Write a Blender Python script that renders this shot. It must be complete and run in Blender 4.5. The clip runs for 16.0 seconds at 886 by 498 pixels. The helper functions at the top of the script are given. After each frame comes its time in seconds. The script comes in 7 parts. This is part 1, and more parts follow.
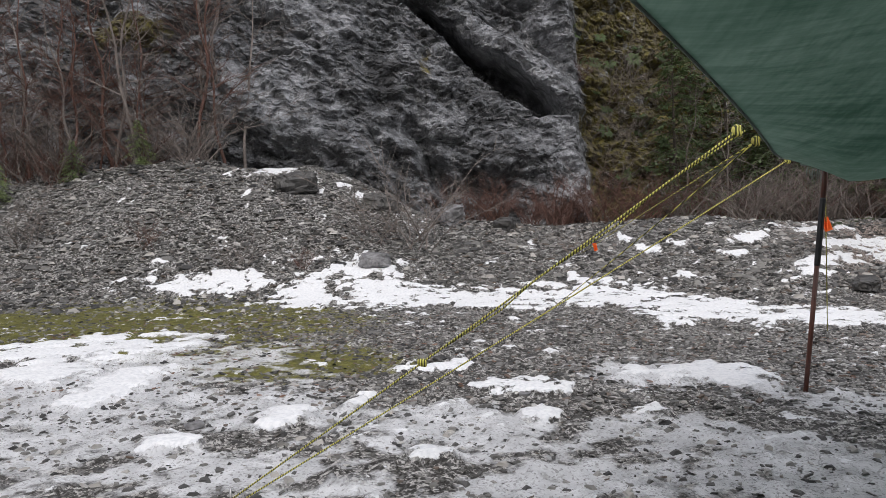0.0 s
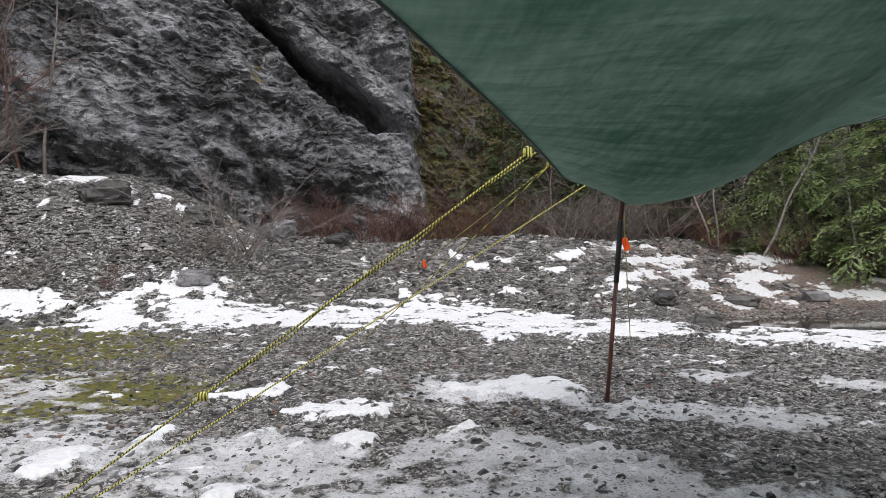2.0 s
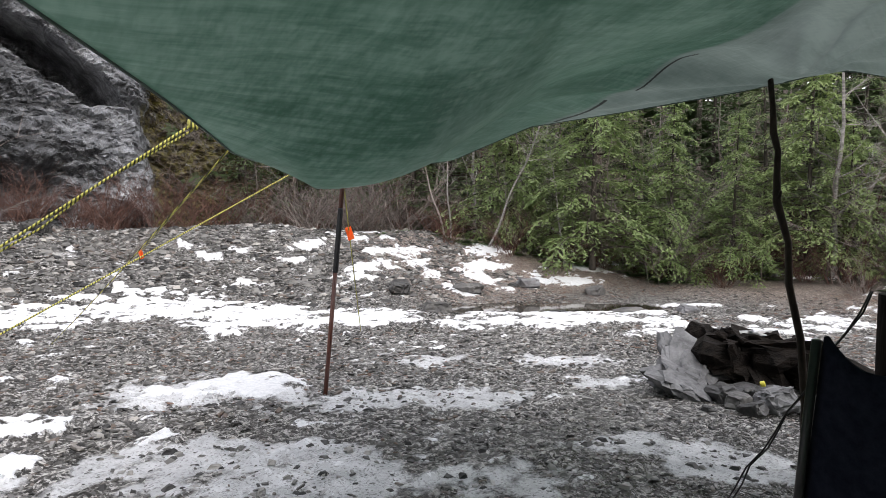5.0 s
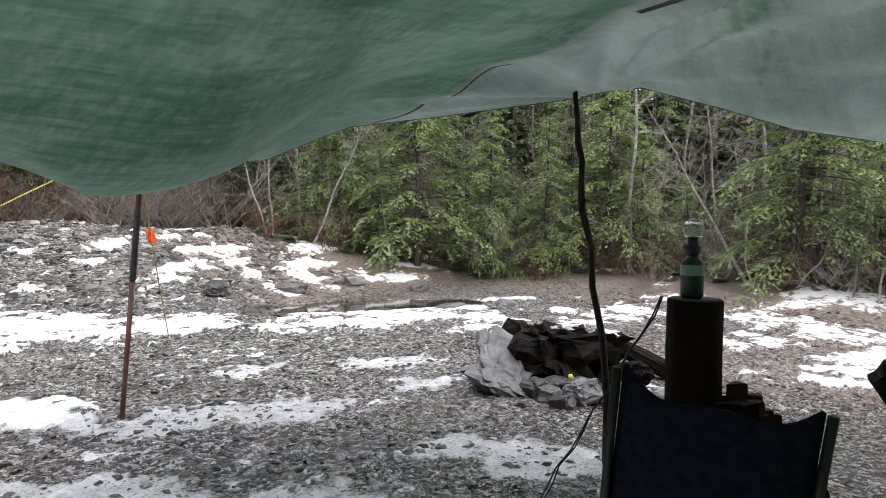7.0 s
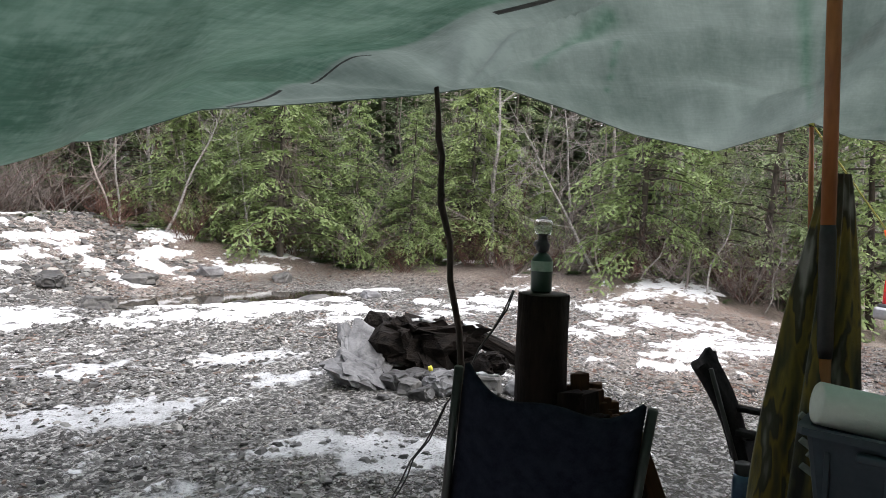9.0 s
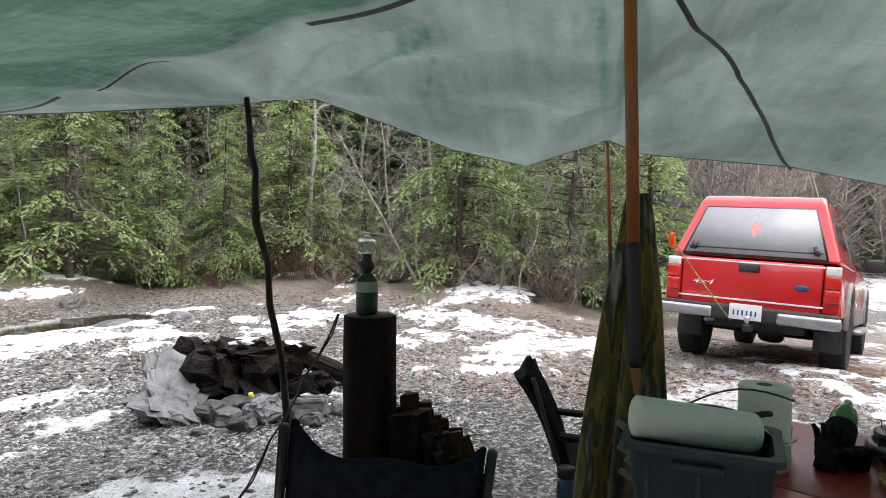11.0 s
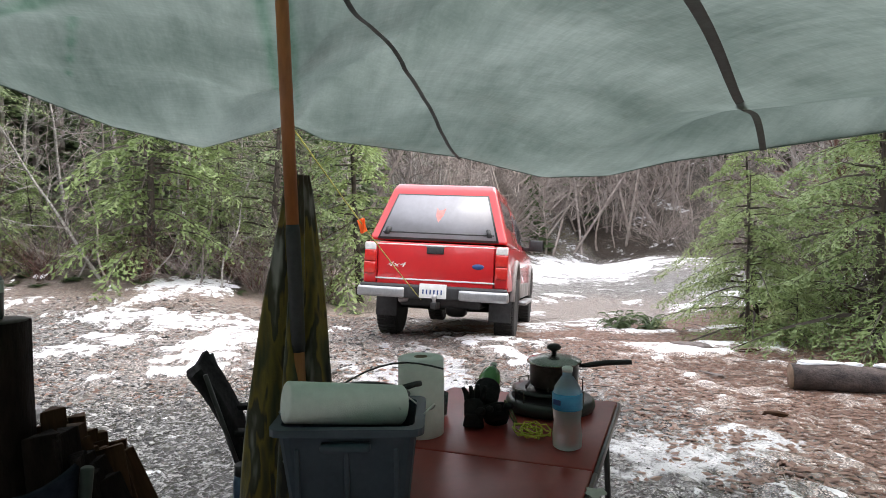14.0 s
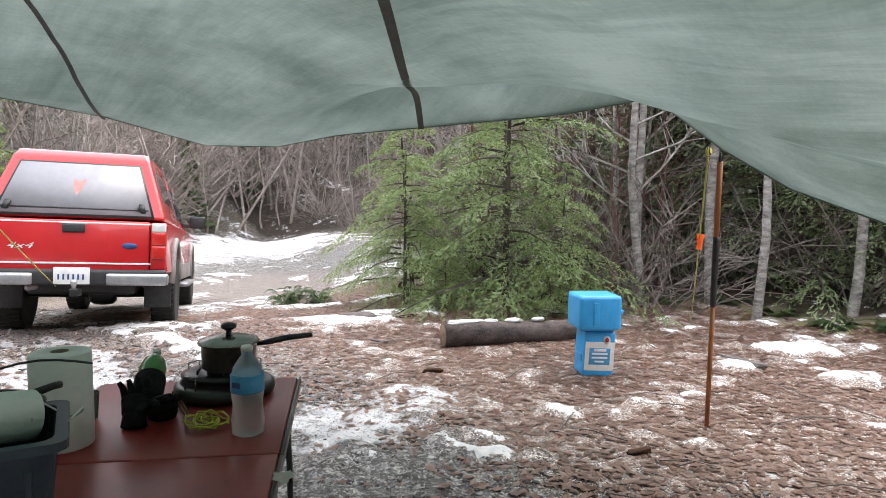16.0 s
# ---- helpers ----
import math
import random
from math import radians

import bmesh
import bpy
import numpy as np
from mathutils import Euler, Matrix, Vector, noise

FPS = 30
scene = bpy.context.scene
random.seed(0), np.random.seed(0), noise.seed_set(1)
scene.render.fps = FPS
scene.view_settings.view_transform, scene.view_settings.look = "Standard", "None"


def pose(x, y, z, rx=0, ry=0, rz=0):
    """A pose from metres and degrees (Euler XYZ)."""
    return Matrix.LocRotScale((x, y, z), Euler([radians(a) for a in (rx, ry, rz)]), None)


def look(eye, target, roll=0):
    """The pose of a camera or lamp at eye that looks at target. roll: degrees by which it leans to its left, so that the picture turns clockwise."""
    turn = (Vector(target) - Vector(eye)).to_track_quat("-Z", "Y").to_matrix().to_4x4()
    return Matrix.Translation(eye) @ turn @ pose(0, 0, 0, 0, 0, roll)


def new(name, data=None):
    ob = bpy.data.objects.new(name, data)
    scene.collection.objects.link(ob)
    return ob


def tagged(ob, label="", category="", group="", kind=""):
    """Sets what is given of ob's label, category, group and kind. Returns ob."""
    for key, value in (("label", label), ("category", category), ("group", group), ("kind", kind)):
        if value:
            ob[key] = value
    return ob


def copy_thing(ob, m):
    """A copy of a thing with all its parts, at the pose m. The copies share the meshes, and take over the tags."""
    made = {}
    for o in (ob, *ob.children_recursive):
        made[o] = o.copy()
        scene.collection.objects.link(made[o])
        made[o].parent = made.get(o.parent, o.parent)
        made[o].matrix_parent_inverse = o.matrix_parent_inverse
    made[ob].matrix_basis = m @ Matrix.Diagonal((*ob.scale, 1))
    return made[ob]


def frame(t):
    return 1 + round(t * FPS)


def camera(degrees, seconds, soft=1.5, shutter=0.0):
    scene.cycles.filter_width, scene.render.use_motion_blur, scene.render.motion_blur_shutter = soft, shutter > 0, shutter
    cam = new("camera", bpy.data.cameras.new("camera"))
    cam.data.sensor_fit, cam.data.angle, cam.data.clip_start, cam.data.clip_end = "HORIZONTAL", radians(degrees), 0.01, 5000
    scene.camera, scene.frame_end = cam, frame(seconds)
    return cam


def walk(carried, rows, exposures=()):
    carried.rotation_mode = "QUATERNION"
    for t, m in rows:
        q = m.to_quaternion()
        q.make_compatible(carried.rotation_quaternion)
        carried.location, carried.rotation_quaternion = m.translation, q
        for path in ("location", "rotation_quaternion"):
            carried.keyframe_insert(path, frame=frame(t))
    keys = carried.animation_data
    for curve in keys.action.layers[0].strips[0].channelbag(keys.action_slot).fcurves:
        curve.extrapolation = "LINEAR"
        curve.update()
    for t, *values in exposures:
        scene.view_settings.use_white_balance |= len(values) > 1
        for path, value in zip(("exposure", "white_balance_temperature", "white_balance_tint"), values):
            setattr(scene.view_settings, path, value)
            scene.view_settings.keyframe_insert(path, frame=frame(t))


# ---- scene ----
cam = camera(68.5, 16.0, soft=0.8)

# seconds, eye, tilt, lean, heading
PATH = [
    (0, 0.000, 0.000, 1.354, 87.53, 0.86, 0.00),
    (0.5, 0.038, 0.052, 1.349, 87.87, 0.16, -3.28),
    (1, 0.084, 0.081, 1.354, 88.34, 0.36, -6.44),
    (1.5, 0.157, 0.109, 1.371, 88.75, -0.03, -10.25),
    (2, 0.215, 0.139, 1.361, 88.83, 0.18, -13.78),
    (2.5, 0.288, 0.158, 1.357, 88.21, 0.30, -16.67),
    (3, 0.355, 0.176, 1.350, 87.88, 0.25, -20.28),
    (3.5, 0.414, 0.205, 1.344, 87.73, -0.24, -24.31),
    (4, 0.470, 0.222, 1.336, 87.78, -0.52, -27.82),
    (4.5, 0.527, 0.209, 1.337, 87.92, -0.31, -31.50),
    (5, 0.564, 0.227, 1.341, 88.11, -0.67, -35.21),
    (7.5, 0.739, 0.304, 1.430, 87.36, 0.60, -53.85),
    (8, 0.755, 0.299, 1.439, 87.01, 1.38, -56.86),
    (8.5, 0.758, 0.275, 1.424, 87.01, -0.69, -59.14),
    (11, 0.868, 0.333, 1.487, 88.02, -0.41, -77.59),
    (11.5, 0.875, 0.335, 1.496, 88.51, -0.88, -82.98),
    (12, 0.871, 0.330, 1.489, 88.82, -0.91, -87.49),
    (12.5, 0.878, 0.329, 1.491, 88.38, 0.03, -90.83),
    (13, 0.881, 0.312, 1.492, 87.81, 0.18, -95.66),
    (13.5, 0.902, 0.248, 1.491, 87.50, 0.75, -99.47),
    (14, 0.946, 0.163, 1.465, 87.13, 0.32, -102.42),
    (14.5, 0.941, 0.141, 1.466, 86.09, 0.72, -108.33),
    (15, 1.019, 0.141, 1.448, 85.50, 0.14, -119.36),
    (15.5, 1.089, 0.149, 1.427, 85.36, -0.62, -127.19),
    (16, 1.095, 0.142, 1.425, 85.23, -0.44, -131.39),
]
walk(cam, [(t, pose(x, y, z, rx, ry, rz)) for t, x, y, z, rx, ry, rz in PATH],
     exposures=[(0.0, 0.1), (5.0, 0.68), (8.0, 1.08), (11.0, 1.36), (13.5, 1.46), (16.0, 1.62)])

# ---- light: an overcast winter day ----
world = bpy.data.worlds.new("overcast_sky")
scene.world = world
world.use_nodes = True
wn = world.node_tree.nodes
wn.clear()
sky = wn.new("ShaderNodeTexSky")
sky.sky_type = "NISHITA"
sky.sun_disc = False
sky.sun_elevation, sky.sun_rotation = radians(38), radians(200)
sky.dust_density, sky.air_density, sky.ozone_density = 4.0, 1.0, 0.6
haze = wn.new("ShaderNodeMixRGB")
haze.inputs[0].default_value = 0.75
haze.inputs[2].default_value = (8.5, 8.4, 8.9, 1)
back = wn.new("ShaderNodeBackground")
back.inputs[1].default_value = 0.15
wout = wn.new("ShaderNodeOutputWorld")
world.node_tree.links.new(sky.outputs[0], haze.inputs[1])
world.node_tree.links.new(haze.outputs[0], back.inputs[0])
world.node_tree.links.new(back.outputs[0], wout.inputs[0])
sun = new("sun", bpy.data.lights.new("sun", "SUN"))
sun.data.energy, sun.data.angle, sun.data.color = 0.9, radians(40), (1.0, 0.97, 0.93)
sun.matrix_world = look((0, 0, 30), (-6, 18, 5))


# ---- materials ----
def mat(name):
    m = bpy.data.materials.new(name)
    m.use_nodes = True
    nt = m.node_tree
    return m, nt, nt.nodes["Principled BSDF"]


def node(nt, kind, **values):
    n = nt.nodes.new(kind)
    for key, value in values.items():
        n.inputs[key.replace("_", " ")].default_value = value
    return n


def noise_node(nt, scale, detail=4.0, rough=0.6, stretch=None):
    n = node(nt, "ShaderNodeTexNoise", Scale=scale, Detail=detail, Roughness=rough)
    tc = nt.nodes.new("ShaderNodeTexCoord")
    mp = nt.nodes.new("ShaderNodeMapping")
    if stretch:
        mp.inputs["Scale"].default_value = stretch
    nt.links.new(tc.outputs["Object"], mp.inputs[0])
    nt.links.new(mp.outputs[0], n.inputs[0])
    return n.outputs[0]


def ramp(nt, src, stops):
    r = nt.nodes.new("ShaderNodeValToRGB")
    el = r.color_ramp.elements
    while len(el) < len(stops):
        el.new(0.5)
    for e, (p, c) in zip(el, stops):
        e.position = p
        e.color = (*c, 1) if len(c) == 3 else c
    nt.links.new(src, r.inputs[0])
    return r.outputs[0]


def mix(nt, fac, a, b):
    m = nt.nodes.new("ShaderNodeMixRGB")
    for sock, v in zip(m.inputs, (fac, a, b)):
        if isinstance(v, bpy.types.NodeSocket):
            nt.links.new(v, sock)
        elif isinstance(v, (int, float)):
            sock.default_value = v
        else:
            sock.default_value = (*v, 1)
    return m.outputs[0]


def maths(nt, op, a, b=0.0):
    m = nt.nodes.new("ShaderNodeMath")
    m.operation = op
    for sock, v in zip(m.inputs, (a, b)):
        if isinstance(v, bpy.types.NodeSocket):
            nt.links.new(v, sock)
        else:
            sock.default_value = v
    return m.outputs[0]


def bump(nt, p, height, strength=0.4, distance=0.01):
    b = node(nt, "ShaderNodeBump", Strength=strength, Distance=distance)
    nt.links.new(height, b.inputs["Height"])
    nt.links.new(b.outputs[0], p.inputs["Normal"])


def plain(name, a, b, scale=20.0, rough=0.6, metal=0.0, relief=0.3, distance=0.003, stretch=None, fine=None, coat=0.0):
    """Two colours mottled at two scales, with fine relief."""
    m, nt, p = mat(name)
    n1 = noise_node(nt, scale, 5, 0.6, stretch)
    n2 = noise_node(nt, fine or scale * 7, 3, 0.6, stretch)
    both = maths(nt, "ADD", maths(nt, "MULTIPLY", n1, 0.7), maths(nt, "MULTIPLY", n2, 0.3))
    nt.links.new(ramp(nt, both, [(0.35, a), (0.65, b)]), p.inputs["Base Color"])
    p.inputs["Roughness"].default_value = rough
    p.inputs["Metallic"].default_value = metal
    p.inputs["Coat Weight"].default_value = coat
    bump(nt, p, both, relief, distance)
    return m


def leafy(name, a, b, c):
    """Leaves: each clump its own tint, thin enough to let light through."""
    m, nt, p = mat(name)
    geo = nt.nodes.new("ShaderNodeNewGeometry")
    info = nt.nodes.new("ShaderNodeObjectInfo")
    r = maths(nt, "ADD", maths(nt, "MULTIPLY", geo.outputs["Random Per Island"], 0.5), maths(nt, "MULTIPLY", info.outputs["Random"], 0.5))
    col = ramp(nt, r, [(0.0, a), (0.5, b), (1.0, c)])
    big = noise_node(nt, 0.9, 2)
    col = mix(nt, maths(nt, "MULTIPLY", big, 0.5), col, a)
    nt.links.new(col, p.inputs["Base Color"])
    p.inputs["Roughness"].default_value = 0.55
    tr = nt.nodes.new("ShaderNodeBsdfTranslucent")
    nt.links.new(col, tr.inputs[0])
    ms = node(nt, "ShaderNodeMixShader", Fac=0.4)
    nt.links.new(p.outputs[0], ms.inputs[1])
    nt.links.new(tr.outputs[0], ms.inputs[2])
    nt.links.new(ms.outputs[0], nt.nodes["Material Output"].inputs[0])
    return m


def attribute(nt, name):
    a = nt.nodes.new("ShaderNodeAttribute")
    a.attribute_name = name
    return a.outputs["Fac"]


def ground_material():
    m, nt, p = mat("quarry_ground")
    tc = nt.nodes.new("ShaderNodeTexCoord")
    v1 = node(nt, "ShaderNodeTexVoronoi", Scale=33.0)
    v2 = node(nt, "ShaderNodeTexVoronoi", Scale=90.0)
    warp = nt.nodes.new("ShaderNodeVectorMath")
    warp.operation = "MULTIPLY_ADD"
    nz = node(nt, "ShaderNodeTexNoise", Scale=14.0, Detail=3.0)
    nt.links.new(tc.outputs["Object"], nz.inputs[0])
    nt.links.new(nz.outputs[1], warp.inputs[0])
    warp.inputs[1].default_value = (0.05, 0.05, 0.05)
    nt.links.new(tc.outputs["Object"], warp.inputs[2])
    for v in (v1, v2):
        nt.links.new(warp.outputs[0], v.inputs[0])
    sep = nt.nodes.new("ShaderNodeSeparateColor")
    nt.links.new(v1.outputs["Color"], sep.inputs[0])
    v3 = node(nt, "ShaderNodeTexVoronoi", Scale=105.0)
    nt.links.new(warp.outputs[0], v3.inputs[0])
    sep3 = nt.nodes.new("ShaderNodeSeparateColor")
    nt.links.new(v3.outputs["Color"], sep3.inputs[0])
    sep2 = nt.nodes.new("ShaderNodeSeparateColor")
    nt.links.new(v2.outputs["Color"], sep2.inputs[0])
    shade = maths(nt, "ADD", maths(nt, "MULTIPLY", sep.outputs[0], 0.55), maths(nt, "MULTIPLY", sep2.outputs[1], 0.45))
    chips = ramp(nt, shade, [(0.26, (0.008, 0.008, 0.008)), (0.44, (0.06, 0.059, 0.057)), (0.58, (0.21, 0.206, 0.20)), (0.78, (0.62, 0.61, 0.59))])
    broad = noise_node(nt, 0.9, 4)
    chips = mix(nt, maths(nt, "MULTIPLY", broad, 0.4), chips, (0.075, 0.062, 0.045))
    # wet gravel, darkened further in patches to paint in the tarp's shade
    damp_shade = ramp(nt, maths(nt, "MULTIPLY", attribute(nt, "wet"), noise_node(nt, 1.6, 5, 0.65)), [(0.25, (0, 0, 0)), (0.6, (1, 1, 1))])
    chips = mix(nt, maths(nt, "MULTIPLY", damp_shade, 0.4), chips, (0.035, 0.034, 0.034))
    # brown leaf litter
    leafcol = ramp(nt, sep3.outputs[1], [(0.0, (0.05, 0.036, 0.03)), (0.35, (0.16, 0.118, 0.097)), (0.7, (0.32, 0.25, 0.21)), (1.0, (0.6, 0.53, 0.48))])
    lmask = ramp(nt, maths(nt, "ADD", attribute(nt, "litter"), maths(nt, "MULTIPLY", maths(nt, "SUBTRACT", sep3.outputs[2], 0.5), 0.9)), [(0.45, (0, 0, 0)), (0.6, (1, 1, 1))])
    col = mix(nt, lmask, chips, leafcol)
    # moss
    mn = noise_node(nt, 9.0, 5)
    mosscol = ramp(nt, mn, [(0.3, (0.06, 0.06, 0.013)), (0.7, (0.2, 0.19, 0.035))])
    mmask = ramp(nt, maths(nt, "ADD", attribute(nt, "moss"), maths(nt, "MULTIPLY", maths(nt, "SUBTRACT", mn, 0.5), 1.3)), [(0.5, (0, 0, 0)), (0.7, (1, 1, 1))])
    col = mix(nt, mmask, col, mosscol)
    # dark forest soil
    soil = ramp(nt, noise_node(nt, 6.0, 6, 0.7), [(0.3, (0.022, 0.017, 0.012)), (0.7, (0.085, 0.064, 0.045))])
    dmask = ramp(nt, maths(nt, "ADD", attribute(nt, "duff"), maths(nt, "MULTIPLY", maths(nt, "SUBTRACT", broad, 0.5), 0.8)), [(0.3, (0, 0, 0)), (0.6, (1, 1, 1))])
    col = mix(nt, dmask, col, soil)
    # grey slush ice with gravel showing through
    n3 = noise_node(nt, 5.0, 7, 0.65)
    imask = ramp(nt, maths(nt, "ADD", attribute(nt, "ice"), maths(nt, "MULTIPLY", maths(nt, "SUBTRACT", n3, 0.5), 2.4)), [(0.40, (0, 0, 0)), (0.85, (1, 1, 1))])
    grit = ramp(nt, sep2.outputs[0], [(0.75, (0, 0, 0)), (0.92, (1, 1, 1))])
    icecol = ramp(nt, noise_node(nt, 3.5, 6, 0.7), [(0.3, (0.46, 0.47, 0.485)), (0.65, (0.80, 0.81, 0.83))])
    icecol = mix(nt, maths(nt, "MULTIPLY", grit, 0.55), icecol, (0.07, 0.065, 0.06))
    col = mix(nt, maths(nt, "MULTIPLY", imask, 0.9), col, icecol)
    # granular old snow
    n4 = noise_node(nt, 9.0, 9, 0.72)
    patchy = noise_node(nt, 3.2, 8, 0.7)
    smask = ramp(nt, maths(nt, "ADD", attribute(nt, "snow"), maths(nt, "ADD", maths(nt, "MULTIPLY", maths(nt, "SUBTRACT", n4, 0.5), 2.4), maths(nt, "MULTIPLY", maths(nt, "SUBTRACT", patchy, 0.53), 3.0))), [(0.46, (0, 0, 0)), (0.58, (1, 1, 1))])
    smask = maths(nt, "MULTIPLY", smask, ramp(nt, attribute(nt, "snow"), [(0.04, (0, 0, 0)), (0.2, (1, 1, 1))]))
    snowcol = ramp(nt, noise_node(nt, 30.0, 4), [(0.25, (0.60, 0.62, 0.65)), (0.6, (0.82, 0.83, 0.84))])
    col = mix(nt, smask, col, snowcol)
    nt.links.new(col, p.inputs["Base Color"])
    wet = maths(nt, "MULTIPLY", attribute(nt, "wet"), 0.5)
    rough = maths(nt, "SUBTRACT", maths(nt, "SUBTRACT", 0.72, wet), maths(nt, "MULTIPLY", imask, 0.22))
    rough = maths(nt, "ADD", rough, maths(nt, "MULTIPLY", smask, 0.25))
    nt.links.new(rough, p.inputs["Roughness"])
    flat = maths(nt, "SUBTRACT", 1.0, maths(nt, "MAXIMUM", smask, maths(nt, "MULTIPLY", imask, 0.8)))
    h = maths(nt, "MULTIPLY", maths(nt, "ADD", shade, maths(nt, "MULTIPLY", v1.outputs["Distance"], -0.6)), flat)
    h = maths(nt, "MULTIPLY", h, maths(nt, "SUBTRACT", 1.0, maths(nt, "MULTIPLY", lmask, 1.0)))
    h = maths(nt, "ADD", h, maths(nt, "MULTIPLY", n4, maths(nt, "SUBTRACT", 0.6, maths(nt, "MULTIPLY", lmask, 0.45))))
    bump(nt, p, h, 1.0, 0.022)
    return m


def cliff_material():
    m, nt, p = mat("wet_slate_cliff")
    tc = nt.nodes.new("ShaderNodeTexCoord")
    bend = node(nt, "ShaderNodeTexNoise", Scale=0.9, Detail=6.0, Roughness=0.65)
    nt.links.new(tc.outputs["Object"], bend.inputs[0])
    warp = nt.nodes.new("ShaderNodeVectorMath")
    warp.operation = "MULTIPLY_ADD"
    warp.inputs[1].default_value = (1.1, 1.1, 1.1)
    nt.links.new(bend.outputs[1], warp.inputs[0])
    nt.links.new(tc.outputs["Object"], warp.inputs[2])

    def cracks(scale, stretch, turn, width):
        mp = nt.nodes.new("ShaderNodeMapping")
        mp.inputs["Scale"].default_value = stretch
        mp.inputs["Rotation"].default_value = (0, radians(turn), 0)
        nt.links.new(warp.outputs[0], mp.inputs[0])
        v = node(nt, "ShaderNodeTexVoronoi", Scale=scale)
        v.feature = "DISTANCE_TO_EDGE"
        nt.links.new(mp.outputs[0], v.inputs[0])
        return ramp(nt, v.outputs["Distance"], [(0.0, (0, 0, 0)), (width, (1, 1, 1))])
    joints = cracks(0.55, (1, 1, 1.5), 35, 0.07)
    beds = cracks(2.1, (0.7, 1, 2.4), 28, 0.12)
    slabs = noise_node(nt, 0.45, 3, 0.5)
    grain = noise_node(nt, 2.6, 12, 0.74, (1.0, 1.0, 1.8))
    speck = noise_node(nt, 26.0, 5, 0.75)
    tone = maths(nt, "ADD", maths(nt, "MULTIPLY", slabs, 0.3), maths(nt, "ADD", maths(nt, "MULTIPLY", grain, 0.42), maths(nt, "MULTIPLY", speck, 0.28)))
    col = ramp(nt, tone, [(0.40, (0.018, 0.019, 0.021)), (0.455, (0.09, 0.094, 0.10)), (0.51, (0.22, 0.228, 0.242)), (0.575, (0.40, 0.41, 0.43)), (0.65, (0.66, 0.67, 0.68))])
    broken = maths(nt, "MULTIPLY", maths(nt, "ADD", maths(nt, "MULTIPLY", joints, 0.6), 0.4), maths(nt, "ADD", maths(nt, "MULTIPLY", beds, 0.3), 0.7))
    gap = maths(nt, "SUBTRACT", 1.0, broken)
    col = mix(nt, gap, col, (0.012, 0.012, 0.013))
    quartz = ramp(nt, noise_node(nt, 1.3, 9, 0.75, (1.9, 1.9, 0.7)), [(0.63, (0, 0, 0)), (0.68, (1, 1, 1))])
    col = mix(nt, maths(nt, "MULTIPLY", quartz, 0.6), col, (0.55, 0.55, 0.54))
    stain = ramp(nt, noise_node(nt, 0.55, 8, 0.68, (2.2, 2.2, 0.5)), [(0.52, (0, 0, 0)), (0.60, (1, 1, 1))])
    col = mix(nt, maths(nt, "MULTIPLY", stain, 0.6), col, (0.028, 0.028, 0.029))
    moss = ramp(nt, maths(nt, "ADD", attribute(nt, "moss"), maths(nt, "MULTIPLY", maths(nt, "SUBTRACT", noise_node(nt, 1.9, 9, 0.75), 0.5), 2.0)), [(0.5, (0, 0, 0)), (0.66, (1, 1, 1))])
    mosscol = ramp(nt, noise_node(nt, 5.0, 9, 0.75), [(0.36, (0.022, 0.018, 0.010)), (0.47, (0.065, 0.050, 0.022)), (0.56, (0.12, 0.105, 0.025)), (0.68, (0.21, 0.18, 0.03))])
    col = mix(nt, moss, col, mosscol)
    nt.links.new(col, p.inputs["Base Color"])
    p.inputs["Roughness"].default_value = 0.58
    bump(nt, p, maths(nt, "ADD", tone, maths(nt, "MULTIPLY", broken, 0.4)), 0.8, 0.11)
    return m


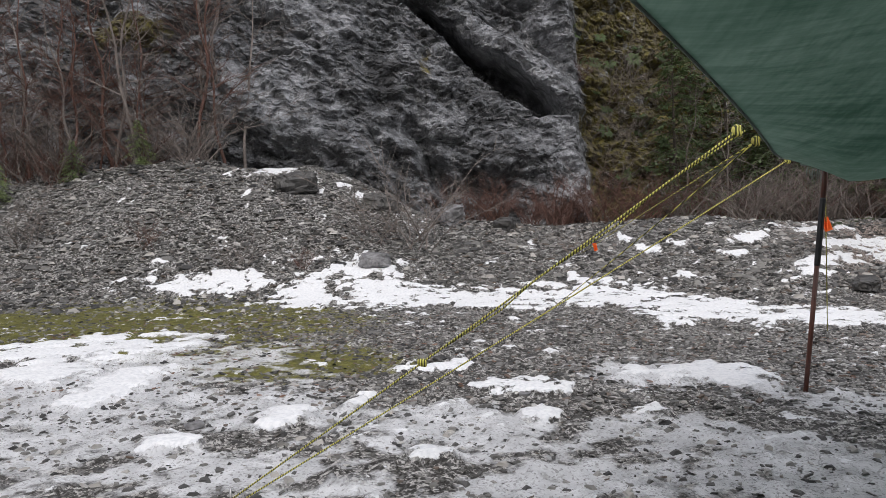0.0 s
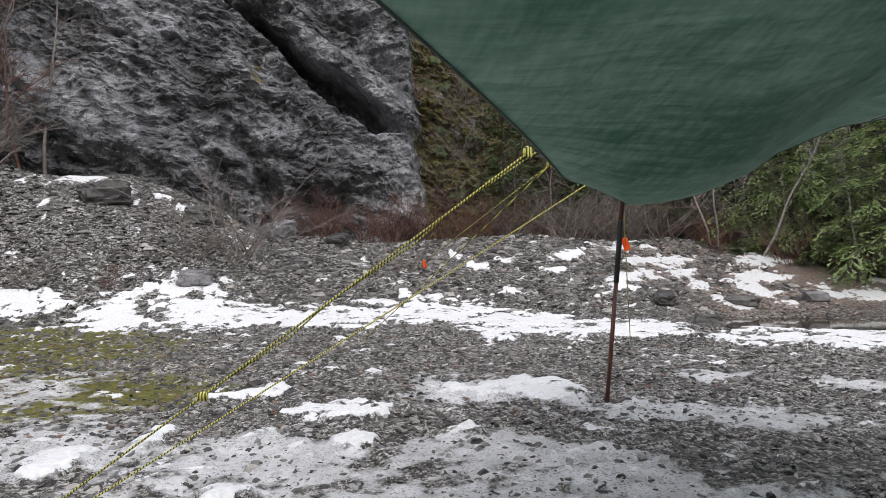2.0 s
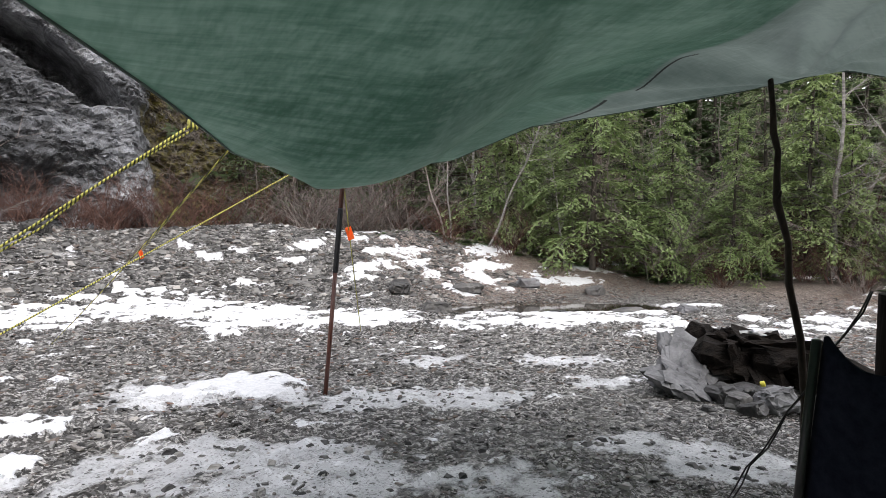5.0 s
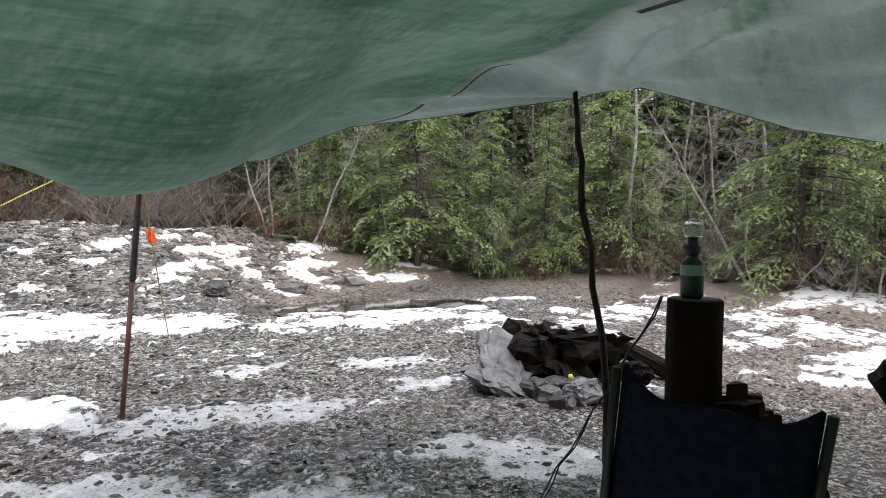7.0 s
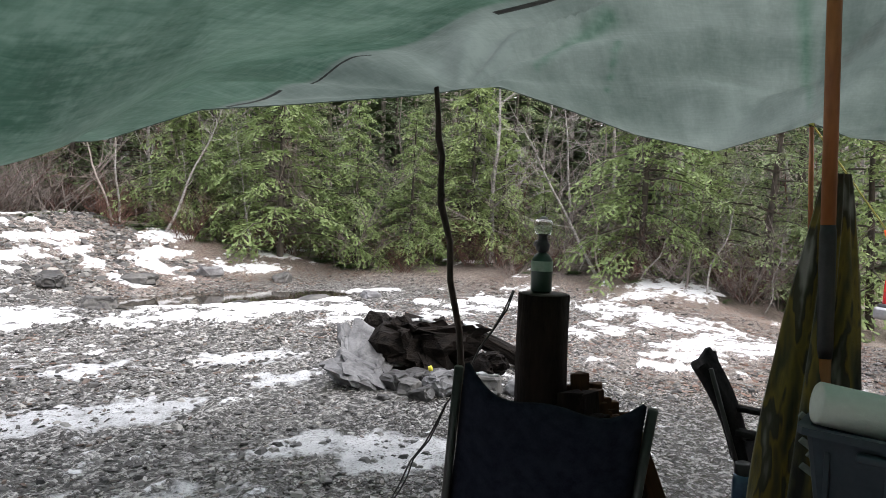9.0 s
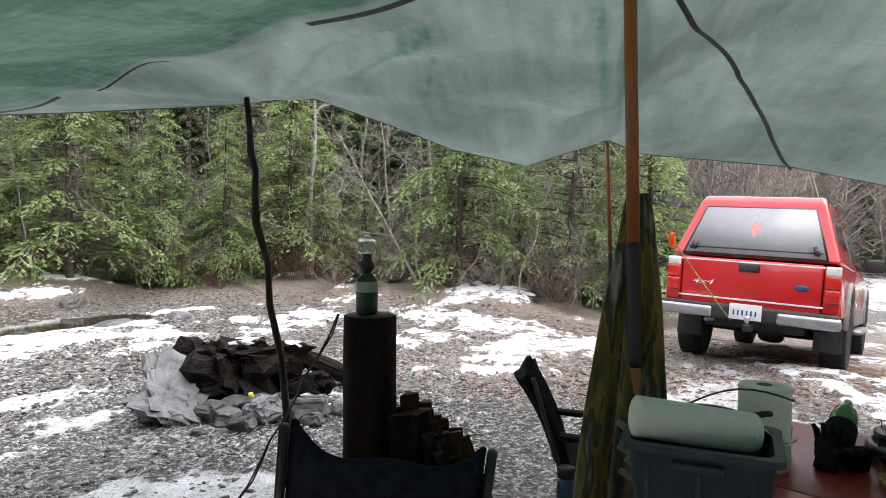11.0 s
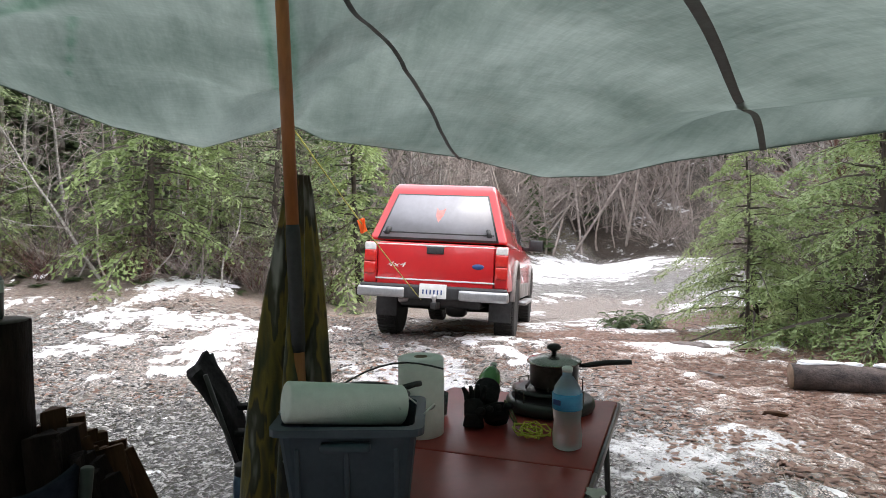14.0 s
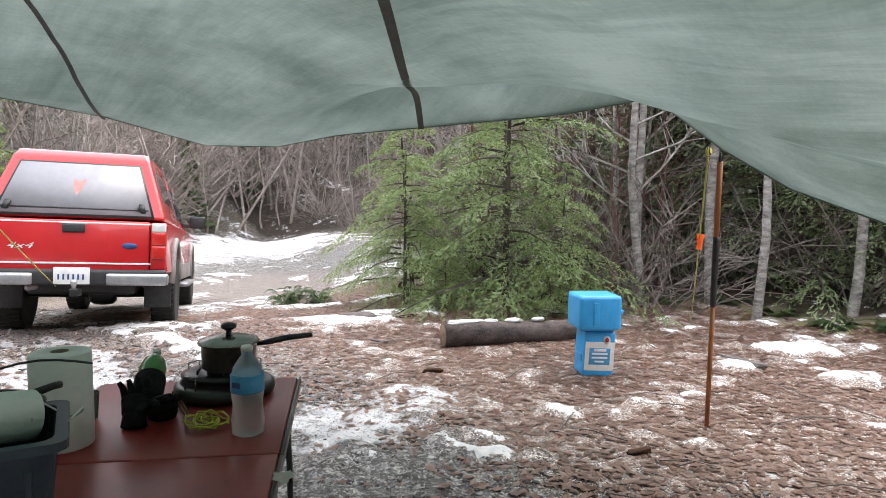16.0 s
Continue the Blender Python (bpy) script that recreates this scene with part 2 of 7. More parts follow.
def tarp_material():
    m, nt, p = mat("woven_poly_tarp")
    n1 = noise_node(nt, 1.4, 5)
    weave = node(nt, "ShaderNodeTexWave", Scale=60.0, Distortion=3.0, Detail=2.0)
    streak = noise_node(nt, 4.0, 3, 0.6, (0.35, 5.0, 1.0))
    creases = noise_node(nt, 5.0, 4, 0.6, (0.5, 2.0, 1.0))
    both = maths(nt, "ADD", maths(nt, "MULTIPLY", n1, 0.68), maths(nt, "ADD", maths(nt, "MULTIPLY", streak, 0.2), maths(nt, "MULTIPLY", creases, 0.12)))
    col = ramp(nt, both, [(0.3, (0.07, 0.13, 0.105)), (0.7, (0.125, 0.19, 0.16))])
    threads = maths(nt, "MULTIPLY", noise_node(nt, 90.0, 2, 0.5, (0.12, 1.0, 1.0)), noise_node(nt, 90.0, 2, 0.5, (1.0, 0.12, 1.0)))
    both = maths(nt, "ADD", both, maths(nt, "MULTIPLY", maths(nt, "SUBTRACT", threads, 0.25), 0.3))
    slubs = maths(nt, "MULTIPLY", noise_node(nt, 34.0, 3, 0.6, (0.10, 1.0, 1.0)), noise_node(nt, 34.0, 3, 0.6, (1.0, 0.10, 1.0)))
    both = maths(nt, "ADD", both, maths(nt, "MULTIPLY", maths(nt, "SUBTRACT", slubs, 0.25), maths(nt, "ADD", 0.12, maths(nt, "MULTIPLY", attribute(nt, "layer_and_folds"), 0.55))))
    p.inputs["Roughness"].default_value = 0.28
    bump(nt, p, maths(nt, "ADD", creases, maths(nt, "MULTIPLY", weave.outputs[0], 0.05)), 0.35, 0.03)
    tr = nt.nodes.new("ShaderNodeBsdfTranslucent")
    ms = node(nt, "ShaderNodeMixShader", Fac=0.8)
    tint = mix(nt, attribute(nt, "layer_and_folds"), ramp(nt, both, [(0.36, (0.225, 0.264, 0.247)), (0.64, (0.365, 0.405, 0.387))]), ramp(nt, both, [(0.36, (0.15, 0.225, 0.187)), (0.64, (0.275, 0.35, 0.31))]))
    nt.links.new(tint, tr.inputs[0])
    nt.links.new(mix(nt, attribute(nt, "layer_and_folds"), col, (0.05, 0.12, 0.085)), p.inputs["Base Color"])
    nt.links.new(p.outputs[0], ms.inputs[1])
    nt.links.new(tr.outputs[0], ms.inputs[2])
    nt.links.new(ms.outputs[0], nt.nodes["Material Output"].inputs[0])
    return m


GROUND, CLIFF, TARP = ground_material(), cliff_material(), tarp_material()
BARK = plain("dark_bark", (0.03, 0.024, 0.02), (0.10, 0.085, 0.07), 9, 0.9, relief=0.8, distance=0.02, stretch=(1, 1, 0.3))
GREYBARK = plain("grey_twig_bark", (0.09, 0.075, 0.067), (0.27, 0.235, 0.215), 6, 0.85, relief=0.4)
PALETWIG = plain("pale_thicket_bark", (0.17, 0.14, 0.125), (0.42, 0.37, 0.335), 6, 0.85, relief=0.4)
REDTWIG = plain("russet_twigs", (0.07, 0.035, 0.026), (0.17, 0.09, 0.07), 5, 0.85, relief=0.4)
BIRCH = plain("pale_birch_bark", (0.09, 0.082, 0.075), (0.46, 0.44, 0.41), 6, 0.8, relief=0.5, distance=0.01, stretch=(1, 1, 2.5))
HEMLOCK = leafy("hemlock_needles", (0.16, 0.22, 0.10), (0.27, 0.34, 0.165), (0.40, 0.46, 0.25))
CEDAR = leafy("bright_cedar_sprays", (0.16, 0.225, 0.09), (0.285, 0.375, 0.15), (0.43, 0.52, 0.22))
DARKFIR = leafy("dark_conifer_needles", (0.05, 0.08, 0.036), (0.10, 0.145, 0.06), (0.18, 0.225, 0.095))
FERN = leafy("fern_fronds", (0.05, 0.085, 0.035), (0.10, 0.155, 0.055), (0.17, 0.23, 0.09))
MOSSY = leafy("moss_tufts", (0.06, 0.065, 0.012), (0.12, 0.12, 0.02), (0.2, 0.17, 0.03))
DEADLEAF = leafy("fallen_leaves", (0.09, 0.045, 0.03), (0.30, 0.18, 0.13), (0.62, 0.50, 0.42))
STONE = plain("slate_chips", (0.04, 0.04, 0.042), (0.19, 0.185, 0.175), 3.0, 0.7, relief=0.5)


# ---- mesh helpers ----
def obj(name, bm, material, smooth_shade=True):
    me = bpy.data.meshes.new(name)
    bm.to_mesh(me)
    bm.free()
    if smooth_shade:
        me.shade_smooth()
    me.materials.append(material)
    return new(name, me)


def part(name, bm, material, parent, label="", smooth_shade=True):
    ob = obj(name, bm, material, smooth_shade)
    ob.parent = parent
    return tagged(ob, label)


def from_arrays(name, verts, faces, material, smooth_shade=False):
    me = bpy.data.meshes.new(name)
    me.from_pydata(verts, [], faces)
    me.update()
    if smooth_shade:
        me.shade_smooth()
    me.materials.append(material)
    return new(name, me)


def thing(name, m, label, category, group="", kind=""):
    ob = new(name)
    ob.matrix_world = m
    return tagged(ob, label, category, group, kind)


class Soup:
    """Collects loose triangles, quads and tubes into one mesh."""
    def __init__(self):
        self.v, self.f = [], []

    def poly(self, *pts):
        n = len(self.v)
        self.v.extend(tuple(q) for q in pts)
        self.f.append(tuple(range(n, n + len(pts))))

    def tube(self, pts, radii, sides=3):
        base = len(self.v)
        for k, q in enumerate(pts):
            a, b = pts[max(k - 1, 0)], pts[min(k + 1, len(pts) - 1)]
            d = (b - a).normalized()
            side = d.orthogonal().normalized()
            up = d.cross(side)
            for s in range(sides):
                c = 2 * math.pi * s / sides
                self.v.append(tuple(q + (side * math.cos(c) + up * math.sin(c)) * radii[k]))
        for k in range(len(pts) - 1):
            for s in range(sides):
                i, j = base + k * sides + s, base + k * sides + (s + 1) % sides
                self.f.append((i, j, j + sides, i + sides))

    def make(self, name, material, parent=None, smooth_shade=False, label=""):
        ob = from_arrays(name, self.v, self.f, material, smooth_shade)
        ob.parent = parent
        return tagged(ob, label)


def tube_bm(pts, radii, sides=10, caps=True):
    bm = bmesh.new()
    rings = []
    pts = [Vector(q) for q in pts]
    d0 = (pts[1] - pts[0]).normalized()
    side = d0.orthogonal().normalized()
    for k, q in enumerate(pts):
        d = (pts[min(k + 1, len(pts) - 1)] - pts[max(k - 1, 0)]).normalized()
        side = (side - d * side.dot(d)).normalized()
        up = d.cross(side)
        r = radii[k] if isinstance(radii, (list, tuple)) else radii
        rings.append([bm.verts.new(q + (side * math.cos(2 * math.pi * s / sides) + up * math.sin(2 * math.pi * s / sides)) * r) for s in range(sides)])
    for a, b in zip(rings, rings[1:]):
        for s in range(sides):
            bm.faces.new((a[s], a[(s + 1) % sides], b[(s + 1) % sides], b[s]))
    if caps:
        bm.faces.new(rings[0][::-1])
        bm.faces.new(rings[-1])
    return bm


def add(bm, other):
    """Joins another bmesh into bm."""
    me = bpy.data.meshes.new("joined")
    other.to_mesh(me)
    other.free()
    bm.from_mesh(me)
    bpy.data.meshes.remove(me)
    return bm


def box_bm(w, d, h, bevel=0.01, at=(0, 0, 0), turn=None, segments=2):
    bm = bmesh.new()
    bmesh.ops.create_cube(bm, size=1)
    bmesh.ops.scale(bm, vec=(w, d, h), verts=bm.verts)
    if bevel:
        bmesh.ops.bevel(bm, geom=bm.edges[:] , offset=bevel, segments=segments, profile=0.6, affect="EDGES")
    if turn is not None:
        bmesh.ops.transform(bm, matrix=turn, verts=bm.verts)
    bmesh.ops.translate(bm, vec=at, verts=bm.verts)
    return bm


def lathe_bm(profile, steps=28, at=(0, 0, 0)):
    """A turned shape from (radius, height) pairs."""
    bm = bmesh.new()
    rings = []
    for r, z in profile:
        rings.append([bm.verts.new((at[0] + max(r, 1e-4) * math.cos(2 * math.pi * s / steps), at[1] + max(r, 1e-4) * math.sin(2 * math.pi * s / steps), at[2] + z)) for s in range(steps)])
    for a, b in zip(rings, rings[1:]):
        for s in range(steps):
            bm.faces.new((a[s], a[(s + 1) % steps], b[(s + 1) % steps], b[s]))
    bm.faces.new(rings[0][::-1])
    bm.faces.new(rings[-1])
    return bm


def prism_bm(outline, depth, bevel=0.0):
    """An outline in x, z, pushed along y."""
    bm = bmesh.new()
    a = [bm.verts.new((x, -depth / 2, z)) for x, z in outline]
    b = [bm.verts.new((x, depth / 2, z)) for x, z in outline]
    bm.faces.new(a)
    bm.faces.new(b[::-1])
    n = len(a)
    for k in range(n):
        bm.faces.new((a[k], b[k], b[(k + 1) % n], a[(k + 1) % n]))
    bmesh.ops.recalc_face_normals(bm, faces=bm.faces[:])
    if bevel:
        bmesh.ops.bevel(bm, geom=bm.edges[:], offset=bevel, segments=2, profile=0.6, affect="EDGES")
    return bm


def rock_bm(w, d, h, seed, rough=0.25, cuts=3):
    bm = bmesh.new()
    bmesh.ops.create_icosphere(bm, subdivisions=cuts, radius=0.5)
    off = Vector((seed * 3.7, seed * 1.3, seed * 5.1))
    for v in bm.verts:
        c = v.co.copy()
        q = Vector((math.copysign(abs(c.x * 2) ** 0.6, c.x), math.copysign(abs(c.y * 2) ** 0.6, c.y), math.copysign(abs(c.z * 2) ** 0.6, c.z))) * 0.5
        q *= 1 + rough * noise.noise(c * 2.2 + off) + rough * 0.6 * noise.noise(c * 5 + off)
        if cuts > 3:
            q *= 1 + rough * 0.35 * noise.noise(c * 13 + off) + rough * 0.25 * noise.noise(Vector((c.x * 5, c.y * 26, c.z * 26)) + off)
        q += rough * 0.35 * (noise.cell_vector(c * 3.1 + off) - Vector((0.5, 0.5, 0.5)))
        v.co = (q.x * w, q.y * d, q.z * h)
    return bm


# ---- ground ----
def smooth(a, b, v):
    s = np.clip((v - a) / (b - a), 0, 1)
    return s * s * (3 - 2 * s)


def lattice(ix, iy, seed):
    h = np.sin(ix * 127.1 + iy * 311.7 + seed * 74.7) * 43758.5453
    return h - np.floor(h)


def vnoise(x, y, seed=0):
    ix, iy = np.floor(x), np.floor(y)
    fx, fy = x - ix, y - iy
    fx, fy = fx * fx * (3 - 2 * fx), fy * fy * (3 - 2 * fy)
    a, b = lattice(ix, iy, seed), lattice(ix + 1, iy, seed)
    c, d = lattice(ix, iy + 1, seed), lattice(ix + 1, iy + 1, seed)
    return (a * (1 - fx) + b * fx) * (1 - fy) + (c * (1 - fx) + d * fx) * fy


def fbm(x, y, seed=0, octaves=4):
    total, amp, norm = 0, 1.0, 0.0
    for k in range(octaves):
        total = total + amp * vnoise(x * 2 ** k + 5.3 * k, y * 2 ** k - 3.1 * k, seed + k)
        norm += amp
        amp *= 0.5
    return total / norm


def terrain(x, y):
    """Height of the bare ground: level camp, spoil heaps below the cliff, banks below the woods, the track falling away."""
    x, y = np.asarray(x, float), np.asarray(y, float)
    z = 0.05 * (fbm(x * 0.5, y * 0.5, 3, 3) - 0.5)
    crest = 2.5 - 1.25 * smooth(-3.5, 0.5, x) - 0.05 * smooth(5.5, 9.0, x)
    heap = smooth(10.2, 15.5, y + 0.25 * np.maximum(x - 4, 0)) * crest
    heap = heap * (0.8 + 0.4 * fbm(x * 0.35, y * 0.35, 9, 3))
    z = z + heap * (1 - 0.85 * smooth(10, 14.5, x))
    # hollow that holds the puddle
    pa, pb = (x - 8.5) * 0.9 - (y - 8.4) * 0.44, (x - 8.5) * 0.44 + (y - 8.4) * 0.9
    z = z - 0.17 * np.exp(-(pa / 2.1) ** 2 - (pb / 0.75) ** 2)
    # bank under the eastern woods
    z = z + smooth(11.0, 19.0, x) * 0.9 * smooth(-1.0, 4.0, y)
    # the track drops past the parked truck
    u = (x - 8.2) * 0.917 - (y + 1.26) * 0.399
    v = (x - 8.2) * 0.399 + (y + 1.26) * 0.917
    z = z - 0.1 * np.clip(u - 0.2, 0, 6) * (1 - smooth(2.5, 5.5, np.abs(v))) * smooth(5.5, 8.0, x)
    # wooded hillsides all round, open along the track
    r = np.hypot(x - 3, y - 2)
    z = z + 0.30 * np.clip(r - 24, 0, 45) * smooth(-8, 2, y + 0.35 * (x - 12)) + (0.16 + 0.36 * smooth(6, 12, x)) * np.clip(r - 28, 0, 45) * (1 - smooth(-8, 2, y + 0.35 * (x - 12)))
    # southern woods rise gently
    z = z + 0.10 * np.clip(-y - 7.5, 0, 12) * (1 - smooth(7, 11, x))
    return z


# old snow: centre, half sizes and turn of each patch
SNOW_NORTH = [ (-4.00, 11.33, 1.37, 0.42, 2), (-2.13, 10.86, 0.94, 0.72, 1), (-0.81, 10.87, 1.33, 0.96, -2), (-1.53, 12.13, 0.58, 0.39, 9), (0.87, 10.54, 1.18, 0.87, -4), (2.73, 10.64, 1.00, 0.97, -3), (3.72, 9.38, 1.07, 1.27, -9), (5.27, 8.70, 0.71, 0.75, -6), (-3.83, 6.87, 0.92, 0.77, -2), (-2.78, 5.35, 0.22, 0.79, -6), (-3.65, 5.98, 0.34, 0.43, -6), (-1.64, 4.05, 0.26, 0.17, -7), (-1.12, 4.40, 0.19, 0.23, 0), (-0.63, 4.87, 0.11, 0.29, -13), (-0.04, 5.98, 0.37, 0.22, -7), (0.64, 5.17, 0.31, 0.25, -8), (0.67, 4.45, 0.17, 0.15, -9), (-0.13, 3.61, 0.18, 0.17, 0) ]
SNOW_HEAP = [ (3.67, 13.81, 0.40, 0.24, -15), (4.10, 13.06, 0.32, 0.16, -25), (4.75, 13.14, 0.27, 0.16, -28), (5.55, 12.37, 0.35, 0.14, -11), (6.2, 13.2, 0.5, 0.25, 20), (6.77, 11.69, 0.9, 0.30, 17), (4.44, 11.72, 0.15, 0.14, -20), (7.6, 12.6, 0.25, 0.3, -30), (-3.9, 15.2, 0.35, 0.3, 10), (-3.1, 14.9, 0.3, 0.25, 10), (-2.0, 15.0, 0.5, 0.15, -30), (-1.2, 15.6, 0.25, 0.15, 4), (-7.54, 13.71, 0.14, 0.12, 7) ]
SNOW_EAST = [ (6.73, 6.95, 1.10, 0.53, -35), (8.44, 5.88, 0.24, 0.48, -35), (9.39, 11.32, 0.55, 0.25, -5), (10.76, 10.11, 0.75, 0.4, -20), (18.94, 24.62, 1.34, 2.50, -1), (10.2, 12.2, 0.4, 0.6, -64), (8.4, 12.6, 0.35, 0.5, -77), (2.40, 5.44, 0.70, 0.29, -2), (2.58, 5.39, 0.47, 0.23, -29), (7.67, 7.06, 1.29, 0.57, -69), (12.2, 10.7, 0.6, 0.45, -65), (12.61, 4.65, 0.47, 0.53, -80), (11.23, 2.35, 0.84, 0.93, -49), (8.53, 1.35, 0.34, 0.41, -69), (9.26, 2.31, 0.34, 0.41, -64), (9.12, 0.74, 0.78, 0.62, -38), (7.41, 1.11, 0.41, 0.27, -61), (9.74, 4.49, 0.42, 0.48, -66), (13.2, 11.4, 0.5, 0.5, -83) ]
SNOW_TRACK = [ (11.30, 2.95, 0.58, 0.71, -65), (10.71, 1.73, 0.83, 0.92, -41), (13.50, 2.58, 0.72, 0.59, -61), (10.81, 4.64, 0.46, 0.89, -72), (8.17, 1.17, 0.38, 0.31, -78), (10.03, 0.60, 0.68, 0.80, -34), (8.70, 2.66, 0.43, 0.31, -74), (6.91, -2.18, 0.30, 0.35, -89), (8.27, -2.02, 0.47, 0.46, -72), (3.67, -3.26, 0.23, 0.11, -123), (7.55, -1.84, 0.22, 0.20, -130), (3.31, -6.32, 0.34, 0.22, -125), (3.43, -5.22, 0.15, 0.17, -124), (2.74, -5.55, 0.17, 0.16, -135), (9.71, -4.51, 0.45, 0.42, -161), (16.37, -6.29, 0.5, 0.6, -125), (24.02, -10.18, 3.50, 2.50, -173) ]
ICE = [ (-2.90, 5.19, 1.07, 1.91, -2), (-1.31, 4.82, 0.51, 0.60, -1), (-1.17, 3.59, 0.64, 0.36, -2), (0.04, 4.24, 0.48, 0.46, -3), (0.62, 3.34, 0.58, 0.22, -2), (1.46, 4.03, 0.41, 0.29, -4), (1.83, 3.41, 0.59, 0.36, -1), (2.09, 3.32, 0.75, 0.28, -32), (1.85, 5.53, 0.70, 0.35, -30), (3.27, 4.53, 0.90, 0.25, -31), (4.20, 5.59, 0.34, 0.25, -28), (5.35, 4.84, 0.36, 0.22, -27), (4.89, 4.06, 0.40, 0.20, -32), (3.94, 2.75, 0.35, 0.17, -34), (4.02, 2.40, 0.41, 0.23, -60), (6.73, -0.97, 0.42, 1.05, -87), (4.45, -1.99, 0.25, 0.3, -131), (4.55, -2.6, 0.32, 0.2, -120), (2.41, -3.19, 0.17, 0.11, -130) ]


def patches(rows, x, y):
    best = np.full(x.shape, -1.0)
    wob = 1.3 * (fbm(x * 1.7, y * 2.6, 21, 5) - 0.5) + 1.5 * (fbm(x * 6, y * 9, 27, 4) - 0.5) + 0.04
    for px, py, rx, ry, deg in rows:
        near = (np.abs(x - px) < 2.2 * max(rx, ry) + 0.5) & (np.abs(y - py) < 2.2 * max(rx, ry) + 0.5)
        if not near.any():
            continue
        c, s = math.cos(radians(deg)), math.sin(radians(deg))
        a, b = (x[near] - px) * c + (y[near] - py) * s, -(x[near] - px) * s + (y[near] - py) * c
        best[near] = np.maximum(best[near], 0.75 * (1.08 - np.sqrt((a / rx) ** 2 + (b / ry) ** 2)))
    return best + wob


def spread(lo, hi, fine, inner, reach, grow):
    """Grid lines: fine steps inside, wider ones out to the horizon."""
    out = list(np.arange(inner[0], inner[1], fine))
    for sign, end, stop in ((1, inner[1], hi), (-1, inner[0], lo)):
        p, step = end, fine
        while abs(p - end) < abs(stop - end):
            out.append(p)
            step = min(step * grow, reach)
            p += sign * step
        out.append(stop)
    return np.array(sorted(set(np.round(out, 4))))


def build_ground():
    xs = spread(-700, 700, 0.054, (-4.5, 10.5), 90, 1.07)
    ys = spread(-700, 700, 0.054, (-6.0, 11.5), 90, 1.07)
    X, Y = np.meshgrid(xs, ys)
    Z = terrain(X, Y)
    near = np.exp(-((X - 3) ** 2 + (Y - 3) ** 2) / 160)
    Z = Z + 0.022 * near * (fbm(X * 6, Y * 6, 5, 3) - 0.5) * (0.12 + 0.88 * smooth(-3.2, -2.0, Y)) + 0.016 * near * (vnoise(X * 24, Y * 24, 8) - 0.5) * smooth(-3.2, -2.0, Y)
    snow = np.maximum.reduce([patches(r, X, Y) for r in (SNOW_NORTH, SNOW_HEAP, SNOW_EAST, SNOW_TRACK)])
    loose = 1.9 * (fbm(X * 1.1, Y * 1.1, 31, 5) - 0.60) * smooth(5.5, 9, X) * (1 - smooth(15, 17, X)) + 0.25 * (fbm(X * 2.1, Y * 2.1, 37, 3) - 0.5)
    snow = np.maximum(snow, loose * 1.2 + 0.5 * (fbm(X * 6, Y * 7, 28, 4) - 0.5))
    smask = smooth(0.0, 0.30, snow)
    track = smooth(17, 21, X) * smooth(-15, -10, Y) * (1 - smooth(-6, -3.5, Y)) * (1 - smooth(25, 28.5, X))
    smask = np.maximum(smask, track * smooth(0.44, 0.58, fbm(X * 0.9, Y * 2.4, 44, 5)))
    smask = smask * (1 - 0.22 * smooth(6.5, 8.0, X) * (1 - smooth(4.5, 6.5, Y)) * (1 - smooth(15, 18, X)))
    Z = Z + 0.055 * smask * (0.7 + 0.6 * fbm(X * 3, Y * 3, 12, 3)) * np.clip(near * 3 + 0.3, 0, 1)
    ice = np.maximum(smooth(-0.5, 0.35, patches(ICE, X, Y)), 0.62 * track)
    litter = smooth(-1.9, -3.1, Y + 0.5 * (fbm(X * 1.5, Y * 1.5, 58, 3) - 0.5)) * (1 - smooth(9, 12, X))
    litter = np.maximum(litter, smooth(10.5, 13.5, X) * (Y > -2.5) * 0.8)
    litter = np.maximum(litter, 0.55 * smooth(5.5, 7.5, X) * (1 - smooth(1.5, 4.5, np.abs(Y + 0.5))))
    litter = np.maximum(litter, 0.4 * smooth(17, 24, np.hypot(X, Y)) * (1 - track))
    litter = np.maximum(litter, 0.72 * smooth(6.0, 8.5, X) * smooth(8.9, 10.0, Y))
    litter = np.maximum(litter, 0.6 * smooth(8.5, 10, X) * (1 - smooth(15, 18, X)) * (1 - smooth(-2.5, -1.5, Y)) * smooth(-9, -7, Y))
    moss = 1.6 * np.exp(-(((X + 4.6) / 3.6) ** 2 + ((Y - 8.9) / 1.9) ** 2)) + 0.95 * np.exp(-(((X + 1.6) / 1.6) ** 2 + ((Y - 6.2) / 0.9) ** 2))
    moss = np.maximum(moss, 0.55 * smooth(-6.2, -7.6, Y) * (X < 8))
    moss = np.maximum(moss, 0.5 * smooth(17, 24, np.hypot(X, Y)) * (1 - track))
    duff = np.maximum(0.9 * smooth(17, 23, np.hypot(X, Y)) * (1 - track) * (1 - smooth(-6, -5, -np.abs(Y + 7)) * smooth(12, 14, X)), 0.55 * smooth(12.0, 14.5, X) * smooth(-1.5, 0.5, Y))
    duff = np.maximum(duff, 0.7 * smooth(-7.2, -8.6, Y) * (1 - smooth(8, 10, X)))
    # peaks under the tarp; drives gloss and the shade painted on the gravel
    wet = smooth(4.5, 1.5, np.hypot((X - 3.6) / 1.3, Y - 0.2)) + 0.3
    ny, nx = X.shape
    idx = np.arange(nx * ny).reshape(ny, nx)
    quads = np.stack([idx[:-1, :-1], idx[:-1, 1:], idx[1:, 1:], idx[1:, :-1]], -1).reshape(-1, 4)
    me = bpy.data.meshes.new("ground")
    me.vertices.add(nx * ny)
    me.vertices.foreach_set("co", np.stack([X, Y, Z], -1).astype(np.float32).ravel())
    me.loops.add(quads.size)
    me.loops.foreach_set("vertex_index", quads.astype(np.int32).ravel())
    me.polygons.add(len(quads))
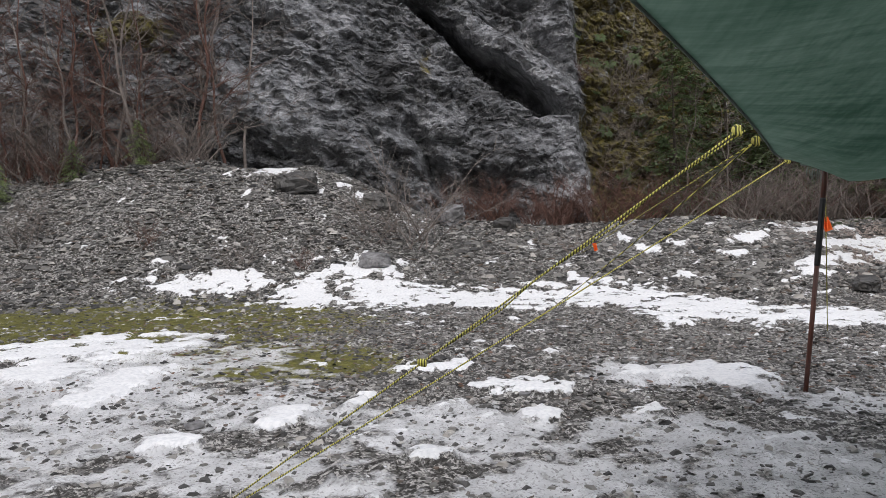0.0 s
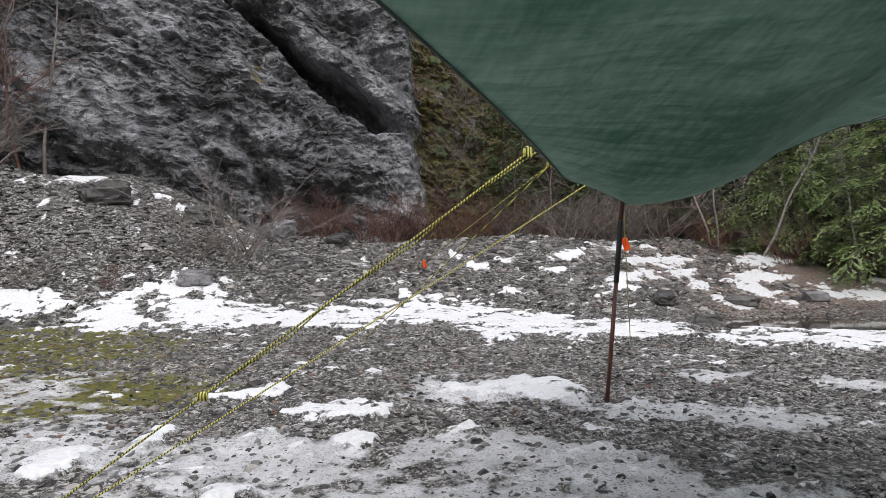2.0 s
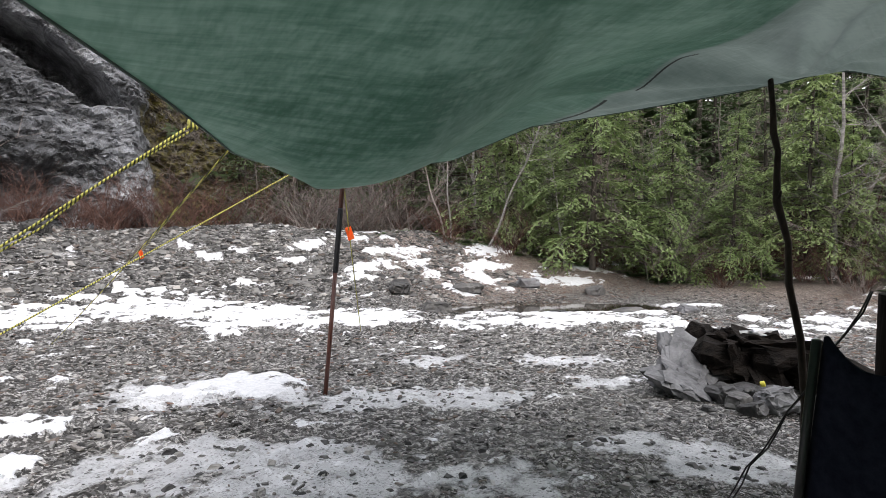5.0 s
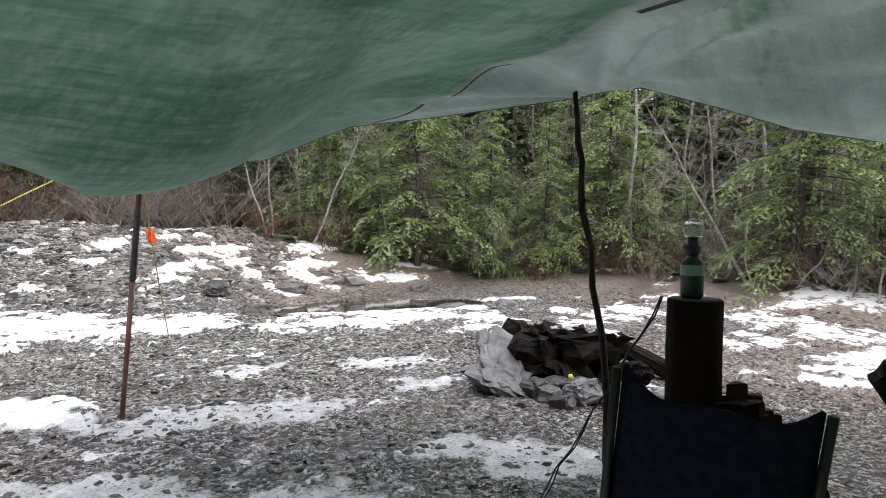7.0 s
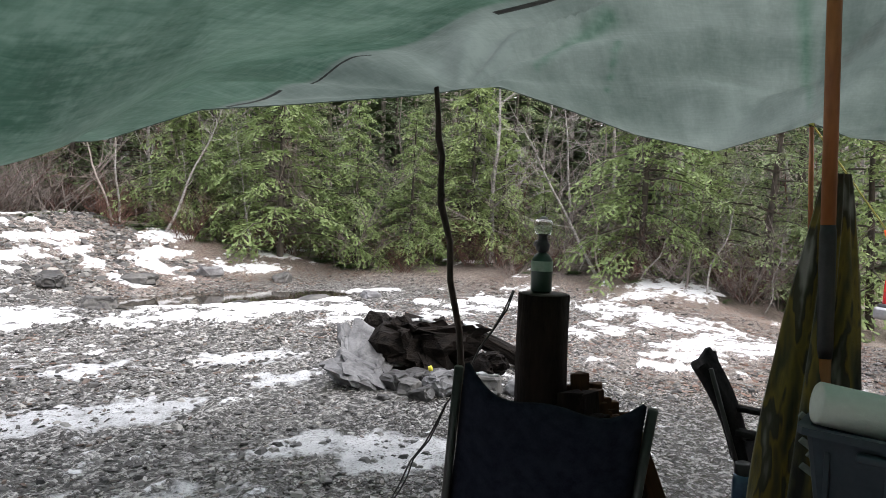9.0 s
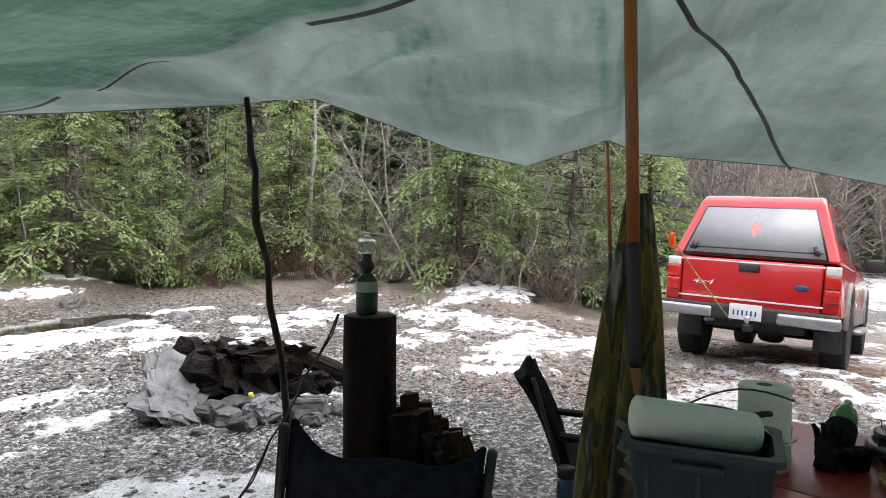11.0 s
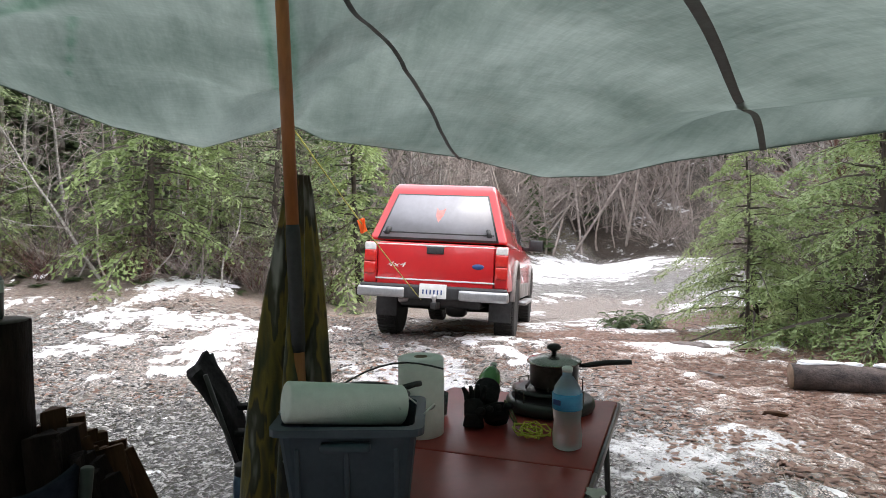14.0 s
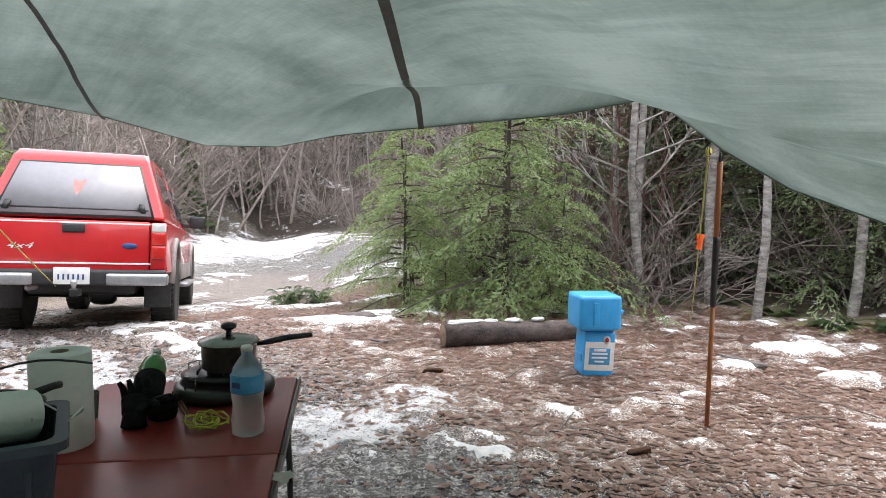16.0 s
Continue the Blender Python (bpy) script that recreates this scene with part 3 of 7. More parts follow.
    me.polygons.foreach_set("loop_start", np.arange(0, quads.size, 4, dtype=np.int32))
    me.update(calc_edges=True)
    me.shade_smooth()
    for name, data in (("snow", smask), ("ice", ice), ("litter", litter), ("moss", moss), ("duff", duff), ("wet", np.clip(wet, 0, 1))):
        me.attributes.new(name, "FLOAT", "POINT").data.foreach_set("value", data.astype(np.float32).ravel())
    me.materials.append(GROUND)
    tagged(new("ground", me), "gravel quarry floor with old snow, slush ice, moss and leaf litter", "ground", kind="structure")


build_ground()


# ---- cliff ----
def cliff_face(S, Hh):
    """How far north the rock face stands, from metres east and metres up."""
    base = 17.2 + 0.9 * np.sin(S * 0.35 + 1.0) + 1.5 * smooth(3.5, 4.3, S) + 1.7 * smooth(4.5, 9.0, S)
    lean = 0.20 * Hh + 0.25 * Hh * smooth(3.6, 7.0, S)
    big = 2.6 * (fbm(S * 0.22 + 3, Hh * 0.25, 61, 3) - 0.5)
    ridge = np.abs(fbm(S * 0.55 + Hh * 0.45, Hh * 0.5 - S * 0.25, 67, 5) - 0.5)
    # tilted beds broken into slabs
    bed = fbm(S * 0.9 + 0.8 * Hh, Hh * 1.1 - 0.4 * S, 71, 4)
    slab = 0.7 * np.floor(bed * 9) / 9 + 0.35 * np.floor(fbm(S * 1.8 + 1.1 * Hh, Hh * 2.6 - 0.9 * S, 73, 3) * 8) / 8
    fine = 0.45 * np.abs(fbm(S * 2.2 + Hh, Hh * 3.4, 75, 5) - 0.5) + 0.22 * fbm(S * 6 + 2 * Hh, Hh * 9, 79, 4)
    # slanting cleft under the overhang, and the buttress below it
    wav = 0.5 * (fbm(S * 1.3, Hh * 1.3, 93, 4) - 0.5)
    wide = 0.30 + 0.34 * np.exp(-((Hh - 5.1) / 0.8) ** 2)
    off = S - 1.75 + 1.13 * (Hh - 5.29) + wav
    cleft = (1 - smooth(0.75, 1.1, np.abs(off / wide))) * smooth(4.05, 4.5, Hh + 0.3 * wav) * (1 - smooth(6.9, 8.2, Hh))
    brow = np.exp(-((off - 1.0) / 0.7) ** 2) * smooth(3.9, 4.6, Hh) * (1 - smooth(6.5, 9.0, Hh))
    butt = np.exp(-(((S - 2.4) / 1.5) ** 2)) * (1 - smooth(3.0, 5.2, Hh))
    # low undercuts at the foot
    cave = np.exp(-(((S + 0.5 + 0.5 * (Hh - 3.2)) / 0.22) ** 2)) * smooth(1.8, 2.3, Hh) * (1 - smooth(3.6, 4.4, Hh)) + np.exp(-(((S - 0.9) / 0.8) ** 2 + ((Hh - 2.2) / 0.35) ** 2))
    return base + lean + big * 0.6 - 2.6 * ridge - slab - fine + 2.3 * cleft - 0.5 * brow - 0.7 * butt + 0.8 * cave


def build_cliff():
    s = np.r_[np.linspace(-34, -15, 80), np.linspace(-14.9, 9.5, 620), np.linspace(9.7, 18, 40)]
    h = np.r_[np.linspace(-0.5, 9.0, 300), np.linspace(9.1, 16, 70)]
    n, k = len(s), len(h)
    S, Hh = np.meshgrid(s, h)
    Z = Hh + 0.35 * (fbm(S * 1.3, Hh * 1.3, 83, 3) - 0.5)
    moss = smooth(3.5, 4.4, S + 0.5 * (fbm(S, Hh, 91, 3) - 0.5)) * 0.75 + 0.36 * smooth(-5, -10, S)
    moss = moss + 0.6 * np.exp(-(((S + 0.4) / 0.35) ** 2 + ((Hh - 5.6) / 0.7) ** 2)) + 0.7 * np.exp(-(((S + 7.6) / 1.0) ** 2 + ((Hh - 6.2) / 0.5) ** 2))
    idx = np.arange(n * k).reshape(k, n)
    quads = np.stack([idx[:-1, :-1], idx[:-1, 1:], idx[1:, 1:], idx[1:, :-1]], -1).reshape(-1, 4)
    ob = from_arrays("cliff", np.stack([S, cliff_face(S, Hh), Z], -1).reshape(-1, 3).tolist(), quads.tolist(), CLIFF)
    ob.data.attributes.new("moss", "FLOAT", "POINT").data.foreach_set("value", moss.astype(np.float32).ravel())
    tagged(ob, "dark grey wet slate quarry cliff with quartz streaks and moss", "cliff", kind="structure")


build_cliff()


# ---- tarp shelter ----
LEFT = [(-2.6, -2.6, 2.008), (-0.636, -0.044, 1.997), (0.603, 1.579, 1.761), (1.269, 2.494, 1.644), (2.002, 3.629, 1.727), (2.483, 4.527, 1.72), (2.95, 5.1, 1.743)]
FAR = [(2.95, 5.1, 1.743), (3.23, 4.66, 1.817), (3.43, 4.18, 1.849), (3.68, 3.6, 2.054), (3.93, 3.02, 2.102), (4.28, 2.21, 2.19), (4.45, 1.9, 2.242), (4.63, 1.49, 2.103), (4.78, 1.14, 1.968), (4.97, 0.71, 1.88), (5.2, 0.21, 2.06), (5.28, 0.0, 1.97), (5.74, -1.03, 1.913), (5.78, -1.7, 1.768), (5.5, -2.12, 1.765), (5.19, -2.45, 1.85), (4.77, -2.88, 1.905), (4.06, -3.62, 2.003), (3.65, -4.1, 2.126)]
RIGHT = [(0.0, -3.6, 1.067), (1.2, -3.45, 1.124), (1.97, -3.3, 1.291), (2.4, -3.35, 1.448), (2.8, -3.42, 1.675), (3.65, -4.1, 2.126)]
REAR = [(-2.6, -2.6, 1.95), (-1.4, -3.0, 1.6), (0.0, -3.6, 1.1)]


def along(line, t):
    pts = np.array(line, float)
    d = np.r_[0, np.cumsum(np.linalg.norm(np.diff(pts, axis=0), axis=1))]
    return np.stack([np.interp(t * d[-1], d, pts[:, i]) for i in range(3)], -1)


def tarp_surface(u, v):
    """u: from the cliff-side edge to the pole-side edge; v: from the rear to the fire."""
    u, v = np.asarray(u, float), np.asarray(v, float)
    L, R, F, B = along(LEFT, v), along(RIGHT, v), along(FAR, u), along(REAR, u)
    U, V = u[..., None], v[..., None]
    c = (1 - U) * (1 - V) * np.array(LEFT[0]) + (1 - U) * V * np.array(FAR[0]) + U * (1 - V) * np.array(RIGHT[0]) + U * V * np.array(FAR[-1])
    p = (1 - U) * L + U * R + (1 - V) * B + V * F - c
    edge = np.clip(9 * np.minimum(np.minimum(u, 1 - u), np.minimum(v, 1 - v)), 0, 1)
    edge = edge * edge * (3 - 2 * edge)
    r = np.hypot(p[..., 0] - 3.05, p[..., 1] - 0.2)
    p[..., 2] += edge * (0.62 * np.exp(-r / 1.5))
    w = np.clip((0.2 - p[..., 1]) / 4.3, 0, 1)
    rr = np.hypot(p[..., 0] - (3.05 + 0.6 * w), p[..., 1] - (0.2 - 4.3 * w))
    sharp = np.clip(8 * np.minimum(np.minimum(u, 1 - u), np.minimum(v, 1 - v)), 0, 1)
    p[..., 2] += sharp ** 0.7 * 0.62 * np.sqrt(w) * np.exp(-(rr / 1.6) ** 2)
    # belly of rain-slack cloth behind the low edge
    bx, by = p[..., 0] - 1.960, p[..., 1] - 2.570
    p[..., 2] -= 0.263 * np.exp(-((bx * 0.585 + by * 0.811) / 0.684) ** 2 - ((bx * 0.811 - by * 0.585) / 0.678) ** 2) * np.clip(19.18 * u + 0.404, 0, 1)
    # folds that run in from the tied points
    for px, py, reach, amp, count in ((4.3, 2.1, 1.7, 0.045, 13), (5.2, 0.2, 0.9, 0.02, 9), (2.95, 5.1, 2.0, 0.04, 14), (3.05, 0.2, 1.2, 0.012, 11)):
        a = np.arctan2(p[..., 1] - py, p[..., 0] - px)
        d = np.hypot(p[..., 0] - px, p[..., 1] - py)
        p[..., 2] += amp * np.sin(a * count + 2.2 * np.sin(a * 3)) * np.exp(-d / reach) * np.clip(d * 5, 0, 1) * np.maximum(edge, 0.3)
    # pinched crease behind the stick
    ca, cb = (p[..., 0] - 3.47) * -0.4 + (p[..., 1] - 1.12) * -0.917, (p[..., 0] - 3.47) * 0.917 - (p[..., 1] - 1.12) * 0.4
    p[..., 2] -= 0.10 * np.exp(-(ca / 0.26) ** 2) * np.exp(-np.abs(cb / 0.07)) - 0.05 * np.exp(-(ca / 0.3) ** 2 - ((cb - 0.16) / 0.1) ** 2)
    p[..., 2] += 0.035 * edge * (fbm(p[..., 0] * 1.4 + p[..., 1], p[..., 1] * 0.8, 51, 3) - 0.5) * 2
    return p


def uv_of(x, y):
    u, v = np.meshgrid(np.linspace(0, 1, 201), np.linspace(0, 1, 201))
    p = tarp_surface(u, v)
    k = np.argmin((p[..., 0] - x) ** 2 + (p[..., 1] - y) ** 2)
    a, b = u.ravel()[k], v.ravel()[k]
    for _ in range(6):
        q, qa, qb = tarp_surface(a, b), tarp_surface(a + 1e-4, b), tarp_surface(a, b + 1e-4)
        J = np.array([(qa - q)[:2], (qb - q)[:2]]).T / 1e-4
        step = np.linalg.lstsq(J, np.array([x, y]) - q[:2], rcond=1e-3)[0]
        a, b = np.clip(a + np.clip(step[0], -0.02, 0.02), 0, 1), np.clip(b + np.clip(step[1], -0.02, 0.02), 0, 1)
    return a, b


SPLIT = [(3.72, 3.6), (3.45, 2.4), (3.25, 1.4), (3.05, 0.35), (2.2, -0.9), (0.6, -2.4), (-1.5, -4.0)]


def build_tarp():
    root = thing("tarp", Matrix(), "large green woven tarp strung over poles as a camp roof", "tarp")
    n = 360
    u, v = np.meshgrid(np.linspace(0, 1, n), np.linspace(0, 1, n))
    p = tarp_surface(u, v).reshape(-1, 3)
    idx = np.arange(n * n).reshape(n, n)
    quads = np.stack([idx[:-1, :-1], idx[:-1, 1:], idx[1:, 1:], idx[1:, :-1]], -1).reshape(-1, 4)
    sheet = from_arrays("sheet", p.tolist(), quads.tolist(), TARP, True)
    sx, sy = np.array(SPLIT).T
    over = smooth(0.02, -0.02, p[:, 0] - np.interp(-p[:, 1], -sy, sx))
    # dark streaks along folds and creases, blended into the same colour mask
    for (ax, ay), (bx, by), w in (((4.14, 1.55), (3.67, 1.04), 0.035), ((4.75, 0.23), (3.3, 0.29), 0.022), ((4.84, 0.16), (3.28, 0.19), 0.018), ((3.55, 2.9), (3.25, 2.1), 0.05), ((4.3, 1.2), (3.9, 1.05), 0.012)):
        d = np.array((bx - ax, by - ay))
        t = np.clip(((p[:, 0] - ax) * d[0] + (p[:, 1] - ay) * d[1]) / (d @ d), 0, 1)
        gap = np.hypot(p[:, 0] - ax - t * d[0], p[:, 1] - ay - t * d[1]) / (w * (0.35 + 0.9 * t))
        over = np.maximum(over, 0.9 * np.exp(-gap ** 2))
    sheet.data.attributes.new("layer_and_folds", "FLOAT", "POINT").data.foreach_set("value", over.astype(np.float32))
    solid = sheet.modifiers.new("thickness", "SOLIDIFY")
    solid.thickness, solid.offset = 0.002, 1
    sheet.parent = root
    # rolled hem all round
    for line in (LEFT, FAR, RIGHT, REAR):
        t = np.linspace(0, 1, 90)
        uv = {id(LEFT): (0 * t, t), id(RIGHT): (0 * t + 1, t), id(FAR): (t, 0 * t + 1), id(REAR): (t, 0 * t)}[id(line)]
        part("hem", tube_bm([Vector(q) for q in tarp_surface(*uv)], 0.005, 6), HEM, root)
    # sewn seams under the sheet
    for (ax, ay), (bx, by), w in (((3.12, 0.1), (5.70, -1.02), 0.024), ((2.1, -0.44), (4.72, -2.84), 0.042), ((3.07, 0.6), (3.25, 1.4), 0.045), ((3.38, 2.1), (3.48, 2.55), 0.015), ((3.53, 2.8), (3.66, 3.35), 0.025)):
        c = []
        for t in np.linspace(0, 1, 60):
            x, y = ax + (bx - ax) * t, ay + (by - ay) * t
            c.append((x, y, p[np.hypot(p[:, 0] - x, p[:, 1] - y) < 0.06, 2].min()))
        c = np.array(c)
        low = c[:, 2].copy()
        for _ in range(60 if w > 0.04 else 14):
            c[1:-1] = (c[:-2] + c[1:-1] + c[2:]) / 3
        c[:, 2] = np.minimum(c[:, 2], low) if w < 0.04 else c[:, 2] - 0.02
        bm = bmesh.new()
        rows = []
        for k, q in enumerate(c):
            d = Vector(c[min(k + 1, 59)] - c[max(k - 1, 0)])
            side = d.cross(Vector((0, 0, 1))).normalized() * w / 2
            q = Vector(q) - Vector((0, 0, 0.012))
            rows.append((bm.verts.new(q - side), bm.verts.new(q + side)))
        for a, b in zip(rows, rows[1:]):
            bm.faces.new((a[0], a[1], b[1], b[0]))
        part("seam", bm, SEAM, root, "dark sewn seam tape")


HEM = plain("tarp_hem", (0.09, 0.13, 0.11), (0.15, 0.20, 0.17), 30, 0.6)
SEAM = plain("seam_tape", (0.025, 0.035, 0.03), (0.05, 0.06, 0.055), 30, 0.6)
build_tarp()


# ---- plants ----
def conifer(name, height, clear, reach, branches, leaf, seed, droop=0.55, spray=0.055, label="", nodes=9, step=0.07):
    """A trunk, and a crown of drooping boughs with flat sprays on either side."""
    rnd = random.Random(seed)
    root = thing(name, Matrix(), label, "conifer tree")
    trunk, boughs, crown = Soup(), Soup(), Soup()
    bend = Vector((rnd.uniform(-1, 1), rnd.uniform(-1, 1), 0)) * 0.03 * height
    spine = [Vector((0, 0, -0.1)) + bend * (k / 8) ** 2 + Vector((0, 0, height * k / 8)) for k in range(9)]
    trunk.tube(spine, [0.012 * height * (1.05 - k / 8) + 0.006 for k in range(9)], 7)
    for b in range(branches):
        f = clear + (1 - clear) * ((b + rnd.random()) / branches)
        z0, az = f * height, b * 2.39996 + rnd.uniform(-0.5, 0.5)
        long = reach * (1.06 - f) ** 0.75 * rnd.uniform(0.55, 1.15)
        out = Vector((math.cos(az), math.sin(az), 0))
        side = Vector((-out.y, out.x, 0))
        org = bend * f * f + Vector((0, 0, z0))
        lift = rnd.uniform(0.05, 0.3)
        pts = [org + out * long * s + Vector((0, 0, long * (lift * s - droop * s * s))) + side * 0.06 * long * math.sin(3 * s + seed) for s in (0, 0.25, 0.5, 0.75, 1.0)]
        boughs.tube(pts, [0.012 * long + 0.004, 0.01 * long + 0.003, 0.006 * long + 0.002, 0.004, 0.002], 3)
        for k in range(nodes):
            s = 0.12 + 0.88 * (k + rnd.random() * 0.6) / nodes
            i = min(int(s * 4), 3)
            c = pts[i].lerp(pts[i + 1], s * 4 - i)
            d = (pts[i + 1] - pts[i]).normalized()
            for sg in (-1, 1):
                twig = long * 0.36 * (1.15 - s) * rnd.uniform(0.6, 1.2) + 0.05
                w = (d * rnd.uniform(0.25, 1.1) + side * sg * rnd.uniform(0.4, 1.1) + Vector((0, 0, rnd.uniform(-0.55, 0.2)))).normalized()
                n = max(2, int(twig / step))
                for m in range(n):
                    q = c + w * twig * (m / n) + Vector((0, 0, -0.25 * twig * (m / n) ** 2))
                    e = (w * rnd.uniform(0.3, 1) + d * rnd.uniform(-0.5, 0.8) + Vector((rnd.uniform(-0.6, 0.6), rnd.uniform(-0.6, 0.6), rnd.uniform(-0.4, 0.15)))).normalized()
                    across = e.cross(Vector((rnd.uniform(-0.7, 0.7), rnd.uniform(-0.7, 0.7), 1))).normalized() * spray * rnd.uniform(0.4, 0.8) * 0.5
                    tip = spray * rnd.uniform(1.3, 2.2)
                    crown.poly(q - across * 0.4, q + e * tip * 0.8 - across, q + e * tip * 0.8 + across)
    trunk.make("trunk", BARK, root, True)
    tagged(boughs.make("branchwork", BARK, root), kind="stuff")
    crown.make("crown", leaf, root)
    return root


def bare_tree(name, height, seed, bark, radius=0.012, branches=16, twigs=7, label="", lean=0.08, category="bare tree", wiggle=0.012):
    rnd = random.Random(seed)
    root = thing(name, Matrix(), label, category)
    trunk, limbs = Soup(), Soup()
    tilt = Vector((rnd.uniform(-1, 1), rnd.uniform(-1, 1), 0)) * lean * height
    n = 12
    spine = [Vector((wiggle * height * math.sin(k * 1.3 + seed), wiggle * height * math.cos(k * 1.1 + seed * 2), height * k / n - 0.1)) + tilt * (k / n) ** 1.5 for k in range(n + 1)]
    trunk.tube(spine, [radius * height * (1.05 - k / n) + 0.004 for k in range(n + 1)], 7)
    for b in range(branches):
        f = rnd.uniform(0.18, 0.97)
        i = min(int(f * n), n - 1)
        p = spine[i].lerp(spine[i + 1], f * n - i)
        az = rnd.uniform(0, 6.283)
        long = height * 0.34 * (1.1 - f) * rnd.uniform(0.5, 1.2) + 0.15
        d = Vector((math.cos(az), math.sin(az), rnd.uniform(0.1, 0.9))).normalized()
        pts = [p]
        for k in range(4):
            d = (d + Vector((rnd.uniform(-0.35, 0.35), rnd.uniform(-0.35, 0.35), rnd.uniform(-0.15, 0.25)))).normalized()
            pts.append(pts[-1] + d * long / 4)
        r = radius * height * 0.33 * (1.1 - f) + 0.003
        limbs.tube(pts, [r, r * 0.8, r * 0.6, r * 0.4, 0.0015], 3)
        for t in range(twigs):
            i = rnd.randrange(1, 4)
            q = pts[i].lerp(pts[i + 1], rnd.random())
            e = (d + Vector((rnd.uniform(-1, 1), rnd.uniform(-1, 1), rnd.uniform(-0.4, 0.9)))).normalized()
            l = long * rnd.uniform(0.15, 0.45)
            mid = q + e * l * 0.5 + Vector((rnd.uniform(-1, 1), rnd.uniform(-1, 1), rnd.uniform(-1, 1))) * l * 0.1
            limbs.tube([q, mid + e * l * 0.5], [r * 0.4 + 0.001, 0.0015], 3)
    trunk.make("trunk", bark, root, True)
    limbs.make("crown", bark, root)
    return root


def shrub(name, height, seed, bark, stems=14, label="", twigs=9, spread=0.6):
    rnd = random.Random(seed)
    root = thing(name, Matrix(), label, "bare shrub")
    soup = Soup()
    for k in range(stems):
        az = rnd.uniform(0, 6.283)
        d = Vector((math.cos(az) * spread, math.sin(az) * spread, 1)).normalized()
        h = height * rnd.uniform(0.5, 1.1)
        pts = [Vector((rnd.uniform(-0.15, 0.15) * height, rnd.uniform(-0.15, 0.15) * height, -0.05))]
        for j in range(5):
            d = (d + Vector((rnd.uniform(-0.25, 0.25), rnd.uniform(-0.25, 0.25), rnd.uniform(-0.22, 0.1)))).normalized()
            pts.append(pts[-1] + d * h / 5)
        r = 0.0045 + 0.0035 * height * rnd.uniform(0.5, 1.2)
        soup.tube(pts, [r, r * 0.85, r * 0.7, r * 0.5, r * 0.35, 0.001], 3)
        for t in range(twigs):
            i = rnd.randrange(1, 5)
            q = pts[i].lerp(pts[i + 1], rnd.random())
            e = (d + Vector((rnd.uniform(-1, 1), rnd.uniform(-1, 1), rnd.uniform(-0.3, 0.8)))).normalized()
            l = h * rnd.uniform(0.12, 0.35)
            soup.tube([q, q + e * l], [r * 0.45, 0.0012], 3)
    soup.make("bush", bark, root)
    return root


def fern(name, size, seed, label):
    rnd = random.Random(seed)
    root = thing(name, Matrix(), label, "fern")
    soup = Soup()
    for k in range(15):
        az = k * 0.419 + rnd.uniform(-0.2, 0.2)
        out = Vector((math.cos(az), math.sin(az), 0))
        side = Vector((-out.y, out.x, 0))
        long = size * rnd.uniform(0.7, 1.1)
        rise = rnd.uniform(0.5, 1.1)
        curve = lambda s: out * long * s * 0.85 + Vector((0, 0, long * (rise * s - 0.85 * s * s)))
        soup.tube([curve(j / 4) for j in range(5)], [0.006, 0.005, 0.004, 0.003, 0.001], 3)
        for j in range(16):
            s = 0.12 + 0.88 * j / 16
            q, w = curve(s), size * 0.17 * math.sin(math.pi * min(1, 0.25 + s * 0.8)) + 0.02
            for sg in (-1, 1):
                tip = q + side * sg * w + out * w * 0.35 + Vector((0, 0, -0.12 * w))
                soup.poly(q - out * 0.012 * size * 2, q + side * sg * w * 0.5 + out * 0.0, tip, q + out * 0.02 * size * 2)
    soup.make("rosette", FERN, root)
    return root


def ground_at(x, y):
    return float(terrain(np.array(x), np.array(y)))


def plant(proto, x, y, scale=1.0, turn=0.0, tilt=(0, 0), sink=0.03):
    m = pose(x, y, ground_at(x, y) - sink, tilt[0], tilt[1], turn) @ Matrix.Scale(scale, 4)
    return copy_thing(proto, m)


def settle(ob, m):
    """Puts the first of a kind, which the others are copied from, in its own place."""
    ob.matrix_basis = m


rnd = random.Random(11)
HEMS = [conifer("hemlock", 6.5, 0.05, 2.7, 64, HEMLOCK, 1, 0.3, 0.06, label="hemlock with drooping mid-green boughs at the wood's edge", nodes=14, step=0.05)]
YOUNG = [conifer("hemlock", 4.6, 0.03, 2.7, 44, CEDAR, 7, 0.42, 0.05, "young hemlock with layered drooping yellow-green boughs", 22, 0.030),
         conifer("hemlock", 3.4, 0.03, 2.3, 34, CEDAR, 8, 0.5, 0.045, "spreading young hemlock with feathery drooping boughs", 22, 0.028)]
CEDS = [conifer("cedar", 5.5, 0.06, 2.0, 70, CEDAR, 3, 0.5, 0.075, "bright green young cedar with flat hanging sprays", 13, 0.042),
        conifer("cedar", 3.6, 0.05, 1.6, 56, CEDAR, 4, 0.5, 0.06, "small bright green cedar sapling", 12, 0.036)]
FIRS = [conifer("fir", 11.0, 0.12, 2.9, 80, DARKFIR, 5, 0.35, 0.17, "tall dark conifer among the woods", 7, 0.13),
        conifer("fir", 9.0, 0.05, 2.6, 74, DARKFIR, 6, 0.4, 0.16, "dark green conifer among the woods", 7, 0.12)]
ALDERS = [bare_tree("alder", 8.5, s, b, 0.008, 26, 9, "leafless thin alder with pale patched bark", 0.03, wiggle=0.006) for s, b in ((21, BIRCH), (22, GREYBARK), (23, BIRCH))]
BRUSH = [bare_tree("sapling", 4.0, s, REDTWIG, 0.007, 24, 10, "leafless brown sapling below the cliff", category="bare sapling") for s in (35, 36)]
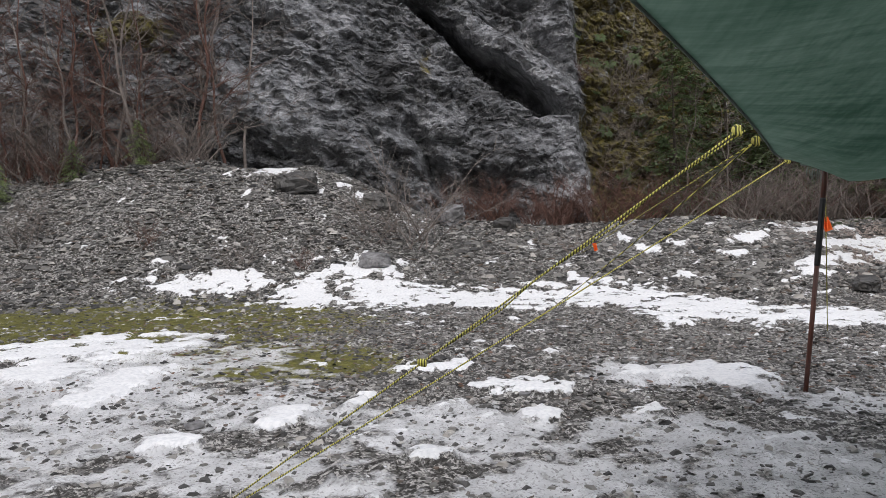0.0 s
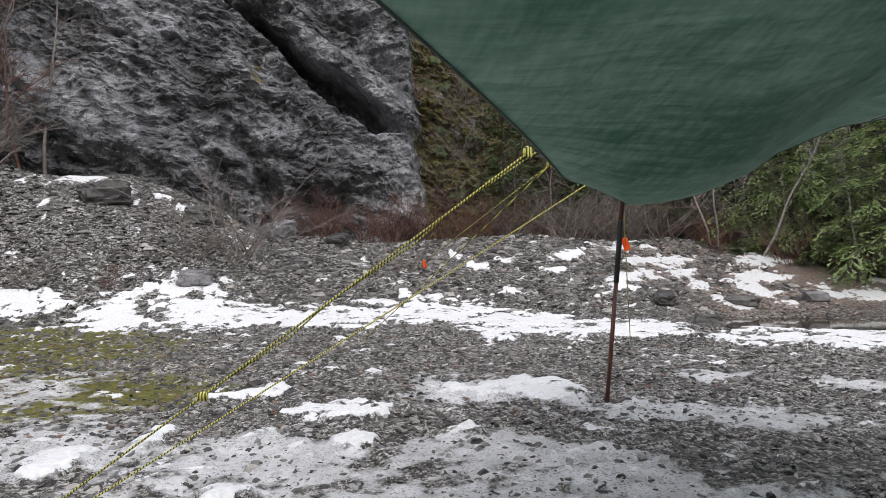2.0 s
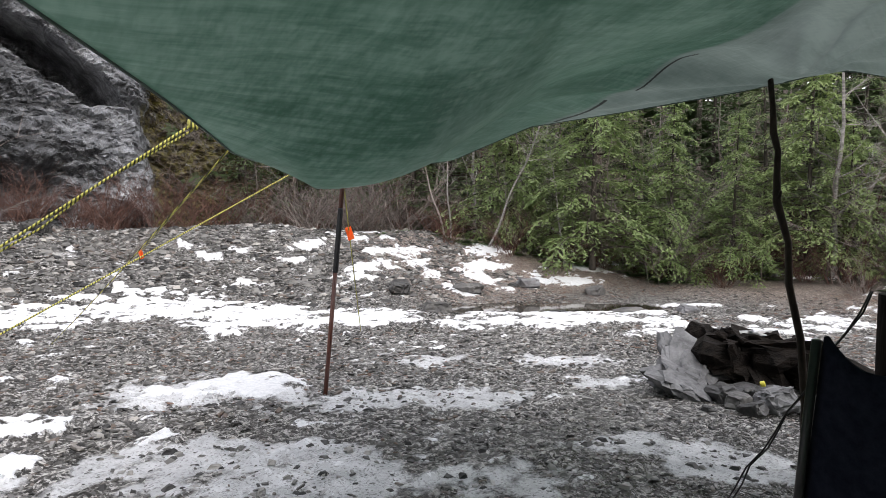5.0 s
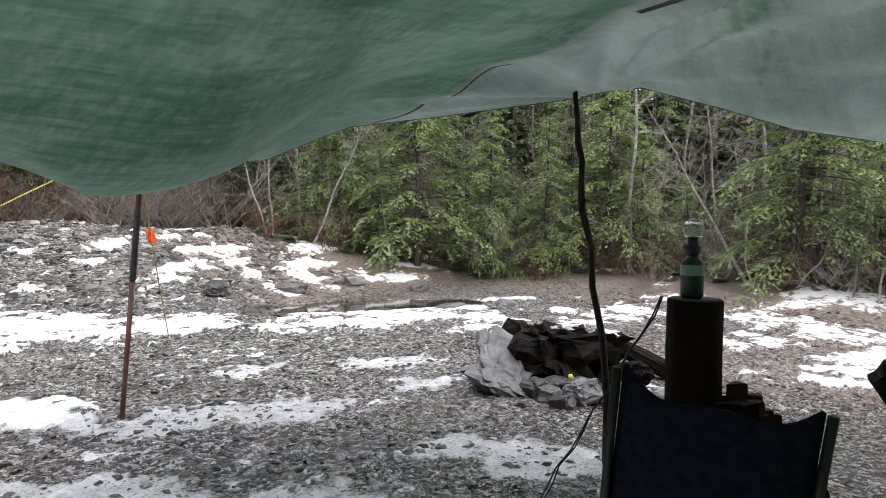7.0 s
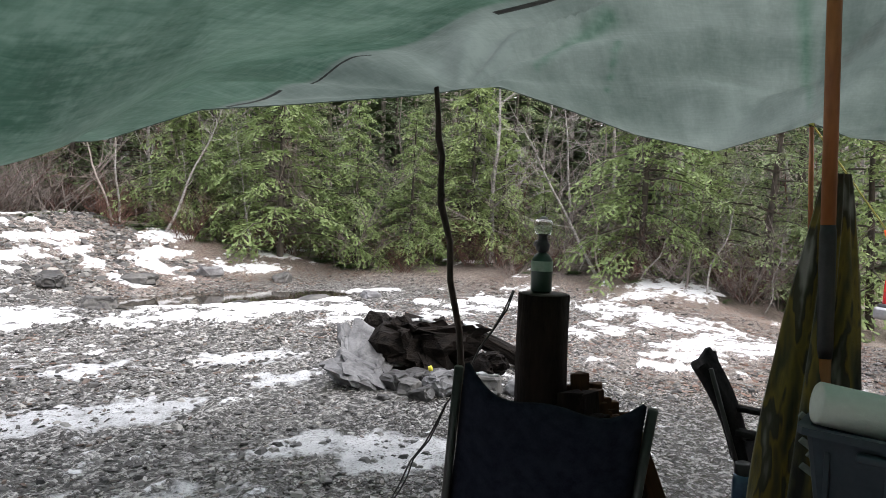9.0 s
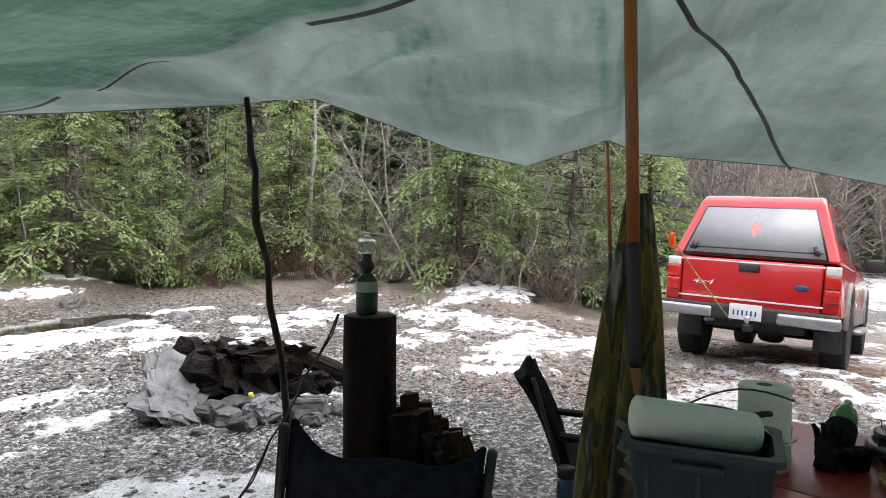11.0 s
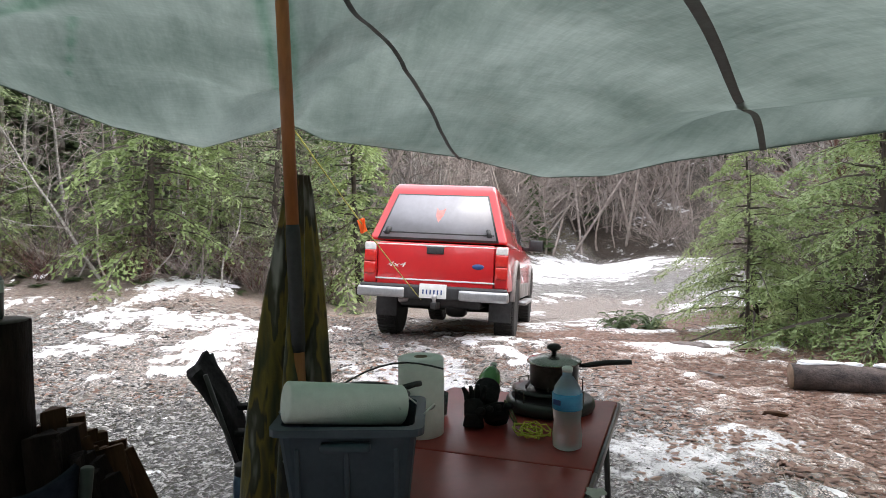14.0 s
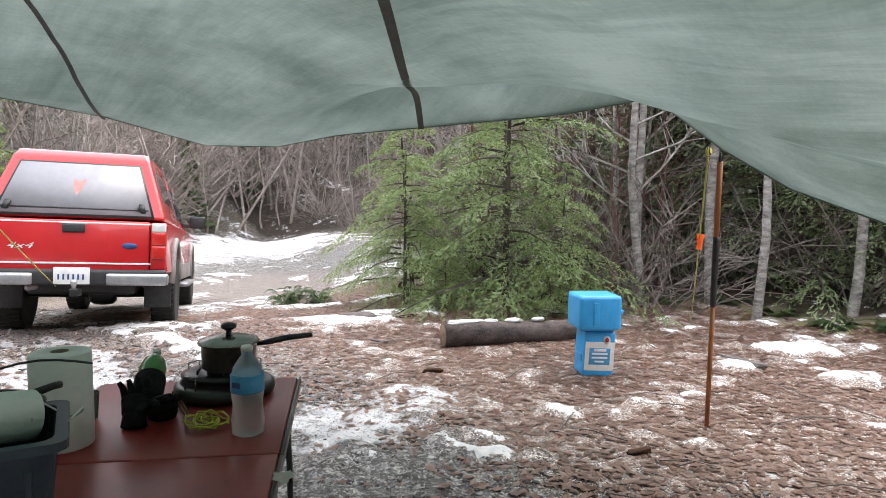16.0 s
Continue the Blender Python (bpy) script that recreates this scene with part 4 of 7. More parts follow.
SAPS = [bare_tree("sapling", 4.5, s, GREYBARK, 0.007, 22, 9, "leafless grey sapling with thin bare twigs", category="bare sapling") for s in (31, 32)]
SHRUBS = [shrub("shrub", 1.6, 41, GREYBARK, 18, "leafless grey-brown bush of thin stems"), shrub("shrub", 1.3, 42, REDTWIG, 22, "leafless russet thicket bush", 10), shrub("shrub", 2.4, 43, GREYBARK, 16, "tall leafless bush of tangled grey stems", 14, 0.8)]
THICK = [shrub("shrub", 2.6, s, PALETWIG, 20, "tall leafless pale grey-brown thicket bush", 16, 0.9) for s in (44, 45)] + [bare_tree("sapling", 4.8, s, PALETWIG, 0.007, 26, 12, "leafless pale leaning sapling beyond the track", 0.2, category="bare sapling") for s in (33, 34)]
FERNS = [fern("fern", 0.7, 51, "green sword fern clump on the bank"), fern("fern", 0.55, 52, "small green sword fern clump")]
firsts = set()


def grow(protos, x, y, lo, hi, tilt=3):
    ob = rnd.choice(protos)
    s = rnd.uniform(lo, hi)
    m = pose(x, y, ground_at(x, y) - 0.04, rnd.uniform(-tilt, tilt), rnd.uniform(-tilt, tilt), rnd.uniform(0, 360)) @ Matrix.Scale(s, 4)
    if ob.name not in firsts:
        firsts.add(ob.name)
        ob.matrix_basis = m
    else:
        copy_thing(ob, m)


def on_line(line, count, depth, jitter=0.5):
    """Spots strewn along a line on the plan, up to depth metres behind it."""
    pts = np.array(line, float)
    d = np.r_[0, np.cumsum(np.linalg.norm(np.diff(pts, axis=0), axis=1))]
    out = []
    for k in range(count):
        t = (k + rnd.random()) / count * d[-1]
        x, y = np.interp(t, d, pts[:, 0]), np.interp(t, d, pts[:, 1])
        r = math.hypot(x - 2, y - 1)
        push = 1 + rnd.random() * depth / r
        out.append((2 + (x - 2) * push + rnd.uniform(-jitter, jitter), 1 + (y - 1) * push + rnd.uniform(-jitter, jitter)))
    return out


EAST = [(10.5, 13.0), (13.2, 10.2), (14.2, 7.6), (14.6, 5.0), (15.0, 2.6), (15.0, 0.6), (15.6, -0.8)]
for x, y in on_line(EAST, 6, 2.5):
    grow(HEMS, x, y, 0.6, 1.0)
for x, y in on_line(EAST, 15, 1.6):
    grow(CEDS, x - 0.5, y, 0.6, 1.2)
for x, y in on_line(EAST, 9, 6.0):
    grow(FIRS, x + 3.4, y + 0.5, 0.6, 1.1)
for x, y in on_line(EAST, 20, 4.0):
    grow(ALDERS, x + 0.2, y, 0.6, 1.0, 6)
for x, y in on_line(EAST, 26, 4.0):
    grow(SAPS + SAPS + BRUSH, x - 0.3, y, 0.6, 1.1, 12)
for x, y in on_line(EAST, 28, 3.0):
    grow(SHRUBS, x - 0.3, y, 0.8, 1.4)
for x, y in on_line(EAST, 24, 1.2):
    grow(THICK, x - 0.8, y, 0.5, 0.9, 20)
for x, y in on_line(EAST, 30, 1.0):
    grow(SHRUBS[1:2], x - 0.9, y, 0.45, 0.9)
for x, y in on_line(EAST, 12, 1.2):
    grow(SAPS[:1] + ALDERS[:1], x - 1.0, y, 0.35, 0.6, 22)
for x, y in on_line(EAST[3:], 14, 0.8):
    grow(FERNS, x - 1.1, y, 0.5, 0.9)
for x, y in on_line(EAST[:4], 26, 2.0):
    grow(FERNS, x - 0.6, y - 0.2, 0.9, 1.6)
for x, y in on_line(EAST[4:], 9, 1.0):
    grow(FERNS, x - 0.6, y, 0.7, 1.2)
# ferns on the snowy bank
for x, y in on_line([(8.0, 13.6), (10.0, 12.6), (11.6, 11.4), (12.6, 10.2)], 26, 1.2, 0.4):
    grow(FERNS, x, y, 0.8, 1.3)
# wooded slope between the cliff and the eastern woods
for x, y in on_line([(5.5, 15.6), (8.0, 15.5), (10.5, 14.5)], 30, 3.5):
    grow(SHRUBS, x, y, 0.6, 1.1)
for x, y in on_line([(4.6, 16.5), (8.0, 16.5), (10.5, 15.5)], 14, 4.0):
    grow(FERNS, x, y, 0.8, 1.4)
for x, y in on_line([(6.0, 18.0), (9.0, 17.5), (12, 15)], 12, 5.0):
    grow(FIRS, x, y, 0.5, 0.9)
for x, y in on_line([(6.0, 17.0), (9.0, 16.5), (12, 14)], 14, 3.0):
    grow(SAPS, x, y, 0.6, 1.2, 10)
# thin growth at the foot of the cliff and on the heaps
for x, y in on_line([(-13, 13.8), (-9, 14.6), (-6.0, 15.2), (-4.6, 15.4)], 40, 1.5):
    grow(SAPS[:1] + BRUSH, x, y, 0.7, 1.4, 6)
for x, y in on_line([(-13, 13.2), (-9, 14.2), (-5.0, 14.8)], 34, 1.6):
    grow(SHRUBS, x, y, 0.6, 1.2)
for x, y in on_line([(-12, 13.0), (-8.5, 13.8), (-6.5, 14.4)], 6, 0.6):
    grow(CEDS[1:], x, y, 0.25, 0.4)
for x, y in on_line([(0.5, 15.4), (2.5, 15.6), (4.8, 15.4)], 20, 0.7):
    grow(SHRUBS[1:2], x, y, 0.55, 1.0)
for x, y, s in ((-0.6, 13.3, 0.9), (-1.3, 13.2, 0.6), (-3.7, 11.8, 0.5), (-2.6, 11.9, 0.35), (2.6, 13.0, 0.5), (-5.6, 12.3, 0.5), (-8.0, 12.5, 0.6)):
    grow(SHRUBS, x, y, s * 0.9, s * 1.1)
# ferns and brush clinging to the mossy flank of the cliff
for k in range(56):
    x, h = rnd.uniform(3.8, 8.5), rnd.uniform(2.0, 7.5)
    y = float(cliff_face(np.array(x), np.array(h)))
    ob = FERNS[k % 2] if k % 5 < 3 else SHRUBS[k % 3]
    copy_thing(ob, pose(x, y + 0.02, h, rnd.uniform(25, 55), 0, rnd.uniform(-25, 25)) @ Matrix.Scale(rnd.uniform(0.7, 1.25) * (1.0 if k % 5 < 3 else 0.5), 4))
# southern woods beside the water jugs
for x, y, s, k in ((6.75, -5.9, 0.80, 0), (7.9, -5.2, 0.62, 1), (6.2, -6.3, 0.85, 1), (7.2, -5.3, 0.45, 1), (8.6, -5.9, 0.75, 0), (8.2, -7.4, 0.9, 0), (5.9, -5.8, 0.4, 1)):
    grow([YOUNG[k]], x, y, s, s * 1.06, 5)
for x, y in on_line([(9.0, -6.6), (8.2, -6.8), (6.8, -7.0), (5.4, -7.2)], 22, 2.0):
    grow(SHRUBS[1:] + BRUSH, x, y, 0.7, 1.2, 14)
for x, y in ((4.6, -8.6), (5.6, -8.8), (3.6, -8.9), (2.4, -8.8), (1.4, -8.4), (6.6, -9.0), (0.4, -8.6)):
    grow(HEMS + CEDS[1:] + FIRS[1:], x, y - 0.5, 0.55, 0.9)
for x, y, s in ((4.25, -7.5, 0.9), (5.75, -7.35, 1.1), (5.95, -7.7, 1.0), (5.1, -8.0, 1.05), (3.5, -8.3, 0.95), (2.9, -8.0, 0.9), (6.9, -8.4, 1.0)):
    grow(ALDERS[:1] + ALDERS[2:], x, y, s, s * 1.05, 2)
for x, y in on_line([(7.2, -7.2), (5.2, -8.4), (3.2, -8.8), (0.5, -8.4)], 26, 2.5):
    grow(SAPS + SHRUBS, x, y, 0.6, 1.1, 10)
for x, y in ((4.9, -8.1), (3.0, -7.9), (5.5, -7.8), (2.4, -7.6), (3.5, -7.7), (1.9, -7.3), (4.2, -7.9)):
    grow(FERNS, x, y, 0.8, 1.3)
for x, y in on_line([(7.4, -8.6), (5.0, -9.4), (2.5, -9.4), (0.0, -9.0)], 11, 1.5):
    grow(FIRS[1:], x, y, 0.5, 0.75)
for x, y in on_line([(9, -9.0), (6, -10.5), (2, -10.5), (-1, -10)], 14, 6.0):
    grow(FIRS, x, y, 0.7, 1.05)
for x, y in on_line([(13, -8.5), (11, -10), (9, -10.5), (7, -10.2)], 12, 4.0):
    grow(ALDERS + SAPS, x, y, 0.8, 1.2)
# grey thickets across the track
for x, y in on_line([(19, -2.5), (23, -5.5), (28, -9), (27, -15), (20, -16)], 95, 6.0):
    grow(THICK, x, y, 0.9, 1.8, 16)
for x, y in on_line([(20, -2.0), (25, -5.0), (30, -10), (27, -18)], 36, 8.0):
    grow(ALDERS, x, y, 0.7, 1.1, 8)
# pale crooked dead stems at the wood's edge
DEAD = [bare_tree("dead_tree", 3.6, s, BIRCH, 0.0065, 14, 6, "pale crooked dead stem at the wood's edge", 0.3, category="dead tree", wiggle=0.016) for s in (61, 62)]
for x, y, s in ((14.2, 4.2, 0.7), (13.9, 2.9, 0.9), (13.8, 1.7, 0.8), (13.9, 0.6, 0.6)):
    grow(DEAD, x, y, s, s * 1.1, 26)
# cut bough lying beside the track
for x, y, s in ((9.95, -4.5, 1.35), (10.3, -4.85, 1.3), (9.6, -4.85, 1.15), (10.0, -5.1, 1.2)):
    copy_thing(FERNS[0], pose(x, y, ground_at(x, y) - 0.03, 0, 0, 90 * s * x) @ Matrix.Diagonal((s * 0.8, s * 0.8, s * 1.9, 1)))


def far_woods():
    """Close-set conifers and bare poles over the hillsides all round, those to the west unseen."""
    r2 = random.Random(77)
    green, poles = Soup(), Soup()
    made = 0
    while made < 900:
        # trees out of view to the west are added to shape the skylight
        a, r = (r2.uniform(0, 6.283), r2.uniform(19, 48)) if made < 640 else (r2.uniform(-0.95, 0.05), r2.uniform(25, 46))
        x, y = 3 + r * math.cos(a), 2 + r * math.sin(a)
        if y > 11 and -32 < x < 13 or (-18 < y + 0.35 * (x - 16) < 0.5 and 5 < x < 27) or math.hypot(x, y) < 16:
            continue
        made += 1
        z, h = ground_at(x, y), r2.uniform(7, 14)
        thin = x > 12 and y < 3
        slant = 4.5 if thin else 0.3
        h = h * 0.6 if thin else h
        poles.tube([Vector((x, y, z - 0.3)), Vector((x + r2.uniform(-slant, slant), y + r2.uniform(-slant, slant), z + h))], [0.07 if thin else 0.12, 0.02], 5)
        if r2.random() < (0.92 if x > 12 and y < 3 else 0.35):
            for b in range(26):
                f, az = r2.uniform(0.15, 1), r2.uniform(0, 6.283)
                l = h * 0.2 * (1.1 - f) + 0.5
                p = Vector((x, y, z + f * h))
                tip = p + Vector((math.cos(az), math.sin(az), 0.7)) * l
                poles.tube([p, tip], [0.025, 0.004], 3)
                if x > 12 and y < 3:
                    for w in range(3):
                        c = p.lerp(tip, r2.uniform(0.3, 0.9))
                        poles.tube([c, c + Vector((r2.uniform(-1, 1), r2.uniform(-1, 1), r2.uniform(-0.2, 1))) * 0.9], [0.014, 0.003], 3)
            continue
        for b in range(64):
            f = r2.uniform(0.08, 1)
            az, l = r2.uniform(0, 6.283), h * 0.26 * (1.08 - f) * r2.uniform(0.6, 1.15)
            o = Vector((math.cos(az), math.sin(az), 0))
            s = Vector((-o.y, o.x, 0))
            p = Vector((x, y, z + f * h))
            for k in range(3):
                q = p + o * l * (0.3 + 0.3 * k) + Vector((0, 0, -0.25 * l * k))
                w = l * 0.22 * r2.uniform(0.6, 1.2)
                green.poly(q - o * w * 1.2, q + s * w + Vector((0, 0, -0.1)), q + o * w * 1.4 + Vector((0, 0, -0.3 * w)), q - s * w + Vector((0, 0, -0.15)))
    root = thing("far_woods", Matrix(), "dense dark mixed woods covering the hillsides", "woods", kind="stuff")
    green.make("needles", DARKFIR, root)
    poles.make("trunks", PALETWIG, root)


far_woods()


# ---- loose stones, leaves and twigs on the ground ----
def strewn_stones():
    r2 = np.random.RandomState(5)
    base = [(-1, -.7, 0), (0.9, -.8, 0), (1, .8, 0), (-.8, .9, 0), (-.5, -.4, 1), (.6, -.3, .8), (.4, .5, 1.1), (-.5, .4, .9)]
    quads = [(0, 1, 5, 4), (1, 2, 6, 5), (2, 3, 7, 6), (3, 0, 4, 7), (4, 5, 6, 7)]
    n = 17000
    x = np.r_[r2.uniform(-6, 8.5, n), r2.uniform(-11, 10, 5000)]
    y = np.r_[r2.uniform(1.0, 11.5, n), r2.uniform(10, 15.6, 5000)]
    size = np.r_[0.008 + 0.034 * r2.rand(n) ** 3.2, 0.02 + 0.09 * r2.rand(5000) ** 4]
    keep = ~((size < 0.02) & (np.hypot(x, y) > 9) & (np.arange(len(x)) < n))
    x, y, size = x[keep], y[keep], size[keep]
    z = terrain(x, y)
    turn = r2.uniform(0, 6.283, len(x))
    b = np.array(base)
    verts = []
    for k in range(len(b)):
        q = b[k] * np.array([1.0, 0.8, 0.6])
        jx, jy, jz = (1 + 0.5 * (r2.rand(len(x)) - 0.5) for _ in range(3))
        c, s = np.cos(turn), np.sin(turn)
        verts.append(np.stack([x + size * (c * q[0] * jx - s * q[1] * jy), y + size * (s * q[0] * jx + c * q[1] * jy), z + size * q[2] * jz * 0.9 - 0.004], -1))
    v = np.stack(verts, 1).reshape(-1, 3)
    f = (np.arange(len(x))[:, None, None] * 8 + np.array(quads)[None]).reshape(-1, 4)
    m, nt, p = mat("loose_slate_stones")
    geo = nt.nodes.new("ShaderNodeNewGeometry")
    nt.links.new(ramp(nt, geo.outputs["Random Per Island"], [(0.0, (0.02, 0.02, 0.021)), (0.45, (0.10, 0.098, 0.094)), (0.8, (0.24, 0.235, 0.22)), (1.0, (0.46, 0.44, 0.41))]), p.inputs["Base Color"])
    p.inputs["Roughness"].default_value = 0.6
    bump(nt, p, noise_node(nt, 60, 3), 0.4, 0.004)
    tagged(from_arrays("loose_stones", v.tolist(), f.tolist(), m), "scattered broken slate stones on the gravel", "stones", kind="stuff")


def strewn_chips():
    """Flat broken slate, close-set over the bare gravel and thin over the snow."""
    r2 = np.random.RandomState(25)
    areas = ((-6.5, 9, 1.2, 5.0, 30000, 0.007, 0.026), (-6.5, 10, 4.5, 12.5, 52000, 0.012, 0.042), (-11, 10, 10.5, 15.8, 26000, 0.02, 0.075), (1.2, 9, -3.2, 1.8, 11000, 0.006, 0.022), (7, 13, -2, 9, 9000, 0.012, 0.04))
    x = np.concatenate([r2.uniform(a[0], a[1], a[4]) for a in areas])
    y = np.concatenate([r2.uniform(a[2], a[3], a[4]) for a in areas])
    size = np.concatenate([a[5] + (a[6] - a[5]) * r2.rand(a[4]) ** 2.6 for a in areas])
    white = np.maximum.reduce([patches(q, x, y) for q in (SNOW_NORTH, SNOW_HEAP, SNOW_EAST, SNOW_TRACK)])
    keep = (r2.rand(len(x)) > 0.97 * smooth(-0.12, 0.1, white)) & (r2.rand(len(x)) > 0.8 * smooth(-0.2, 0.2, patches(ICE, x, y)))
    mossy = np.exp(-(((x + 5.0) / 3.0) ** 2 + ((y - 8.9) / 1.6) ** 2)) + 0.7 * np.exp(-(((x + 1.6) / 1.6) ** 2 + ((y - 6.2) / 0.9) ** 2))
    keep &= r2.rand(len(x)) > 0.85 * smooth(0.25, 0.7, mossy)
    x, y, size = x[keep], y[keep], size[keep]
    n = len(x)
    z = terrain(x, y) + 0.003
    turn, tx, ty = r2.uniform(0, 6.283, n), r2.normal(0, 0.22, n), r2.normal(0, 0.22, n)
    flat = r2.uniform(0.18, 0.5, n)
    c, s = np.cos(turn), np.sin(turn)
    rows = []
    for px, py, pz in ((-1, -.6, 0), (.9, -.7, 0), (1.1, .5, 0), (-.7, .8, 0), (-.85, -.45, 1), (.75, -.55, 1), (.9, .4, 1), (-.5, .65, 1)):
        qx, qy = px * (1 + 0.6 * (r2.rand(n) - 0.5)), 0.7 * py * (1 + 0.6 * (r2.rand(n) - 0.5))
        rows.append(np.stack([x + size * (c * qx - s * qy), y + size * (s * qx + c * qy), z + size * (pz * flat + tx * qx + ty * qy) - 0.002], -1))
    v = np.stack(rows, 1).reshape(-1, 3)
    f = (np.arange(n)[:, None, None] * 8 + np.array([(0, 1, 5, 4), (1, 2, 6, 5), (2, 3, 7, 6), (3, 0, 4, 7), (4, 5, 6, 7)])[None]).reshape(-1, 4)
    m, nt, p = mat("wet_slate_chips")
    geo = nt.nodes.new("ShaderNodeNewGeometry")
    tone = ramp(nt, geo.outputs["Random Per Island"], [(0.0, (0.012, 0.012, 0.012)), (0.22, (0.06, 0.059, 0.057)), (0.48, (0.155, 0.152, 0.146)), (0.72, (0.30, 0.298, 0.288)), (0.86, (0.14, 0.092, 0.065)), (0.9, (0.38, 0.37, 0.35)), (1.0, (0.62, 0.61, 0.59))])
    nt.links.new(mix(nt, maths(nt, "MULTIPLY", noise_node(nt, 45, 4), 0.5), tone, (0.05, 0.047, 0.043)), p.inputs["Base Color"])
    p.inputs["Roughness"].default_value = 0.5
    tagged(from_arrays("slate_chips", v.tolist(), f.tolist(), m), "close-set flat wet slate chips covering the gravel", "stones", kind="stuff")


def strewn_leaves():
    r2 = np.random.RandomState(9)
    n = 78000
    x, y = r2.uniform(0.5, 11, n), r2.uniform(-7.8, -1.2, n)
    keep = (y < -2.4 + r2.normal(0, 0.45, n))
    x, y = x[keep], y[keep]
    ex = np.r_[x, r2.uniform(6.5, 13.5, 6000), r2.uniform(7, 13, 5000), r2.uniform(-5, 5, 1600)]
    ey = np.r_[y, r2.uniform(-2, 6, 6000), r2.uniform(8.5, 13, 5000), r2.uniform(5, 9.5, 1600)]
    z = terrain(ex, ey) + 0.004
    s = 0.014 + 0.032 * r2.rand(len(ex)) ** 1.5
    a = r2.uniform(0, 6.283, len(ex))
    c, d = np.cos(a), np.sin(a)
    rows = []
    for px, py, pz in ((-1, 0, 0.1), (0, -0.55, 0.0), (1.1, 0.1, 0.25), (0.1, 0.6, 0.1)):
        rows.append(np.stack([ex + s * (c * px - d * py), ey + s * (d * px + c * py), z + s * (0.6 * pz + 0.28 * (r2.rand(len(ex)) - 0.4))], -1))
    v = np.stack(rows, 1).reshape(-1, 3)
    f = np.arange(len(v)).reshape(-1, 4)
    tagged(from_arrays("fallen_leaves", v.tolist(), f.tolist(), DEADLEAF), "wet brown fallen leaves strewn over the ground", "leaves", kind="stuff")


def strewn_twigs():
    r2 = random.Random(15)
    soup = Soup()
    for k in range(260):
        if k < 150:
            x, y = r2.uniform(1, 12), r2.uniform(-7.5, -2.2)
        else:
            x, y = r2.uniform(9, 14.5), r2.uniform(-2, 8)
        l, a = r2.uniform(0.1, 0.6), r2.uniform(0, 6.283)
        z = ground_at(x, y) + 0.015
        d = Vector((math.cos(a), math.sin(a), r2.uniform(-0.02, 0.12)))
        p = Vector((x, y, z))
        soup.tube([p, p + d * l * 0.5 + Vector((0.03 * l, 0, 0.02)), p + d * l], [0.005, 0.004, 0.002], 4)
    root = soup.make("fallen_twigs", GREYBARK)
    tagged(root, "thin fallen twigs among the leaves", "twigs", kind="stuff")


strewn_stones()
strewn_chips()
strewn_leaves()
strewn_twigs()


# ---- paints, plastics, cloth ----
RED = plain("red_car_paint", (0.46, 0.008, 0.012), (0.54, 0.012, 0.016), 2.0, 0.32, relief=0.03, coat=0.8)
DULLPAINT = plain("grimy_lower_paint", (0.10, 0.09, 0.085), (0.30, 0.27, 0.26), 4, 0.5, relief=0.1)
WINDOW = plain("tinted_window", (0.02, 0.022, 0.025), (0.03, 0.033, 0.037), 3, 0.06, relief=0.0, coat=1.0)
PALEGLASS = plain("pale_window", (0.23, 0.23, 0.245), (0.30, 0.30, 0.325), 2, 0.6, relief=0.02, coat=0.3)
CHROME = plain("dull_bumper_metal", (0.30, 0.30, 0.31), (0.48, 0.48, 0.49), 6, 0.34, 0.75, relief=0.1)
RUBBER = plain("tyre_rubber", (0.012, 0.012, 0.012), (0.03, 0.029, 0.028), 30, 0.85, relief=0.6)
BLACK = plain("black_plastic", (0.012, 0.012, 0.013), (0.03, 0.03, 0.032), 25, 0.5)
BLACKMETAL = plain("black_enamel", (0.012, 0.012, 0.012), (0.028, 0.027, 0.026), 12, 0.35)
LAMPRED = plain("red_lens", (0.45, 0.012, 0.012), (0.6, 0.03, 0.02), 20, 0.15, coat=1.0)
LAMPWHITE = plain("white_lens", (0.55, 0.55, 0.53), (0.75, 0.75, 0.73), 20, 0.15, coat=1.0)
WHITE = plain("white_paint", (0.66, 0.66, 0.64), (0.80, 0.80, 0.78), 20, 0.5)
BLUEOVAL = plain("blue_badge", (0.02, 0.05, 0.16), (0.03, 0.07, 0.22), 20, 0.3)
ORANGE = plain("orange_tape", (0.85, 0.11, 0.015), (0.95, 0.2, 0.03), 14, 0.55)
POLEORANGE = plain("orange_rusty_pole", (0.23, 0.075, 0.022), (0.42, 0.15, 0.045), 10, 0.5, relief=0.2, stretch=(1, 1, 0.2))
POLEDARK = plain("dark_red_pole", (0.06, 0.022, 0.016), (0.15, 0.05, 0.03), 10, 0.45, stretch=(1, 1, 0.2))
WETSTICK = plain("wet_dark_stick", (0.018, 0.014, 0.012), (0.06, 0.045, 0.035), 14, 0.6, relief=0.7, stretch=(1, 1, 0.3))
WOOD = plain("split_firewood", (0.02, 0.010, 0.006), (0.095, 0.048, 0.025), 9, 0.8, relief=0.5, stretch=(1, 1, 0.15))
LOGBARK = plain("old_log_bark", (0.004, 0.003, 0.0025), (0.026, 0.017, 0.014), 8, 0.9, relief=0.9, distance=0.02, stretch=(1, 1, 0.25))
CHAR = plain("charred_wood", (0.002, 0.002, 0.002), (0.024, 0.019, 0.016), 7, 0.75, relief=1.0, distance=0.04, stretch=(0.5, 2.5, 2.5), fine=40)
for dull in (CHAR, LOGBARK, WETSTICK, WOOD):
    dull.node_tree.nodes["Principled BSDF"].inputs["Specular IOR Level"].default_value = 0.12
